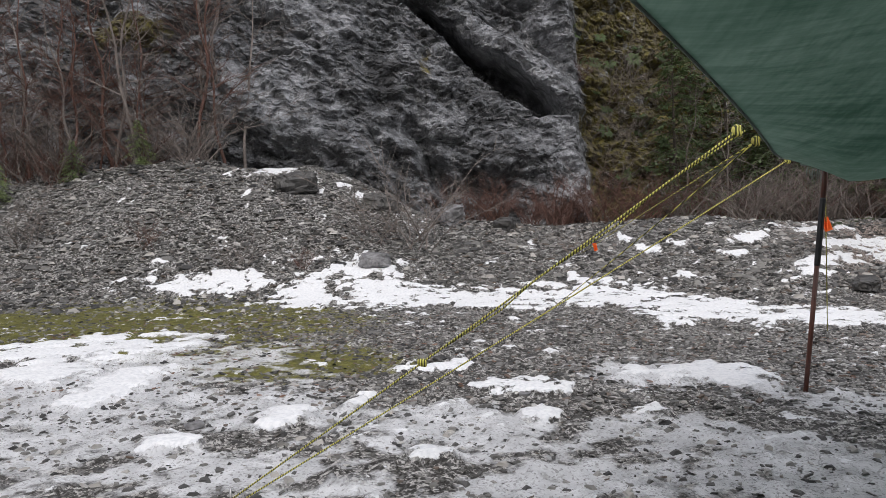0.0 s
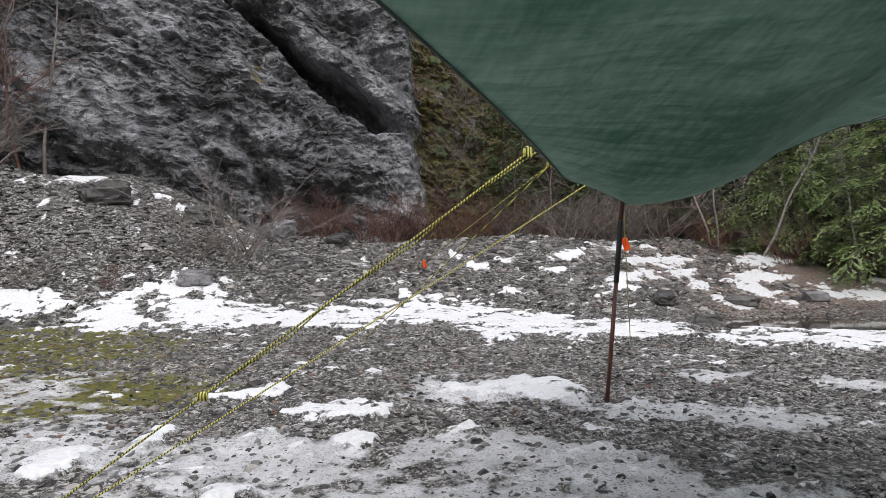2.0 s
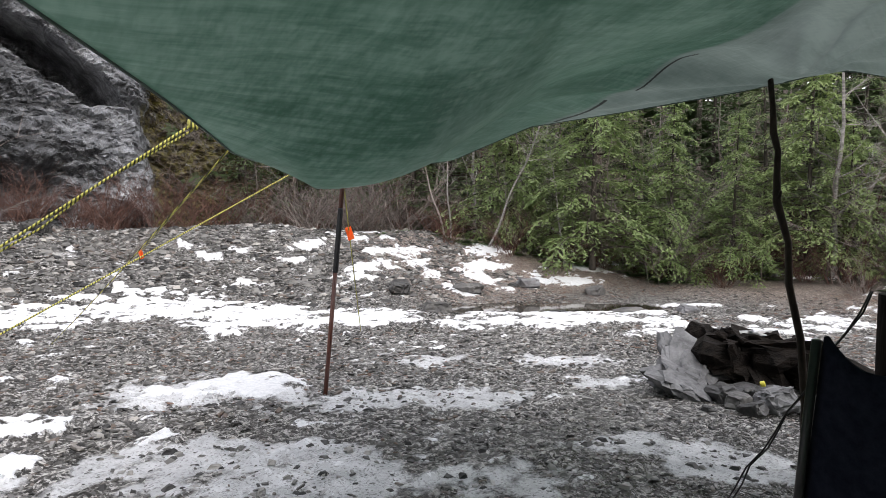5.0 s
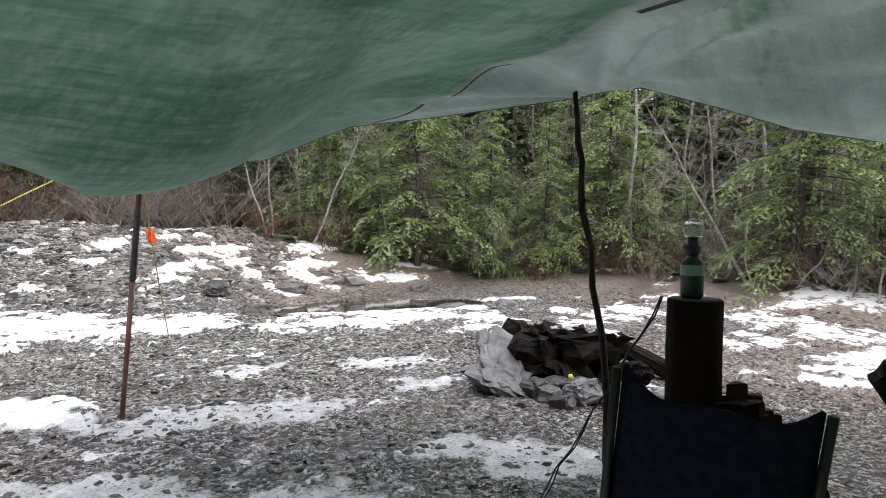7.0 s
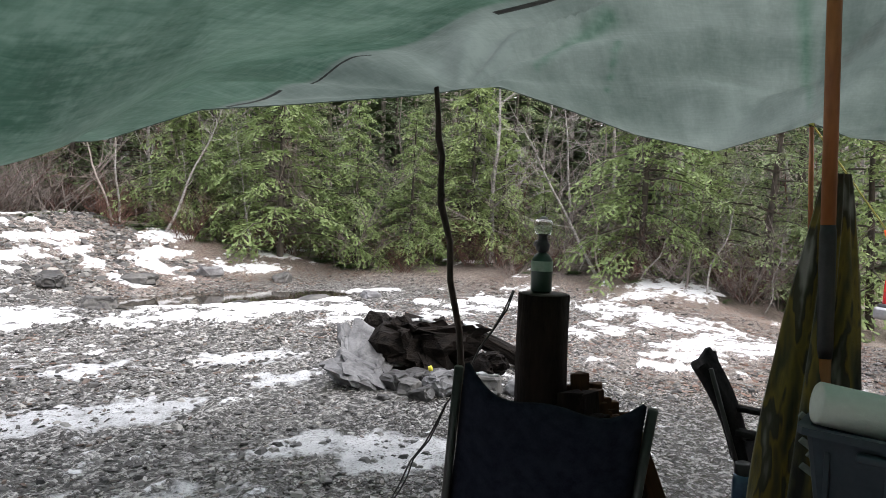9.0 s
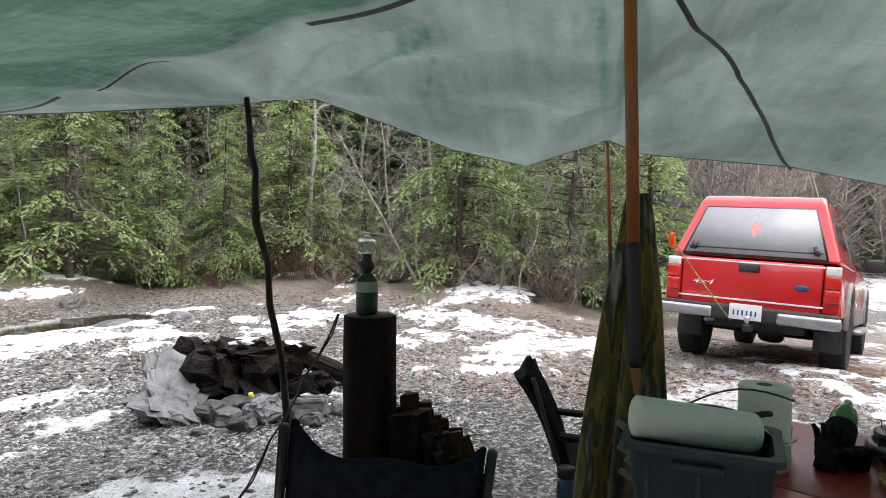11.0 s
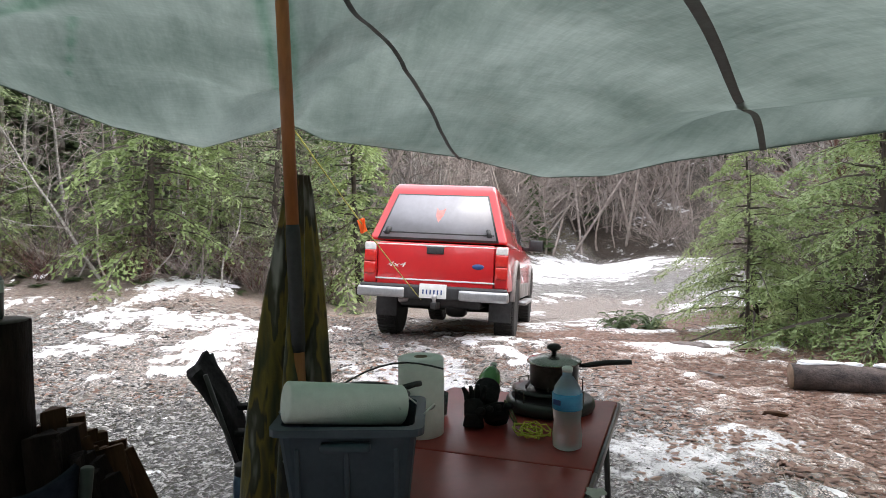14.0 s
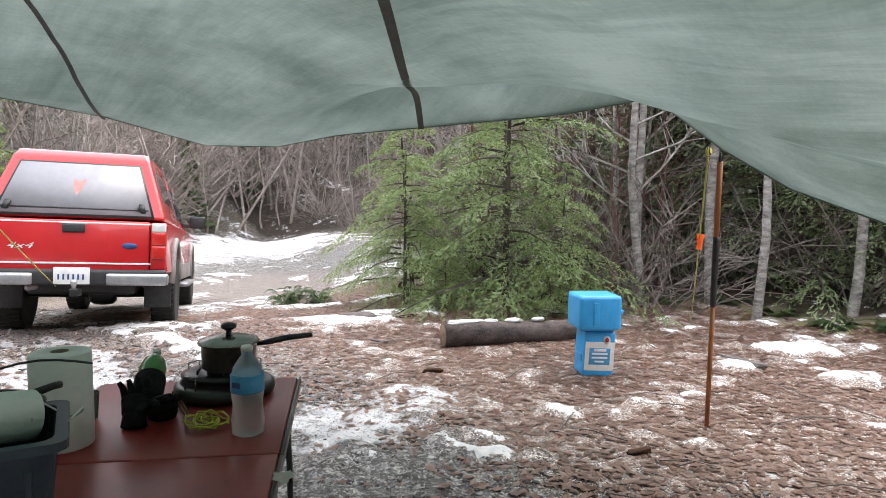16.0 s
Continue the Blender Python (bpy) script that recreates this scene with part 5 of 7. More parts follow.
GREYROCK = plain("pale_slab_rock", (0.08, 0.08, 0.083), (0.30, 0.30, 0.31), 4, 0.7, relief=0.7, distance=0.02)
SNOWCLUMP = plain("old_snow", (0.60, 0.62, 0.65), (0.82, 0.83, 0.84), 20, 0.8, relief=0.5, distance=0.01)
PALEROCK = plain("pale_frosted_slab", (0.06, 0.06, 0.063), (0.22, 0.22, 0.225), 5, 0.65, relief=0.7, distance=0.02)
DARKROCK = plain("dark_wet_rock", (0.02, 0.02, 0.021), (0.09, 0.088, 0.085), 5, 0.45, relief=0.8, distance=0.02)
NAVY = plain("dark_navy_canvas", (0.008, 0.010, 0.018), (0.02, 0.023, 0.036), 40, 0.9, relief=0.4)
BLACKCLOTH = plain("black_canvas", (0.010, 0.010, 0.011), (0.026, 0.025, 0.026), 40, 0.9, relief=0.4)
for dull in (NAVY, BLACKCLOTH):
    dull.node_tree.nodes["Principled BSDF"].inputs["Specular IOR Level"].default_value = 0.08
TABLERED = plain("scuffed_red_tabletop", (0.24, 0.03, 0.026), (0.34, 0.048, 0.04), 5, 0.38, relief=0.1)
TOTE = plain("blue_grey_tote", (0.028, 0.042, 0.06), (0.05, 0.068, 0.09), 10, 0.5)
PAPER = plain("paper_towel", (0.78, 0.79, 0.75), (0.86, 0.87, 0.83), 45, 0.9, relief=0.5)
STEEL = plain("sooty_steel_pot", (0.10, 0.085, 0.075), (0.26, 0.23, 0.21), 8, 0.35, 0.7)
JUGBLUE = plain("blue_jug_plastic", (0.03, 0.33, 0.72), (0.05, 0.42, 0.84), 8, 0.38)
GREENGLASS = plain("green_bottle", (0.03, 0.15, 0.03), (0.07, 0.24, 0.05), 8, 0.25)
YELLOWCORD = plain("yellow_cord", (0.42, 0.40, 0.05), (0.62, 0.58, 0.10), 60, 0.8)
LABELBLUE = plain("blue_label", (0.04, 0.25, 0.50), (0.08, 0.36, 0.62), 18, 0.4)
CYLGREEN = plain("dark_green_cylinder", (0.012, 0.035, 0.022), (0.025, 0.06, 0.04), 12, 0.4)


def clear_plastic(name, tint, rough):
    m, nt, p = mat(name)
    p.inputs["Base Color"].default_value = (*tint, 1)
    p.inputs["Roughness"].default_value = rough
    p.inputs["Transmission Weight"].default_value = 0.85
    p.inputs["IOR"].default_value = 1.2
    bump(nt, p, noise_node(nt, 25, 3), 0.15, 0.003)
    return m


FROST = clear_plastic("frosty_clear_bottle", (0.86, 0.88, 0.88), 0.35)
GLASS = clear_plastic("lantern_glass", (0.85, 0.87, 0.86), 0.12)


def rope_material():
    m, nt, p = mat("yellow_black_rope")
    w = node(nt, "ShaderNodeTexWave", Scale=26.0, Distortion=1.5)
    tc = nt.nodes.new("ShaderNodeTexCoord")
    nt.links.new(tc.outputs["Object"], w.inputs[0])
    nt.links.new(ramp(nt, w.outputs[0], [(0.25, (0.06, 0.07, 0.03)), (0.45, (0.5, 0.47, 0.07)), (0.8, (0.66, 0.62, 0.16))]), p.inputs["Base Color"])
    p.inputs["Roughness"].default_value = 0.8
    bump(nt, p, w.outputs[0], 0.5, 0.003)
    return m


def blanket_material():
    m, nt, p = mat("patterned_fleece")
    n1 = noise_node(nt, 9.5, 3, 0.5, (1.5, 1.5, 0.33))
    col = ramp(nt, n1, [(0.36, (0.016, 0.015, 0.013)), (0.44, (0.075, 0.065, 0.028)), (0.53, (0.20, 0.14, 0.028)), (0.56, (0.05, 0.04, 0.025)), (0.6, (0.06, 0.055, 0.035)), (0.68, (0.27, 0.25, 0.23))])
    nt.links.new(col, p.inputs["Base Color"])
    p.inputs["Roughness"].default_value = 0.95
    p.inputs["Sheen Weight"].default_value = 0.3
    bump(nt, p, noise_node(nt, 160, 3), 0.4, 0.004)
    return m


ROPE, FLEECE = rope_material(), blanket_material()


# ---- parked truck ----
def text_mesh(body, size, depth=0.002):
    cu = bpy.data.curves.new("lettering", "FONT")
    cu.body, cu.size, cu.extrude = body, size, depth
    cu.align_x, cu.align_y, cu.shear = "CENTER", "CENTER", 0.3
    ob = bpy.data.objects.new("lettering", cu)
    scene.collection.objects.link(ob)
    me = bpy.data.meshes.new_from_object(ob)
    bpy.data.objects.remove(ob)
    bm = bmesh.new()
    bm.from_mesh(me)
    return bm


def side_shell(outline, w_low, w_high, z_low, z_high, bevel=0.03):
    """An outline in y, z across the truck's width, narrowing upwards."""
    bm = prism_bm(outline, 1.0)
    for v in bm.verts:
        y, x, z = v.co.x, v.co.y, v.co.z
        f = min(max((z - z_low) / (z_high - z_low), 0), 1)
        v.co = (x * (w_low + (w_high - w_low) * f), y, z)
    bmesh.ops.recalc_face_normals(bm, faces=bm.faces[:])
    if bevel:
        bmesh.ops.bevel(bm, geom=bm.edges[:], offset=bevel, segments=3, profile=0.6, affect="EDGES", clamp_overlap=True)
    return bm


def arch(cy, r, z0, n=9):
    return [(cy + r * math.cos(a), z0 + r * math.sin(a)) for a in np.linspace(0, math.pi, n)]


def build_truck():
    root = thing("pickup_truck", pose(8.199, -1.263, -0.015, -5.4, 2.4, -113.5) @ Matrix.Diagonal((1.015, 1, 1.062, 1)), "red pickup truck with a matching canopy and muddy tyres", "pickup truck")
    r_wheel, ya, yf = 0.385, 1.15, 4.30
    low = [(0.14, 0.62), (0.12, 1.10), (2.0, 1.14), (3.55, 1.16), (4.6, 1.10), (5.0, 0.98), (5.06, 0.62)]
    bottom = [(yf + 0.46, 0.62), *[q for q in arch(yf, 0.44, 0.50)], (yf - 0.46, 0.56), (ya + 0.46, 0.56), *arch(ya, 0.44, 0.50), (ya - 0.46, 0.62)]
    part("body", side_shell(low + bottom, 1.70, 1.64, 0.6, 1.15, 0.022), RED, root)
    # grimy sill cladding
    for sx in (-1, 1):
        part("sill", box_bm(0.03, 2.2, 0.20, 0.01, (sx * 0.85, 2.72, 0.60)), DULLPAINT, root, "grimy grey lower sill")
        part("wheel_flare", tube_bm([Vector((sx * 0.85, y, z)) for y, z in arch(ya, 0.46, 0.50, 15)], 0.035, 8), DULLPAINT, root, "mud-stained wheel arch flare")
        part("wheel_flare", tube_bm([Vector((sx * 0.85, y, z)) for y, z in arch(yf, 0.46, 0.50, 15)], 0.035, 8), DULLPAINT, root, "mud-stained wheel arch flare")
        part("running_board", box_bm(0.14, 1.7, 0.05, 0.02, (sx * 0.88, 2.75, 0.44)), CHROME, root)
    # cab and canopy
    cab = part("cab", side_shell([(2.0, 1.12), (2.04, 1.70), (2.3, 1.755), (3.0, 1.745), (3.25, 1.66), (3.75, 1.14)], 1.62, 1.22, 1.12, 1.75, 0.05), RED, root)
    canopy = part("canopy", side_shell([(0.13, 1.13), (0.40, 1.74), (0.50, 1.81), (1.9, 1.84), (1.97, 1.80), (1.98, 1.13)], 1.64, 1.20, 1.13, 1.82, 0.05), RED, root)
    d = Vector((0, 0.27, 0.61)).normalized()
    nrm = Vector((0, -d.z, d.y))

    def on_rear(x, s, lift=0.0):
        f = s / 0.66
        return Vector((x * (0.80 - 0.21 * f), 0.13, 1.13)) + d * s + nrm * lift

    def rear_panel(x0, x1, s0, s1, lift, thick, bevel=0.012):
        bm = bmesh.new()
        ring = [on_rear(x0, s0, lift), on_rear(x1, s0, lift), on_rear(x1, s1, lift), on_rear(x0, s1, lift)]
        a = [bm.verts.new(q) for q in ring]
        b = [bm.verts.new(q + nrm * thick) for q in ring]
        bm.faces.new(a[::-1])
        bm.faces.new(b)
        for k in range(4):
            bm.faces.new((a[k], a[(k + 1) % 4], b[(k + 1) % 4], b[k]))
        bmesh.ops.recalc_face_normals(bm, faces=bm.faces[:])
        bmesh.ops.bevel(bm, geom=bm.edges[:], offset=bevel, segments=2, affect="EDGES", clamp_overlap=True)
        return bm

    part("gasket", rear_panel(-0.90, 0.90, 0.01, 0.60, -0.004, 0.012, 0.004), BLACK, canopy, "black rubber window gasket")
    # rear glass is one even pale grey, lighter than the side glass
    glass = part("rear_window", rear_panel(-0.87, 0.87, 0.035, 0.58, 0.010, 0.006, 0.002), PALEGLASS, canopy, "pale grey rear glass")
    part("window_rail", rear_panel(-0.85, 0.85, 0.085, 0.10, 0.018, 0.008, 0.003), BLACK, canopy, "black lower window bar")
    for sx in (-0.78, 0.78):
        part("window_latch", rear_panel(sx - 0.035, sx + 0.035, 0.06, 0.15, 0.018, 0.03, 0.006), BLACK, canopy, "black twist latch")
    st = bmesh.new()
    pts = [on_rear(x, s, 0.0175) for x, s in ((-0.02, 0.23), (0.06, 0.33), (0.09, 0.42), (0.03, 0.39), (-0.02, 0.385), (-0.07, 0.42), (-0.07, 0.32))]
    st.faces.new([st.verts.new(q) for q in pts])
    part("sticker", st, plain("faded_red_sticker", (0.62, 0.22, 0.2), (0.75, 0.32, 0.28), 20, 0.5), canopy, "faded red window sticker")
    for sx in (-1, 1):
        for y0, y1, host, zl, zh in ((0.55, 1.75, canopy, 1.28, 1.66), (2.12, 2.62, cab, 1.24, 1.62), (2.68, 3.35, cab, 1.24, 1.62)):
            bm = bmesh.new()
            wl, wh = (0.805 - 0.30 * (zl - 1.13)), (0.805 - 0.30 * (zh - 1.13))
            cut = 0.22 if y1 > 3 else 0.06
            ring = [(sx * (wl + 0.012), y0, zl), (sx * (wl + 0.012), y1, zl), (sx * (wh + 0.012), y1 - cut, zh), (sx * (wh + 0.012), y0 + 0.06, zh)]
            a = [bm.verts.new(q) for q in ring]
            b = [bm.verts.new((q[0] - sx * 0.05, q[1], q[2])) for q in ring]
            bm.faces.new(a)
            bm.faces.new(b[::-1])
            for k in range(4):
                bm.faces.new((a[k], a[(k + 1) % 4], b[(k + 1) % 4], b[k]))
            bmesh.ops.recalc_face_normals(bm, faces=bm.faces[:])
            part("side_window", bm, WINDOW, host, "tinted side glass", False)
        mirror = part("wing_mirror", box_bm(0.22, 0.10, 0.17, 0.03, (sx * 0.98, 3.33, 1.27)), BLACK, root)
        part("mirror_stalk", box_bm(0.14, 0.05, 0.05, 0.012, (sx * 0.84, 3.35, 1.22)), BLACK, mirror)
    # tailgate
    gate = part("tailgate", box_bm(1.36, 0.07, 0.50, 0.02, (0, 0.105, 0.86)), RED, root)
    part("stripe", box_bm(1.64, 0.006, 0.013, 0.002, (0, 0.072, 1.085)), WHITE, gate, "thin white pinstripe")
    part("stripe", box_bm(1.50, 0.006, 0.017, 0.002, (0, 0.067, 0.705)), WHITE, gate, "thin white pinstripe")
    handle = part("tailgate_handle", box_bm(0.20, 0.03, 0.075, 0.012, (0, 0.063, 1.03)), BLACK, gate, "black tailgate handle")
    part("handle_rim", box_bm(0.23, 0.012, 0.012, 0.004, (0, 0.064, 1.075)), CHROME, handle)
    bm = lathe_bm([(0.055, 0), (0.055, 0.006), (0.05, 0.012)], 24)
    bmesh.ops.transform(bm, matrix=Matrix.Translation((0.50, 0.071, 0.875)) @ Matrix.Rotation(math.pi / 2, 4, "X") @ Matrix.Diagonal((1.25, 0.55, 1, 1)), verts=bm.verts)
    part("badge", bm, BLUEOVAL, gate, "plain blue oval badge")
    bm = text_mesh("4x4", 0.10)
    bmesh.ops.transform(bm, matrix=Matrix.Translation((-0.46, 0.066, 0.86)) @ Matrix.Rotation(math.pi / 2, 4, "X") @ Matrix.Diagonal((1.45, 0.75, 1, 1)), verts=bm.verts)
    part("decal", bm, LAMPWHITE, gate, "silver four-wheel-drive lettering")
    for sx in (-1, 1):
        lamp = part("tail_lamp", box_bm(0.15, 0.10, 0.46, 0.02, (sx * 0.765, 0.11, 0.875)), RED, root)
        part("red_lens", box_bm(0.135, 0.05, 0.13, 0.015, (sx * 0.768, 0.062, 0.95)), LAMPRED, lamp)
        part("reverse_lens", box_bm(0.135, 0.05, 0.085, 0.015, (sx * 0.768, 0.062, 1.055)), LAMPWHITE, lamp)
        part("red_lens", box_bm(0.135, 0.05, 0.13, 0.015, (sx * 0.768, 0.062, 0.815)), LAMPRED, lamp)
    # bumper, plate and hitch
    bumper = part("rear_bumper", box_bm(1.70, 0.16, 0.15, 0.03, (0, 0.03, 0.575)), BLACK, root, "black step bumper")
    for sx in (-1, 1):
        part("bumper_cap", box_bm(0.56, 0.13, 0.115, 0.03, (sx * 0.59, -0.005, 0.56)), CHROME, bumper, "scuffed silver bumper end")
    plate = part("number_plate", box_bm(0.31, 0.012, 0.155, 0.004, (0.02, -0.065, 0.59)), WHITE, bumper, "white number plate")
    for k in range(6):
        part("bar", box_bm(0.016, 0.003, 0.05, 0.001, (-0.09 + k * 0.042, -0.073, 0.58)), BLUEOVAL, plate)
    hitch = part("tow_hitch", box_bm(0.07, 0.22, 0.07, 0.01, (0.06, -0.08, 0.44)), BLACKMETAL, root)
    part("hitch_ball", lathe_bm([(0.018, 0), (0.018, 0.04), (0.03, 0.06), (0.03, 0.085), (0.012, 0.10)], 16, (0.06, -0.16, 0.46)), CHROME, hitch)
    part("underbody", box_bm(1.0, 4.2, 0.22, 0.04, (0, 2.6, 0.50)), BLACK, root)
    part("rear_axle", tube_bm([(-0.7, ya, r_wheel), (-0.15, ya, r_wheel), (0.15, ya, r_wheel), (0.7, ya, r_wheel)], [0.05, 0.06, 0.06, 0.05], 12), BLACKMETAL, root)
    part("differential", rock_bm(0.30, 0.28, 0.28, 4, 0.05, 2), BLACKMETAL, root).location = (0.1, ya, r_wheel)
    part("exhaust_pipe", tube_bm([(-0.42, 0.22, 0.47), (-0.42, 0.9, 0.46), (-0.3, 1.8, 0.5)], 0.03, 12), CHROME, root)
    for sx in (-1, 1):
        part("mud_flap", box_bm(0.27, 0.015, 0.34, 0.006, (sx * 0.71, 0.68, 0.42)), BLACK, root, "hanging mud flap")
        for y in (ya, yf):
            wheel = new("wheel")
            wheel.parent = root
            wheel.location = (sx * 0.75, y, r_wheel)
            wheel.rotation_euler = (0, radians(90), 0)
            w = 0.13
            tyre = lathe_bm([(0.20, -w * 0.9), (0.30, -w), (0.36, -w * 0.95), (0.385, -w * 0.7), (0.39, 0), (0.385, w * 0.7), (0.36, w * 0.95), (0.30, w), (0.20, w * 0.9)], 44)
            for k in range(44):
                a = 2 * math.pi * k / 44
                for side in (-1, 1):
                    lug = box_bm(0.018, 0.030, 0.10, 0.0, (0, 0, 0))
                    bmesh.ops.transform(lug, matrix=Matrix.Rotation(a + 0.04 * side, 4, "Z") @ Matrix.Translation((0.389, 0, side * 0.062)), verts=lug.verts)
                    add(tyre, lug)
            part("tyre", tyre, RUBBER, wheel, "muddy all-terrain tyre", False)
            part("rim", lathe_bm([(0.21, -0.11), (0.20, 0.02), (0.06, 0.05), (0.05, 0.09), (0.0, 0.09)] if sx > 0 else [(0.0, -0.09), (0.05, -0.09), (0.06, -0.05), (0.20, -0.02), (0.21, 0.11)], 28), CHROME, wheel)
    return root


build_truck()


# ---- poles, guy lines ----
def pole(name, base, top, mats, label, r=0.016, g0=0.46, g1=0.72):
    """A pole of two tubes with a black grip between them."""
    root = thing(name, pose(*base), label, "tent pole")
    a, b = Vector((0, 0, -0.06)), Vector(top) - Vector(base)
    at = lambda f: a.lerp(b, f)
    part("lower_tube", tube_bm([at(0), at(g0 + 0.02)], r * 0.9, 12), mats[0], root)
    part("grip", tube_bm([at(g0), at(g0 + 0.01), at(g1 - 0.01), at(g1)], [r, r * 1.12, r * 1.12, r], 12), BLACK, root, "black joint sleeve")
    part("upper_tube", tube_bm([at(g1 - 0.02), at(1.0)], r, 12), mats[1], root)
    part("tip", tube_bm([at(0.99), at(1.012), at(1.03)], [r * 0.6, r * 0.6, 0.004], 8), BLACKMETAL, root)
    return root


pole("tent_pole", (2.78, 4.98, ground_at(2.78, 4.98)), (2.96, 5.04, 1.74), (POLEDARK, POLEDARK), "dark red pole holding the low tarp corner", 0.020, 0.57, 0.86)
pole("tent_pole", (2.98, -3.74, ground_at(2.98, -3.74)), (2.82, -3.44, 1.62), (POLEORANGE, POLEORANGE), "rusty orange pole leaning under the tarp edge", 0.016, 0.50, 0.75)
pole("tent_pole", (5.20, 0.12, ground_at(5.2, 0.12)), (5.2, 0.21, 2.05), (POLEORANGE, POLEORANGE), "slim orange pole lifting the tarp edge", 0.014, 0.35, 0.66)
pole("centre_pole", (3.05, 0.14, ground_at(3.05, 0.14)), (3.02, 0.22, 2.62), (POLEORANGE, POLEORANGE), "orange centre pole rising to the tarp peak", 0.021, 0.41, 0.56)

stick = thing("branch_pole", pose(4.2, 1.95, ground_at(4.2, 1.95)), "crooked dark wet branch propping up the tarp", "branch pole")
crook = [(0.0, 0.0, -0.08), (0.0, 0.0, 0.40), (-0.01, 0.03, 0.76), (-0.05, 0.08, 1.05), (-0.05, 0.09, 1.28), (-0.085, 0.14, 1.50), (-0.075, 0.15, 1.65), (-0.07, 0.15, 1.78), (-0.085, 0.17, 1.88), (-0.08, 0.18, 2.02), (-0.06, 0.21, 2.19)]
part("shaft", tube_bm(crook, [0.021, 0.021, 0.020, 0.019, 0.018, 0.022, 0.018, 0.017, 0.020, 0.016, 0.015], 10), WETSTICK, stick)
part("stub", tube_bm([(-0.085, 0.14, 1.50), (-0.10, 0.11, 1.56)], [0.014, 0.006], 6), WETSTICK, stick)


def guy(name, a, b, label, r=0.006, sag=0.02, tag=None, peg=True, double=False):
    root = thing(name, Matrix(), label, "guy rope")
    a, b = Vector(a), Vector(b)
    pts = [a.lerp(b, k / 14) - Vector((0, 0, sag * math.sin(math.pi * k / 14))) for k in range(15)]
    part("line", tube_bm(pts, r, 6), ROPE, root)
    if double:
        part("line", tube_bm([q + Vector((0.03, 0, 0.012 * (k % 3))) for k, q in enumerate(pts[:9])], r * 0.8, 6), ROPE, root)
        part("slide_knot", rock_bm(0.038, 0.034, 0.034, 3, 0.4, 2), ROPE, root).location = pts[8]
    part("tie_knot", rock_bm(0.035, 0.035, 0.045, 5, 0.3, 2), ROPE, root).location = a
    if peg:
        part("peg", tube_bm([b + Vector((0, 0, 0.06)), b - Vector((0, 0, 0.12))], 0.006, 6), CHROME, root)
    if tag is not None:
        q = a.lerp(b, tag)
        bm = bmesh.new()
        for k in range(4):
            w, h = 0.03 + 0.012 * k, 0.10 + 0.02 * (k % 2)
            strip = box_bm(w, 0.004, h, 0.0)
            bmesh.ops.transform(strip, matrix=Matrix.Translation(q + Vector((0.006 * k - 0.01, 0, -h / 2 + 0.02))) @ Matrix.Rotation(0.7 * k, 4, "Z") @ Matrix.Rotation(0.25 * (k - 1.5), 4, "Y"), verts=strip.verts)
            add(bm, strip)
        part("flag_tape", bm, ORANGE, root, "fluorescent orange flagging tape", False)
    return root


PEG = (-1.05, 3.1, ground_at(-1.05, 3.1) + 0.02)
guy("guy_rope", (1.16, 2.57, 1.69), PEG, "yellow and black braided guy rope pegged to the gravel", 0.0046, 0.01, double=True)
guy("guy_rope", (2.30, 4.35, 1.725), (PEG[0] + 0.06, PEG[1], PEG[2]), "pale yellow guy rope pegged to the gravel", 0.0045, 0.01)
guy("guy_rope", (1.45, 3.02, 1.70), (1.13, 8.37, ground_at(1.13, 8.37)), "thin yellow guy rope running out over the gravel", 0.004, 0.02)
guy("guy_rope", (1.45, 3.02, 1.70), (2.74, 13.0, ground_at(2.74, 13.0) + 0.02), "thin yellow guy rope with an orange tape tag", 0.004, 0.0, tag=0.72)
guy("guy_rope", (3.0, 5.12, 1.73), (4.5, 7.6, ground_at(4.5, 7.6)), "thin yellow corner guy rope with orange tape", 0.005, 0.02, tag=0.24)
guy("guy_rope", (5.2, 0.21, 2.05), (8.36, -1.20, 0.50), "yellow guy rope tied to the truck's tow hitch", 0.006, 0.03, tag=0.40, peg=False)
guy("guy_rope", (2.95, -3.56, 1.69), (4.75, -6.9, ground_at(4.75, -6.9)), "yellow guy rope with a bright orange tape tag", 0.006, 0.02, tag=0.34)

# strands of frayed tarp cord hanging at the low corner
fray = Soup()
for k in range(9):
    p = Vector((2.72 + 0.03 * k, 4.86 + 0.03 * k, 1.72 + 0.004 * (k % 3)))
    fray.tube([p, p + Vector((0.012 * (k % 3 - 1), 0, -0.05)), p + Vector((0.02 * (k % 2), 0.01, -0.08 - 0.02 * (k % 4)))], [0.003, 0.003, 0.001], 4)
tagged(fray.make("frayed_cord", HEM), "frayed strands hanging from the tarp corner", "cord", kind="stuff")

# ---- puddle ----
bm = bmesh.new()
ring = [bm.verts.new((2.1 * math.cos(a) * (1 + 0.12 * math.sin(3 * a + 1)), 0.85 * math.sin(a) * (1 + 0.15 * math.sin(5 * a)), 0)) for a in np.linspace(0, 2 * math.pi, 49)[:-1]]
bm.faces.new(ring)
WATER = plain("muddy_puddle_water", (0.035, 0.03, 0.022), (0.06, 0.052, 0.04), 1.5, 0.05, relief=0.02)
pud = obj("water", bm, WATER)
pud.matrix_world = pose(8.5, 8.4, -0.04, 0, 0, -26)
tagged(pud, "shallow muddy puddle below the snow bank", "puddle", kind="structure")


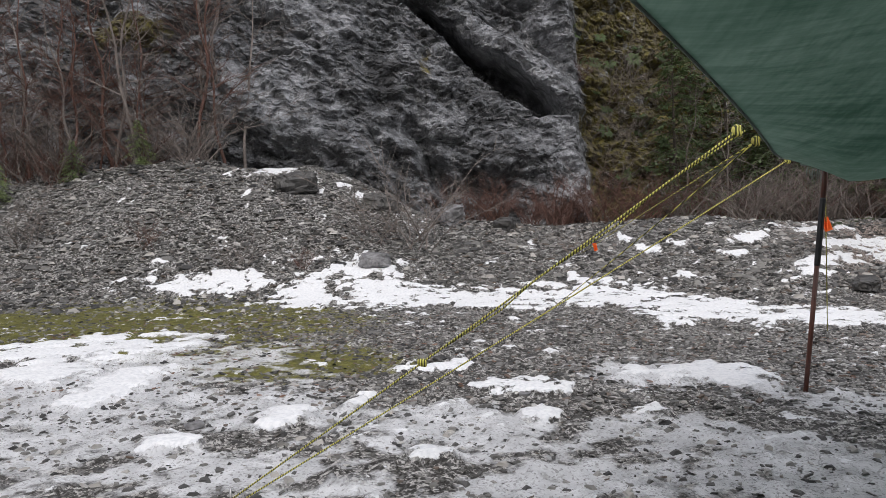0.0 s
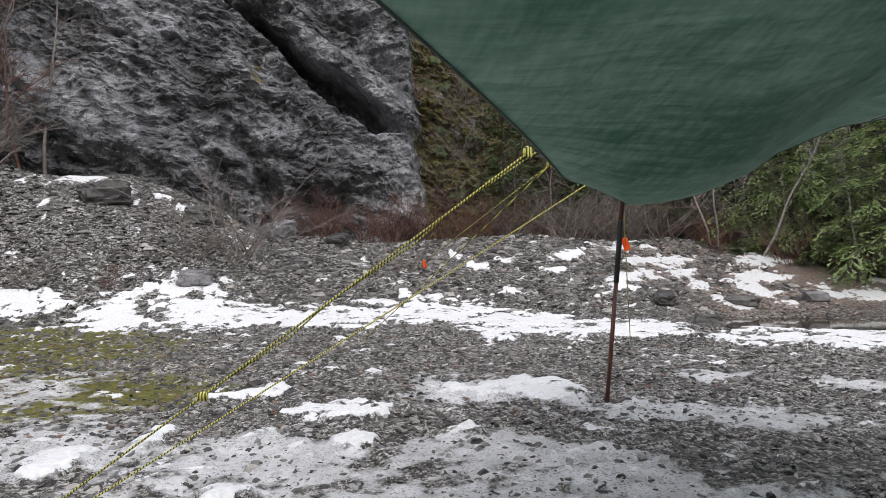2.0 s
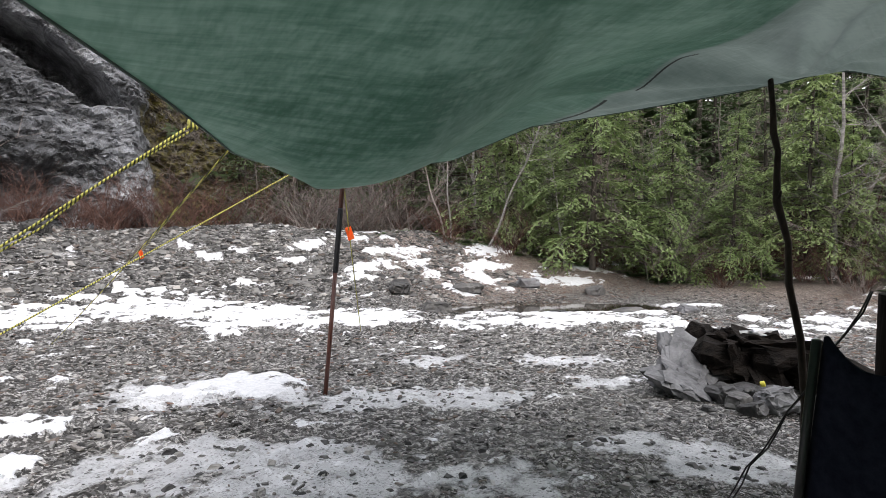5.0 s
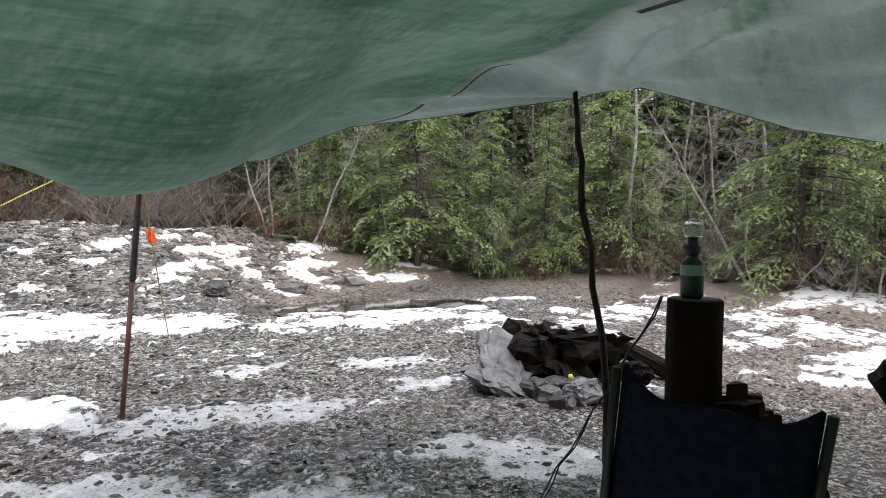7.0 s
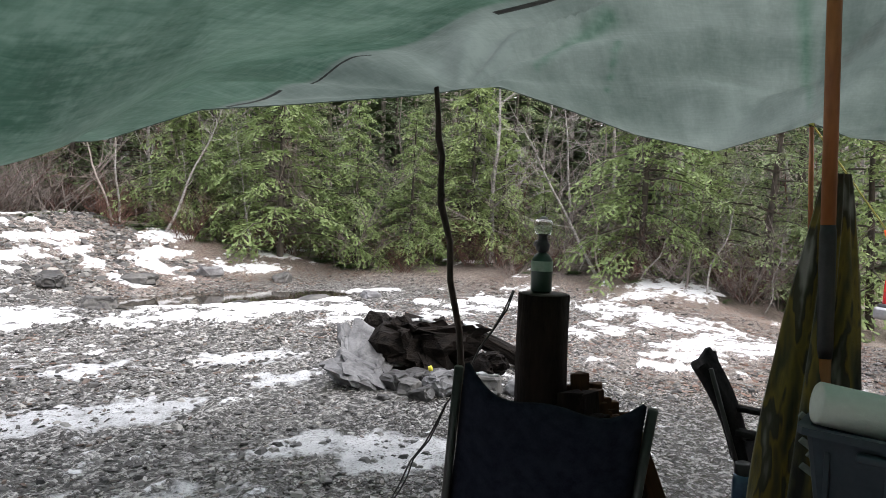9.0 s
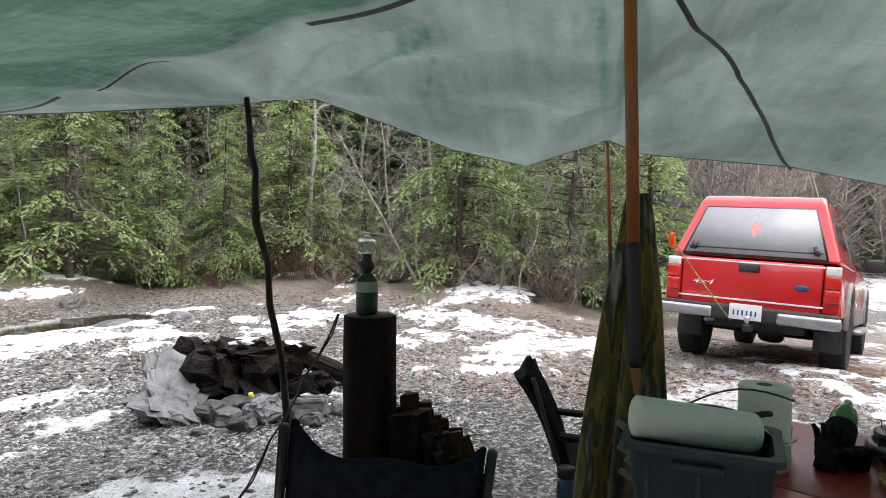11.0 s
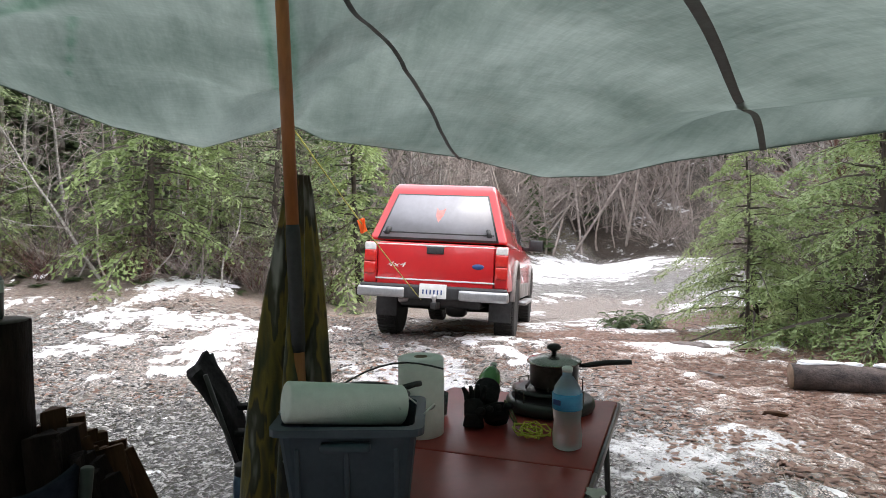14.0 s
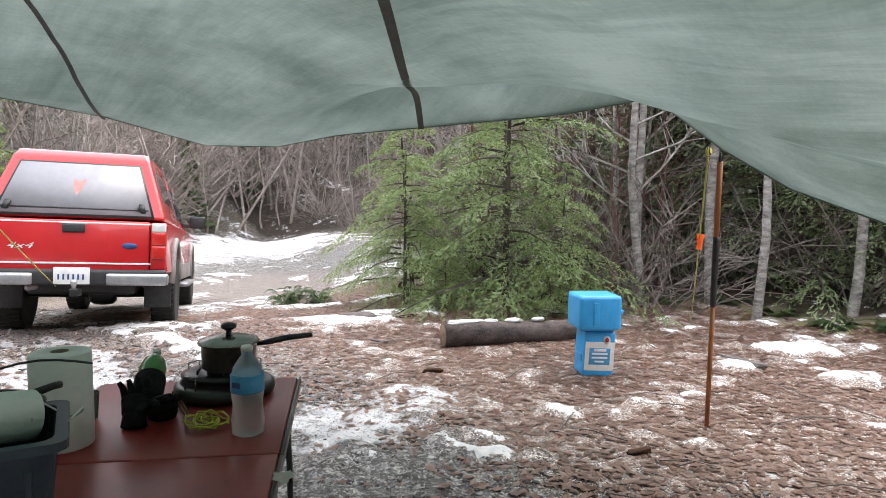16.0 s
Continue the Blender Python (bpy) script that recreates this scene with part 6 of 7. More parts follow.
# ---- fire pit ----
def rock(at, size, turn, seed, material, label, name="rock", group="fire pit stones", rough=0.25, flat=False):
    ob = obj(name, rock_bm(*size, seed, rough, 4 if size[0] > 0.3 and at[0] < 7 else 3), material, not flat)
    ob.matrix_world = pose(at[0], at[1], at[2], *turn)
    return tagged(ob, label, "rock" if name == "rock" else "charred log", group)


g0 = ground_at(5.5, 3.3)
rock((5.42, 3.52, g0 + 0.13), (0.74, 0.56, 0.26), (26, -18, 25), 1, PALEROCK, "pale flat slab of rock beside the fire pit", rough=0.45, flat=True)
rock((6.25, 3.95, g0 + 0.22), (0.46, 0.28, 0.40), (6, 22, 30), 2, CHAR, "blackened squared log end in the fire pit", "charred_log", "burnt logs", 0.15, True)
rock((6.10, 3.25, g0 + 0.18), (0.80, 0.58, 0.48), (0, 8, -30), 3, CHAR, "large charred stump lying in the fire pit", "charred_log", "burnt logs", 0.75, True)
rock((5.95, 2.62, g0 + 0.12), (0.75, 0.20, 0.20), (0, 18, 48), 6, CHAR, "half-burnt log resting on the fire pit stones", "charred_log", "burnt logs", 0.2, True)
rock((6.45, 2.75, g0 + 0.22), (0.80, 0.16, 0.15), (0, -24, 110), 7, CHAR, "thin burnt branch across the fire pit", "charred_log", "burnt logs", 0.2, True)
r2 = random.Random(3)
for k, (x, y, w) in enumerate(((5.30, 3.10, 0.26), (5.22, 2.92, 0.22), (5.38, 2.72, 0.34), (5.12, 2.75, 0.20), (5.52, 2.42, 0.30), (5.70, 2.15, 0.24), (5.62, 2.9, 0.25), (5.85, 3.70, 0.26), (5.15, 3.30, 0.20), (5.55, 3.06, 0.22), (5.35, 2.30, 0.18), (6.0, 2.1, 0.26), (6.65, 3.4, 0.3), (6.6, 2.4, 0.28))):
    rock((x, y, g0 + w * 0.22), (w, w * 0.75, w * 0.6), (r2.uniform(-20, 20), r2.uniform(-20, 20), r2.uniform(0, 180)), 10 + k, (DARKROCK, STONE, GREYROCK)[k % 3], ("dark wet stone ringing the fire pit", "grey slate stone ringing the fire pit", "pale grey stone ringing the fire pit")[k % 3], flat=True)
lid = obj("can", lathe_bm([(0.022, 0), (0.023, 0.006), (0.023, 0.028), (0.019, 0.031)], 18), plain("yellow_can", (0.6, 0.55, 0.05), (0.75, 0.7, 0.1), 20, 0.4))
lid.matrix_world = pose(5.42, 2.86, g0 + 0.17, 70, 0, 20)
tagged(lid, "small yellow can lid among the stones", "can")

# snow left on the burnt wood and between the stones
for k, (x, y, z, w) in enumerate(((6.15, 3.35, 0.43, 0.30), (6.35, 2.95, 0.40, 0.22), (5.95, 3.62, 0.30, 0.16), (5.75, 2.45, 0.12, 0.16))):
    ob = obj("snow_clump", rock_bm(w, w * 0.7, w * 0.25, 80 + k, 0.7, 3), SNOWCLUMP)
    ob.matrix_world = pose(x, y, g0 + z, 4 * k - 8, 6 - 3 * k, 40 * k)
    tagged(ob, "small clump of old white snow in the fire pit", "snow", "snow clumps in the fire pit")

# slate pieces and rocks on the flat
for k, (x, y, w, d, h) in enumerate(((9.0, 7.1, 0.75, 0.4, 0.10), (10.0, 6.6, 0.5, 0.3, 0.14), (8.0, 7.6, 0.3, 0.22, 0.10), (6.6, 8.9, 0.45, 0.3, 0.24), (-1.3, 12.2, 0.55, 0.4, 0.30), (6.9, 10.6, 0.5, 0.4, 0.25), (8.2, 10.2, 0.6, 0.4, 0.2), (9.7, 10.1, 0.45, 0.35, 0.2), (-3.2, 14.4, 0.9, 0.6, 0.5), (-1.4, 14.6, 0.7, 0.6, 0.4), (0.1, 14.9, 1.0, 0.6, 0.5), (1.4, 14.6, 0.5, 0.4, 0.3), (10.7, 9.2, 0.5, 0.3, 0.2), (0.62, 4.95, 0.16, 0.11, 0.05), (-0.05, 6.3, 0.16, 0.12, 0.06), (-0.85, 7.8, 0.2, 0.12, 0.05), (-1.7, 4.35, 0.12, 0.08, 0.05), (4.95, 3.0, 0.10, 0.08, 0.05))):
    rock((x, y, ground_at(x, y) + h * 0.3), (w, d, h), (k * 7 % 11 - 5, k * 5 % 13 - 6, k * 47), 40 + k, (STONE, GREYROCK, DARKROCK)[k % 3], "broken slate rock lying on the quarry floor", group="scattered rocks", flat=True)


# ---- upright log, lantern, firewood ----
lx, ly = 3.64, 1.275
root = thing("chopping_log", pose(lx, ly, ground_at(lx, ly)), "tall weathered log stood on end as a lantern stand", "log")
bm = tube_bm([(0, 0, -0.02), (0, 0.003, 0.3), (0.004, 0, 0.6), (0, 0.002, 0.85), (0, 0, 1.085)], [0.122, 0.118, 0.116, 0.115, 0.114], 26)
for v in bm.verts:
    a = math.atan2(v.co.y, v.co.x)
    k = 1 + 0.035 * math.sin(5 * a) + 0.03 * math.sin(11 * a + 1.5)
    v.co.x *= k
    v.co.y *= k
part("bark", bm, LOGBARK, root)
part("cut_end", lathe_bm([(0.11, 0), (0.108, 0.006), (0.06, 0.008), (0.0, 0.008)], 26, (0, 0, 1.084)), plain("weathered_cut_end", (0.03, 0.025, 0.02), (0.08, 0.068, 0.058), 14, 0.85), root, "grey cut end grain")
root = thing("lantern", pose(lx - 0.01, ly + 0.012, ground_at(lx, ly) + 1.093), "propane lantern with a dark green gas cylinder and glass", "lantern")
part("gas_cylinder", lathe_bm([(0.040, 0), (0.049, 0.012), (0.050, 0.12), (0.047, 0.155), (0.030, 0.178), (0.016, 0.186)], 28), CYLGREEN, root)
part("label", lathe_bm([(0.0508, 0.10), (0.0510, 0.101), (0.0510, 0.143), (0.0500, 0.146)], 28), plain("pale_label", (0.20, 0.30, 0.22), (0.34, 0.42, 0.34), 30, 0.5), root, "pale green printed label")
burner = part("burner", lathe_bm([(0.016, 0.182), (0.030, 0.196), (0.034, 0.222), (0.024, 0.236), (0.020, 0.262), (0.034, 0.270)], 22), BLACK, root)
part("valve_knob", tube_bm([(0.02, 0.02, 0.225), (0.05, 0.04, 0.222), (0.075, 0.055, 0.222)], [0.010, 0.018, 0.018], 12), BLACK, burner)
part("globe", lathe_bm([(0.034, 0.268), (0.042, 0.285), (0.043, 0.325), (0.036, 0.338)], 24), GLASS, root, "clear glass globe")
part("cap", lathe_bm([(0.020, 0.336), (0.018, 0.346), (0.006, 0.352)], 18), CHROME, root, "small steel cap")

r3 = random.Random(8)
for k in range(24):
    f = k // 3 / 7
    lng, w = 0.71 - 0.20 * f + r3.uniform(-0.04, 0.04), r3.uniform(0.085, 0.12)
    bm = prism_bm([(-w * 0.6, 0), (w * 0.5, w * 0.1), (w * 0.1, w * 0.8)], lng, 0.006)
    bmesh.ops.transform(bm, matrix=Matrix.Rotation(math.pi / 2, 4, "X"), verts=bm.verts)
    for v in bm.verts:
        v.co.x += 0.02 * math.sin(9 * v.co.z + k)
    ob = obj("firewood", bm, WOOD if k % 3 else LOGBARK, False)
    ob.matrix_world = pose(lx - 0.02 + 0.09 * (k % 3) + r3.uniform(-0.02, 0.02), ly - 0.16 - 0.28 * f, ground_at(lx, ly) + lng / 2 - 0.02, -3 - 17 * f + r3.uniform(-2, 2), r3.uniform(-3, 3), r3.uniform(-50, 50))
    tagged(ob, "split firewood log standing against the upright log", "firewood", "firewood stack")

root = thing("roasting_fork", Matrix(), "two long wire roasting forks leaning on the log", "fork")
for k in range(2):
    a, b = Vector((lx - 0.09, ly + 0.10 + 0.01 * k, 1.10)), Vector((3.30 + 0.06 * k, 1.93, ground_at(3.3, 1.93)))
    part("wire", tube_bm([a.lerp(b, j / 12) + Vector((0.012 * math.sin(j * 2.4 + k), 0.012 * math.cos(j * 2.1), 0)) for j in range(13)], 0.004, 6), BLACKMETAL, root)


# ---- folding camp chairs ----
def cloth_bm(f, nu=18, nv=14, thick=0.012):
    """A cloth panel from a map of the unit square to space."""
    bm = bmesh.new()
    g = [[bm.verts.new(f(i / nu, j / nv)) for i in range(nu + 1)] for j in range(nv + 1)]
    for j in range(nv):
        for i in range(nu):
            bm.faces.new((g[j][i], g[j][i + 1], g[j + 1][i + 1], g[j + 1][i]))
    bmesh.ops.recalc_face_normals(bm, faces=bm.faces[:])
    ret = bmesh.ops.solidify(bm, geom=bm.faces[:], thickness=thick)
    return bm


def camp_chair(at, heading, cloth, label, back_top=0.98, width=0.56, lean=0, pad=0.012, hollow=0.05):
    root = thing("camp_chair", pose(at[0], at[1], ground_at(at[0], at[1]), 0, lean, heading), label, "camp chair", "folding camp chairs")
    h = width / 2
    part("backrest", cloth_bm(lambda u, v: (h * (2 * u - 1) * (1.04 - 0.05 * v), -0.27 - 0.14 * v - hollow * (1 - (2 * u - 1) ** 2) - 4 * (pad - 0.012) * v * (v - 0.55), 0.40 + (back_top - 0.40) * v - 0.05 * v * (1 - (2 * u - 1) ** 2) - 0.015 * math.sin(9 * u) * v), 18, 14, pad), cloth, root)
    part("seat", cloth_bm(lambda u, v: (h * (2 * u - 1), -0.27 + 0.50 * v, 0.42 - 0.05 * (1 - (2 * u - 1) ** 2) - 0.05 * math.sin(math.pi * v) + 0.02 * v)), cloth, root)
    for s in (-1, 1):
        arm = part("armrest", cloth_bm(lambda u, v: (s * (h - 0.01 + 0.06 * (u - 0.5)), -0.30 + 0.54 * v, 0.56 + 0.04 * v - 0.025 * math.sin(math.pi * v)), 4, 10, 0.02), cloth, root)
        part("arm_strap", box_bm(0.04, 0.006, 0.12, 0.002, (s * (h - 0.02), 0.235, 0.53)), plain("pale_strap", (0.30, 0.30, 0.29), (0.42, 0.42, 0.40), 40, 0.8), arm, "pale webbing strap")
        part("back_post", tube_bm([(s * h, -0.26, 0.0), (s * (h + 0.01), -0.29, 0.42), (s * (h + 0.01), -0.41, back_top - 0.01)], 0.010, 10), BLACKMETAL, root)
        part("leg", tube_bm([(s * h, 0.24, 0.01), (-s * h * 0.9, -0.26, 0.40)], 0.009, 8), BLACKMETAL, root)
        part("leg", tube_bm([(s * h, 0.25, 0.01), (s * h, -0.24, 0.42)], 0.009, 8), BLACKMETAL, root)
        part("leg", tube_bm([(s * h, -0.26, 0.01), (s * h, 0.23, 0.44), (s * (h + 0.02), 0.24, 0.61)], 0.009, 8), BLACKMETAL, root)
        part("leg", tube_bm([(s * h, 0.25, 0.012), (-s * h, 0.25, 0.43)], 0.009, 8), BLACKMETAL, root)
        for y in (-0.26, 0.245):
            part("foot", lathe_bm([(0.026, -0.01), (0.028, 0.0), (0.016, 0.02)], 12, (s * h, y, 0.0)), BLACK, root)
    return root


camp_chair((2.39, 0.89), -78.9, NAVY, "dark navy folding camp chair with its back turned", 1.12, 0.37, 6.6)
camp_chair((4.0, 0.16), -176, BLACKCLOTH, "black folding camp chair half hidden by the blanket", 0.82, 0.42, 0, 0.035)

root = thing("flask", pose(3.62, 0.40, ground_at(3.62, 0.4)), "blue drinks flask standing beside the chair", "flask")
part("flask_body", lathe_bm([(0.036, 0), (0.040, 0.01), (0.040, 0.40), (0.034, 0.43)], 22), plain("blue_flask", (0.03, 0.06, 0.11), (0.07, 0.13, 0.2), 12, 0.3, 0.4), root)
part("flask_lid", lathe_bm([(0.034, 0.43), (0.034, 0.47), (0.028, 0.475)], 22), BLACK, root)


# ---- blanket hung on the centre pole ----
def build_blanket():
    root = thing("blanket", pose(3.115, 0.165, 0), "brown and ochre patterned fleece blanket hung on the pole", "blanket")
    n, m = 72, 40
    bm = bmesh.new()
    rings = []
    for j in range(m + 1):
        f = j / m
        z = 1.60 - 1.22 * f
        ring = []
        for i in range(n):
            a = 2 * math.pi * i / n
            r = 0.034 + 0.118 * f ** 0.8
            fold = 1 + 0.26 * min(1, 3 * f) * math.sin(6 * a + 1.2 * math.sin(2.5 * f) + 0.5) + 0.10 * math.sin(13 * a + 3 * f)
            ring.append(bm.verts.new((0.75 * r * fold * math.cos(a) - 0.01 * f, 1.0 * r * fold * math.sin(a) + 0.05 * f, z - 0.06 * f * math.sin(2 * a + 1))))
        rings.append(ring)
    for a, b in zip(rings, rings[1:]):
        for i in range(n):
            bm.faces.new((a[i], a[(i + 1) % n], b[(i + 1) % n], b[i]))
    bm.faces.new(rings[0])
    part("drape", bm, FLEECE, root)
    # pale paw motif
    PALE = plain("pale_motif", (0.20, 0.22, 0.20), (0.30, 0.32, 0.30), 30, 0.95)
    for k in range(5):
        ob = part("motif", box_bm(0.012, 0.075 - 0.006 * k, 0.020, 0.004), PALE, root, "pale grey printed motif")
        ob.matrix_local = pose(-0.155 - 0.004 * k, 0.035 - 0.018 * (k % 2), 0.86 - 0.035 * k, 35, 0, 12)


build_blanket()

# ---- red folding table ----
E1, E2 = Vector((-0.84, 0.54, 0)).normalized(), Vector((0.54, 0.84, 0)).normalized()
TC = Vector((3.31, -1.07, 0)) + E1 * 0.75 + E2 * 0.35
TURN = math.degrees(math.atan2(E1.y, E1.x))
root = thing("folding_table", pose(TC.x, TC.y, 0, 0, 0, TURN), "scuffed red folding table with black tube legs", "table")
for s in (-1, 1):
    leaf = part("tabletop", box_bm(0.748, 0.70, 0.035, 0.008, (s * 0.3755, 0, 0.7025)), TABLERED, root, "scuffed red half of the tabletop")
    part("edge_band", box_bm(0.75, 0.012, 0.03, 0.003, (s * 0.375, 0.357, 0.70)), BLACKMETAL, leaf)
    part("edge_band", box_bm(0.75, 0.012, 0.03, 0.003, (s * 0.375, -0.357, 0.70)), BLACKMETAL, leaf)
    for t in (-1, 1):
        part("leg", tube_bm([(s * 0.68, t * 0.31, 0.685), (s * 0.70, t * 0.32, 0.35), (s * 0.70, t * 0.32, -0.01)], 0.012, 10), BLACKMETAL, root)
    part("stretcher", tube_bm([(s * 0.70, -0.32, 0.22), (s * 0.70, 0.32, 0.22)], 0.009, 8), BLACKMETAL, root)
bm = bmesh.new()
bm.faces.new([bm.verts.new((0.035 * math.cos(a) * (1 + 0.35 * math.sin(3 * a + 1)), 0.028 * math.sin(a) * (1 + 0.3 * math.sin(5 * a)), 0)) for a in np.linspace(0, 6.283, 15)[:-1]])
chip = part("bare_patch", bm, plain("bare_board", (0.42, 0.38, 0.34), (0.58, 0.54, 0.5), 30, 0.7), root, "pale chipped patch in the paint")
q = Matrix.Rotation(-radians(TURN), 4, "Z") @ (Vector((2.53, -0.60, 0)) - TC)
chip.location = (q.x, q.y, 0.7235)
TOP = 0.72


def on_table(name, x, y, turn, label, category, group=""):
    return thing(name, pose(x, y, TOP, 0, 0, turn), label, category, group)


# tote with its load
root = on_table("storage_tote", 2.63, 0.035, -102, "dark blue-grey plastic storage tote packed to the brim", "tote")
def tote_shell(w0, d0, w1, d1, h, wall):
    bm = bmesh.new()
    def ring(w, d, z, r=0.03):
        pts = []
        for cx, cy, a0 in ((w - r, d - r, 0), (-w + r, d - r, 90), (-w + r, -d + r, 180), (w - r, -d + r, 270)):
            for k in range(4):
                a = radians(a0 + 30 * k)
                pts.append(bm.verts.new((cx + r * math.cos(a), cy + r * math.sin(a), z)))
        return pts
    rs = [ring(w0, d0, 0), ring(w1, d1, h), ring(w1 + 0.018, d1 + 0.018, h), ring(w1 + 0.018, d1 + 0.018, h + 0.018), ring(w1 - wall, d1 - wall, h + 0.018), ring(w0 - wall, d0 - wall, 0.02)]
    for a, b in zip(rs, rs[1:]):
        for k in range(16):
            bm.faces.new((a[k], a[(k + 1) % 16], b[(k + 1) % 16], b[k]))
    bm.faces.new(rs[0][::-1])
    bm.faces.new(rs[-1])
    bmesh.ops.recalc_face_normals(bm, faces=bm.faces[:])
    return bm
part("tub", tote_shell(0.145, 0.105, 0.17, 0.13, 0.22, 0.006), TOTE, root, "", False)
for k in (-0.12, 0.0, 0.12):
    part("rib", box_bm(0.012, 0.010, 0.17, 0.003, (k, -0.124, 0.10)), TOTE, root)
part("grip", box_bm(0.12, 0.03, 0.02, 0.006, (0, -0.145, 0.195)), TOTE, root)
root = thing("skillet", pose(2.75, -0.03, 0.945, 4, 4, -60), "black pan lying among the things in the tote", "pan")
part("pan", lathe_bm([(0.07, 0), (0.10, 0.03), (0.103, 0.032), (0.095, 0.032), (0.066, 0.006), (0.0, 0.006)], 28), BLACKMETAL, root)
part("handle", tube_bm([(0.10, 0, 0.028), (0.15, 0, 0.035), (0.17, 0, 0.035)], [0.010, 0.009, 0.009], 8), BLACK, root)


def towel_roll(m, r, h, label):
    ob = thing("paper_roll", m, label, "paper towel")
    bm = lathe_bm([(0.022, 0.001), (r - 0.004, 0), (r, 0.004), (r * 1.006, h * 0.5), (r, h - 0.004), (r - 0.004, h), (0.024, h + 0.001), (0.022, h * 0.9), (0.022, h * 0.2)], 40)
    for v in bm.verts:
        a = math.atan2(v.co.y, v.co.x)
        k = 1 + 0.012 * math.sin(3 * a + 7 * v.co.z)
        v.co.x *= k
        v.co.y *= k
    part("paper", bm, PAPER, ob)
    part("core", lathe_bm([(0.0225, h * 0.15), (0.0225, h + 0.002), (0.019, h + 0.002), (0.019, h * 0.15)], 24), plain("cardboard_core", (0.20, 0.15, 0.10), (0.30, 0.23, 0.16), 30, 0.9), ob)
    return ob


towel_roll(pose(3.12, -0.235, TOP, 0, 0, 0), 0.078, 0.265, "white paper towel roll standing on the table")
towel_roll(pose(2.585, 0.205, 1.008, 99, 0, 14), 0.052, 0.315, "white paper towel roll lying across the tote")
bm = tube_bm([(2.60 + 0.07 * math.sin(a), -0.13 + 0.045 * math.cos(a), 0.965 + 0.02 * math.sin(2 * a)) for a in np.linspace(0, 4.6, 26)], 0.0022, 6)
wire = obj("cable", bm, WHITE)
tagged(wire, "thin white cable looped out of the tote", "cable")
bm = tube_bm([(2.72 + 0.03 * k, 0.12 - 0.045 * k, 0.97 + 0.055 * math.sin(k / 9 * math.pi)) for k in range(10)], 0.003, 6)
tagged(obj("cable", bm, BLACK), "thin dark cable arching over the tote", "cable")

# stove, pot
root = on_table("camp_stove", 3.27, -0.74, TURN + 4, "black two-piece camp stove with a pot on it", "stove")
part("stove_base", lathe_bm([(0.14, 0), (0.165, 0.006), (0.172, 0.022), (0.168, 0.042), (0.150, 0.054), (0.145, 0.050), (0.12, 0.048), (0.0, 0.05)], 40, (-0.03, 0.02, 0)), BLACKMETAL, root)
for a in (-40, 50, 140, 230):
    part("wire_guard", tube_bm([(-0.03 + 0.155 * math.cos(radians(a + d)), 0.02 + 0.155 * math.sin(radians(a + d)), z) for d, z in ((-9, 0.045), (-9, 0.095), (9, 0.095), (9, 0.045))], 0.0025, 6), STEEL, root, "thin steel wire guard")
part("drip_ring", lathe_bm([(0.115, 0.058), (0.13, 0.064), (0.13, 0.074), (0.10, 0.078), (0.05, 0.070), (0.0, 0.07)], 32, (-0.06, 0.0, 0)), BLACKMETAL, root)
part("burner_cap", lathe_bm([(0.045, 0.068), (0.045, 0.085), (0.03, 0.092)], 22, (-0.06, 0, 0)), STEEL, root)
for a in (20, 110, 200, 290):
    part("pan_support", box_bm(0.10, 0.006, 0.016, 0.002, (-0.06 + 0.07 * math.cos(radians(a)), 0.07 * math.sin(radians(a)), 0.090), None), BLACKMETAL, root)
part("knob", lathe_bm([(0.018, 0), (0.018, 0.016), (0.012, 0.02)], 14, (0.12, -0.155, 0.03)), BLACK, root)
px, py = 3.29, -0.79
root = thing("saucepan", pose(px, py, TOP + 0.092, 0, 0, 0) @ Matrix.Diagonal((1, 1, 0.82, 1)), "sooty steel saucepan with a lid and black handle", "saucepan")
part("pot", lathe_bm([(0.085, 0), (0.092, 0.006), (0.094, 0.10), (0.100, 0.105), (0.100, 0.110), (0.092, 0.110), (0.090, 0.01), (0.0, 0.01)], 40), STEEL, root)
lidp = part("lid", lathe_bm([(0.104, 0.108), (0.106, 0.112), (0.100, 0.122), (0.060, 0.136), (0.02, 0.142), (0.0, 0.143)], 40), plain("lid_steel", (0.26, 0.27, 0.25), (0.40, 0.41, 0.38), 8, 0.25, 0.8), root)
part("lid_knob", lathe_bm([(0.010, 0.142), (0.010, 0.160), (0.026, 0.170), (0.028, 0.182), (0.018, 0.192), (0.0, 0.194)], 20), BLACK, lidp)
hd = Vector((-0.38, -0.92, 0)).normalized()
part("handle", tube_bm([hd * 0.095 + Vector((0, 0, 0.092)), hd * 0.14 + Vector((0, 0, 0.100)), hd * 0.20 + Vector((0, 0, 0.112)), hd * 0.29 + Vector((0, 0, 0.118))], [0.008, 0.013, 0.013, 0.011], 12), BLACK, root)

# water bottle
root = on_table("water_bottle", 2.87, -0.665, -20, "frosty half-full clear water bottle with a blue label", "bottle")
root.scale = (1.12, 1.12, 0.93)
part("bottle", lathe_bm([(0.030, 0), (0.041, 0.008), (0.042, 0.05), (0.038, 0.095), (0.042, 0.14), (0.042, 0.185), (0.036, 0.215), (0.018, 0.248), (0.014, 0.252), (0.014, 0.268)], 32), FROST, root)
lab = part("label_band", lathe_bm([(0.0424, 0.140), (0.0430, 0.142), (0.0430, 0.192), (0.0412, 0.195)], 32), LABELBLUE, root, "blue printed label band")
part("mark", box_bm(0.026, 0.003, 0.018, 0.001, (-0.0305, 0.0305, 0.168), Matrix.Rotation(radians(45), 4, "Z")), BLUEOVAL, lab)
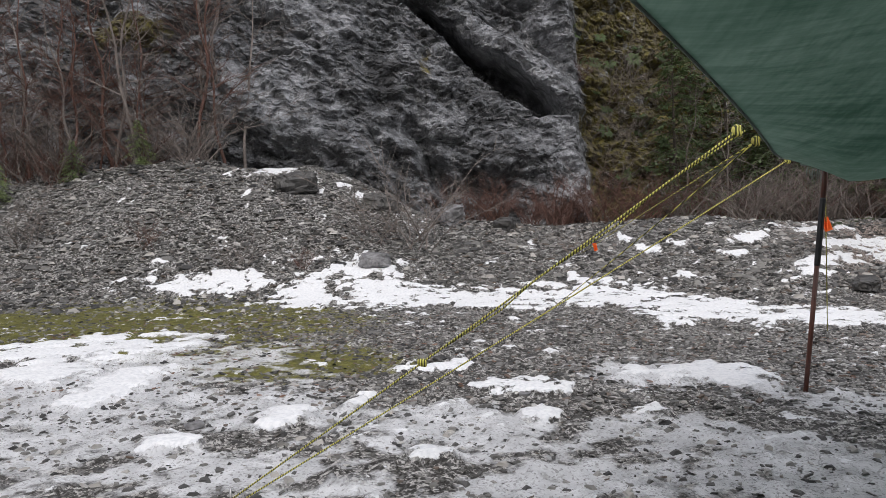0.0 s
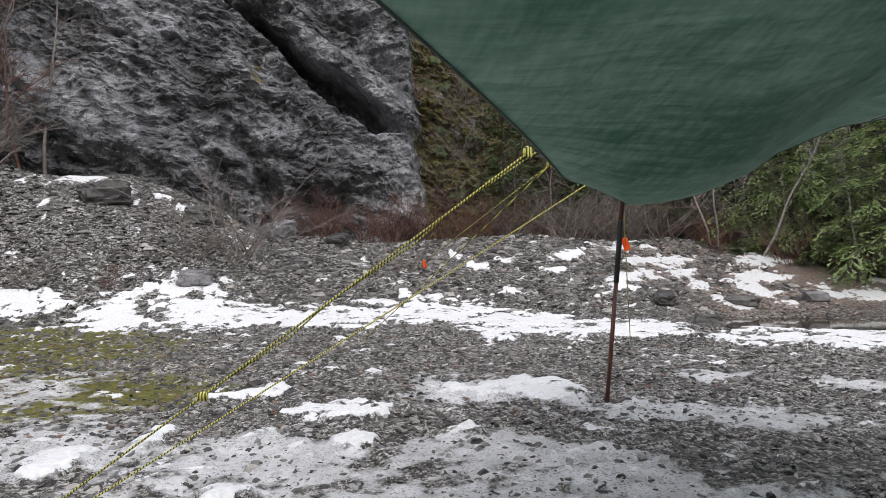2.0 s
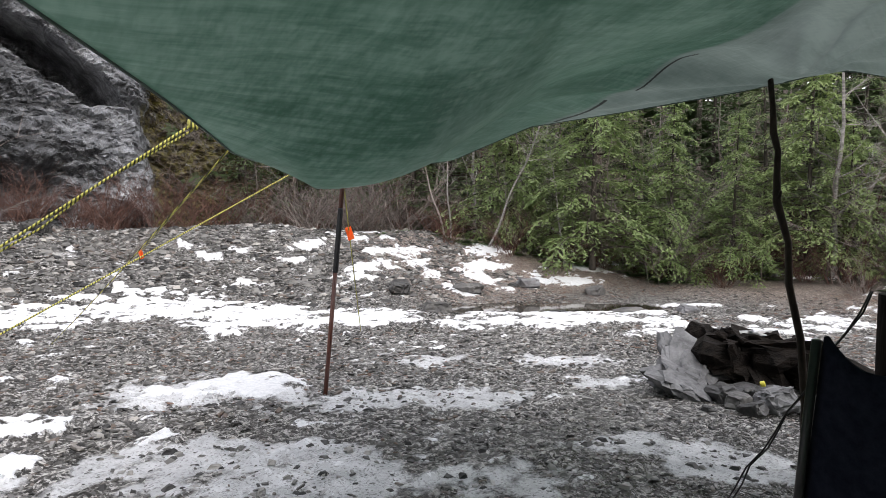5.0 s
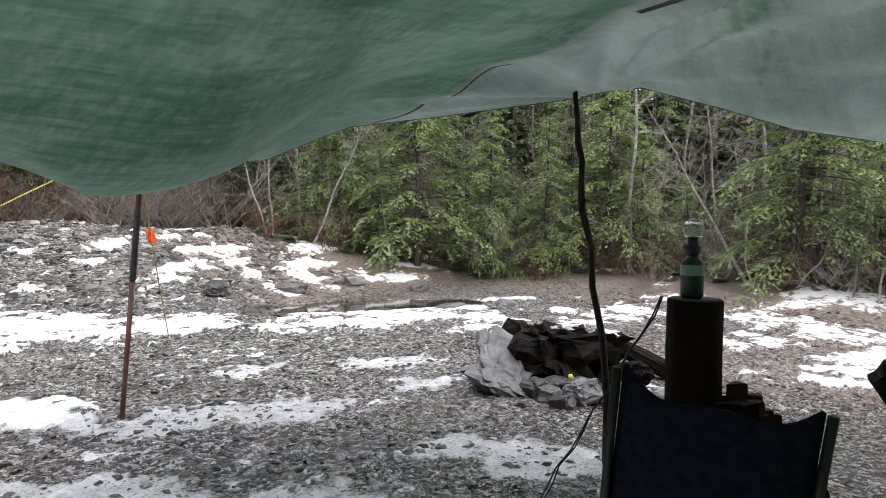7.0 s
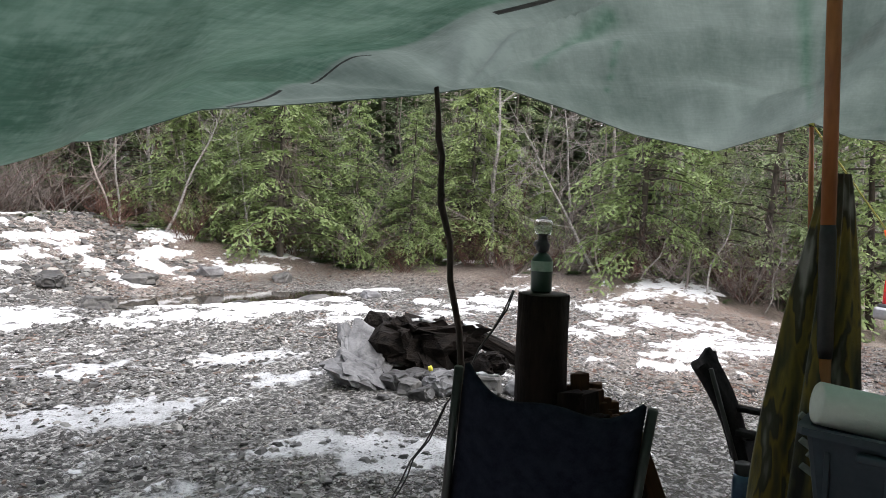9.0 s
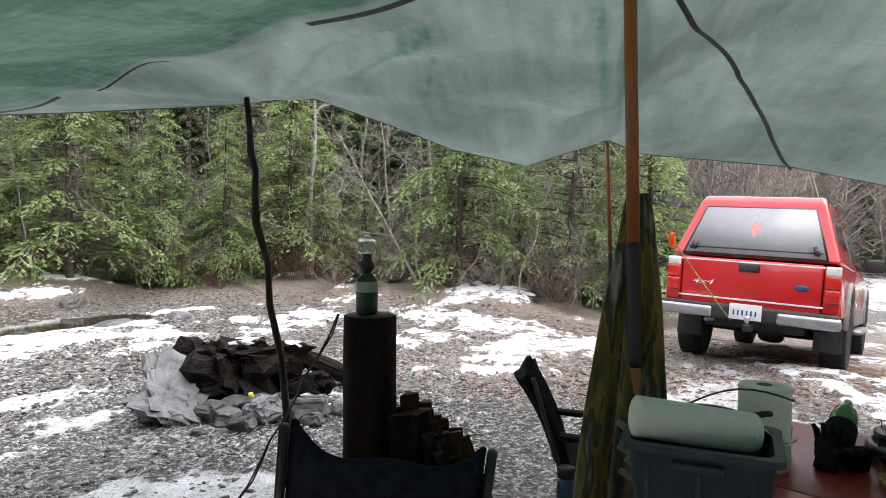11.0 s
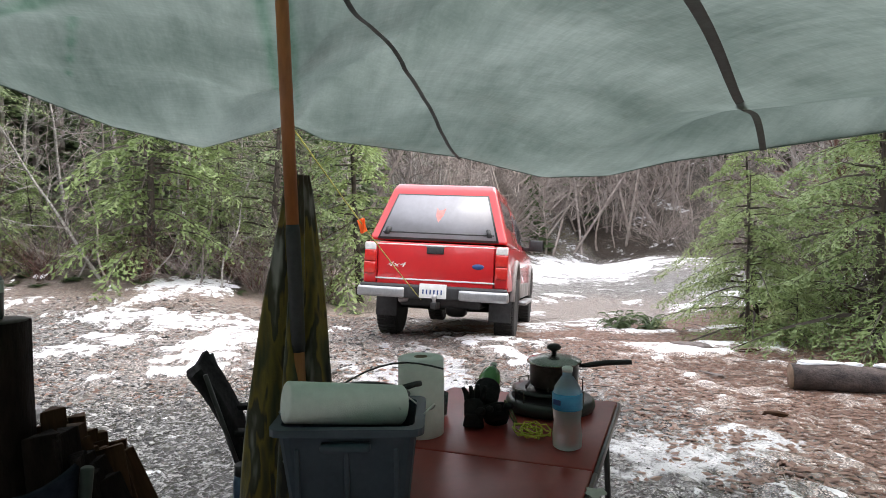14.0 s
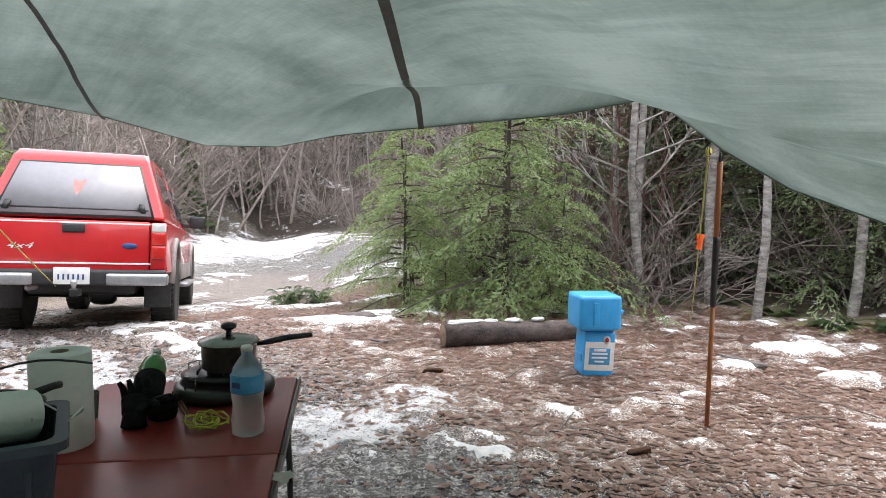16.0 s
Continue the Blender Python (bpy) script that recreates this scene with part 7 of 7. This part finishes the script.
part("bottle_cap", lathe_bm([(0.0155, 0.266), (0.0155, 0.280), (0.013, 0.283)], 20), WHITE, root)

# green bottle lying in black gloves
root = thing("soda_bottle", pose(3.26, -0.50, TOP + 0.050, 62, 0, 62), "green plastic bottle leaning in a dark sleeve", "bottle")
part("bottle", lathe_bm([(0.040, -0.02), (0.044, 0.0), (0.044, 0.12), (0.036, 0.16), (0.016, 0.19), (0.013, 0.20)], 26), GREENGLASS, root)
part("sleeve", lathe_bm([(0.046, -0.03), (0.049, -0.01), (0.049, 0.075), (0.046, 0.085)], 26), BLACKCLOTH, root, "black cloth sleeve")
part("cap", lathe_bm([(0.014, 0.197), (0.014, 0.214), (0.011, 0.217)], 16), WHITE, root)


def glove(m, label):
    ob = thing("glove", m, label, "glove", "black work gloves")
    bm = rock_bm(0.10, 0.055, 0.09, 7, 0.12, 3)
    part("palm", bm, BLACKCLOTH, ob)
    for k in range(4):
        a = radians(-24 + 16 * k)
        part("finger", tube_bm([(0.032 * (k - 1.5) * 0.8, 0, 0.03), (0.04 * (k - 1.5) * 0.8, 0.004, 0.07), (0.05 * (k - 1.5) * 0.8, 0.014, 0.105 - 0.006 * abs(k - 1))], [0.013, 0.0125, 0.008], 10), BLACKCLOTH, ob)
    part("cuff", lathe_bm([(0.040, -0.075), (0.046, -0.07), (0.040, -0.03), (0.036, -0.02)], 18), BLACKCLOTH, ob)
    return ob


glove(pose(3.14, -0.43, TOP + 0.062, 18, 8, 40) @ Matrix.Scale(0.82, 4), "black work glove standing on its cuff")
glove(pose(3.12, -0.50, TOP + 0.055, -60, 10, 75), "black work glove lying on the table")
root = on_table("cup", 3.30, -0.34, 0, "small clear plastic cup beside the paper towels", "cup")
part("cup_body", lathe_bm([(0.024, 0), (0.026, 0.004), (0.032, 0.085), (0.030, 0.085), (0.024, 0.006), (0.0, 0.006)], 24), GLASS, root)
pts = []
for k in range(90):
    a = k * 0.46
    r = 0.040 + 0.022 * math.sin(k * 0.37)
    pts.append((3.02 + r * 1.35 * math.cos(a) + 0.012 * math.sin(k), -0.60 + r * math.sin(a), TOP + 0.006 + 0.010 * abs(math.sin(k * 0.8)) + 0.004 * (k % 3)))
tagged(obj("cord", tube_bm(pts, 0.0028, 5), YELLOWCORD), "loose bundle of thin yellow cord on the table", "cord")
bm = tube_bm([(3.11 + 0.035 * math.cos(a), -0.555 + 0.02 * math.sin(a), TOP + 0.05 + 0.045 * math.sin(a)) for a in np.linspace(-1.4, 4.2, 22)], 0.003, 6)
tagged(obj("cord", bm, plain("olive_cord", (0.12, 0.12, 0.06), (0.2, 0.2, 0.1), 40, 0.8)), "loop of olive cord beside the gloves", "cord")


# ---- water jugs ----
def jug(m, label):
    root = thing("water_jug", m, label, "water jug", "stacked water jugs")
    bm = box_bm(0.30, 0.25, 0.36, 0.035, (0, 0, 0.18), None, 4)
    part("tank", bm, JUGBLUE, root)
    part("hand_grip", tube_bm([(-0.09, 0, 0.345), (-0.07, 0, 0.395), (0.05, 0, 0.395), (0.07, 0, 0.345)], 0.016, 10), JUGBLUE, root)
    cap = part("cap", lathe_bm([(0.034, 0), (0.036, 0.004), (0.036, 0.028), (0.03, 0.032)], 22), WHITE, root, "white screw cap")
    cap.matrix_local = pose(0.10, 0, 0.352)
    seal = part("seal", lathe_bm([(0.034, 0), (0.034, 0.004)], 22), WHITE, root, "white round sticker with a red dot")
    seal.matrix_local = pose(0.06, -0.126, 0.295, 90, 0, 0)
    dot = part("dot", lathe_bm([(0.018, 0.004), (0.018, 0.007)], 18), LAMPRED, seal)
    for x in (-0.154, 0.154):
        part("moulded_rib", box_bm(0.012, 0.16, 0.05, 0.004, (x * 0.985, 0, 0.14)), JUGBLUE, root)
    return root


jg = ground_at(4.19, -4.23)
low = jug(pose(4.19, -4.23, jg - 0.01, 0, 3, -125) @ Matrix.Diagonal((0.86, 0.95, 1.03, 1)), "blue plastic water jug with a white printed label")
sheet = part("paper_label", box_bm(0.28, 0.004, 0.225, 0.002, (0, -0.1265, 0.165)), WHITE, low, "white and blue paper label")
part("panel", box_bm(0.20, 0.003, 0.13, 0.001, (0, -0.1290, 0.165)), LABELBLUE, sheet)
for k, w in enumerate((0.12, 0.15, 0.15, 0.09)):
    part("bar", box_bm(w, 0.003, 0.014 if k else 0.02, 0.001, (0, -0.1310, 0.215 - 0.030 * k)), WHITE, sheet)
up = jug(pose(4.16, -4.20, jg + 0.38 + 0.138, 0, 90, -125) @ pose(0, 0, -0.18, 0, 0, 90) @ Matrix.Diagonal((1.1, 1.1, 0.95, 1)), "blue plastic water jug lying on top of another")

# ---- fallen log and driftwood ----
a, b = Vector((5.66, -3.90, 0)), Vector((4.95, -5.30, 0))
root = thing("fallen_log", pose(a.x, a.y, ground_at(a.x, a.y) + 0.10), "short dark log lying on leaves with patches of snow", "log")
dv = b - a
bm = tube_bm([dv * (k / 8) + Vector((0.01 * math.sin(k * 2), 0, 0.012 * math.sin(k))) for k in range(9)], [0.118, 0.121, 0.116, 0.114, 0.112, 0.108, 0.106, 0.10, 0.095], 22)
for v in bm.verts:
    n1 = noise.noise(v.co * 6)
    v.co += Vector((0, 0, 1)) * 0.012 * n1
part("bark", bm, plain("wet_fallen_bark", (0.018, 0.013, 0.012), (0.12, 0.09, 0.08), 7, 0.7, relief=0.9, distance=0.02, stretch=(1.5, 1, 1.5)), root)
cut = part("cut_end", lathe_bm([(0.112, 0), (0.11, 0.006), (0.0, 0.008)], 24), plain("raw_cut_end", (0.13, 0.09, 0.06), (0.28, 0.20, 0.14), 14, 0.85), root, "pale cut end")
cut.matrix_local = (Matrix.Translation(-dv.normalized() * 0.001) @ (-dv).to_track_quat("Z", "Y").to_matrix().to_4x4())
SNOWCAP = plain("old_snow_cap", (0.72, 0.74, 0.77), (0.86, 0.87, 0.88), 14, 0.9, relief=0.5, distance=0.01)
for f, w, l in ((0.14, 0.10, 0.34), (0.45, 0.07, 0.16), (0.30, 0.06, 0.14), (0.62, 0.06, 0.12)):
    c = part("snow_cap", rock_bm(w, l, 0.035, int(f * 50), 0.35, 3), SNOWCAP, root, "melting snow on the bark")
    c.matrix_local = Matrix.Translation(dv * f + Vector((0, 0, 0.122))) @ Matrix.Rotation(math.atan2(dv.y, dv.x) - math.pi / 2, 4, "Z")
for k, (x, y, l, w, turn) in enumerate(((7.35, -4.05, 0.42, 0.12, 30), (7.0, -4.45, 0.3, 0.05, 80), (6.2, -3.5, 0.35, 0.04, 10), (5.0, -3.2, 0.16, 0.05, 50), (3.5, -5.4, 0.5, 0.07, -20), (3.0, -3.0, 0.14, 0.05, 70), (11.0, 4.9, 1.3, 0.05, -40))):
    ob = obj("driftwood", rock_bm(l, w, w * 0.7, 60 + k, 0.3, 3), WOOD if k % 2 else GREYBARK, True)
    ob.matrix_world = pose(x, y, ground_at(x, y) + w * 0.25, 0, 4, turn)
    tagged(ob, "broken piece of weathered wood on the ground", "wood", "wood scraps")
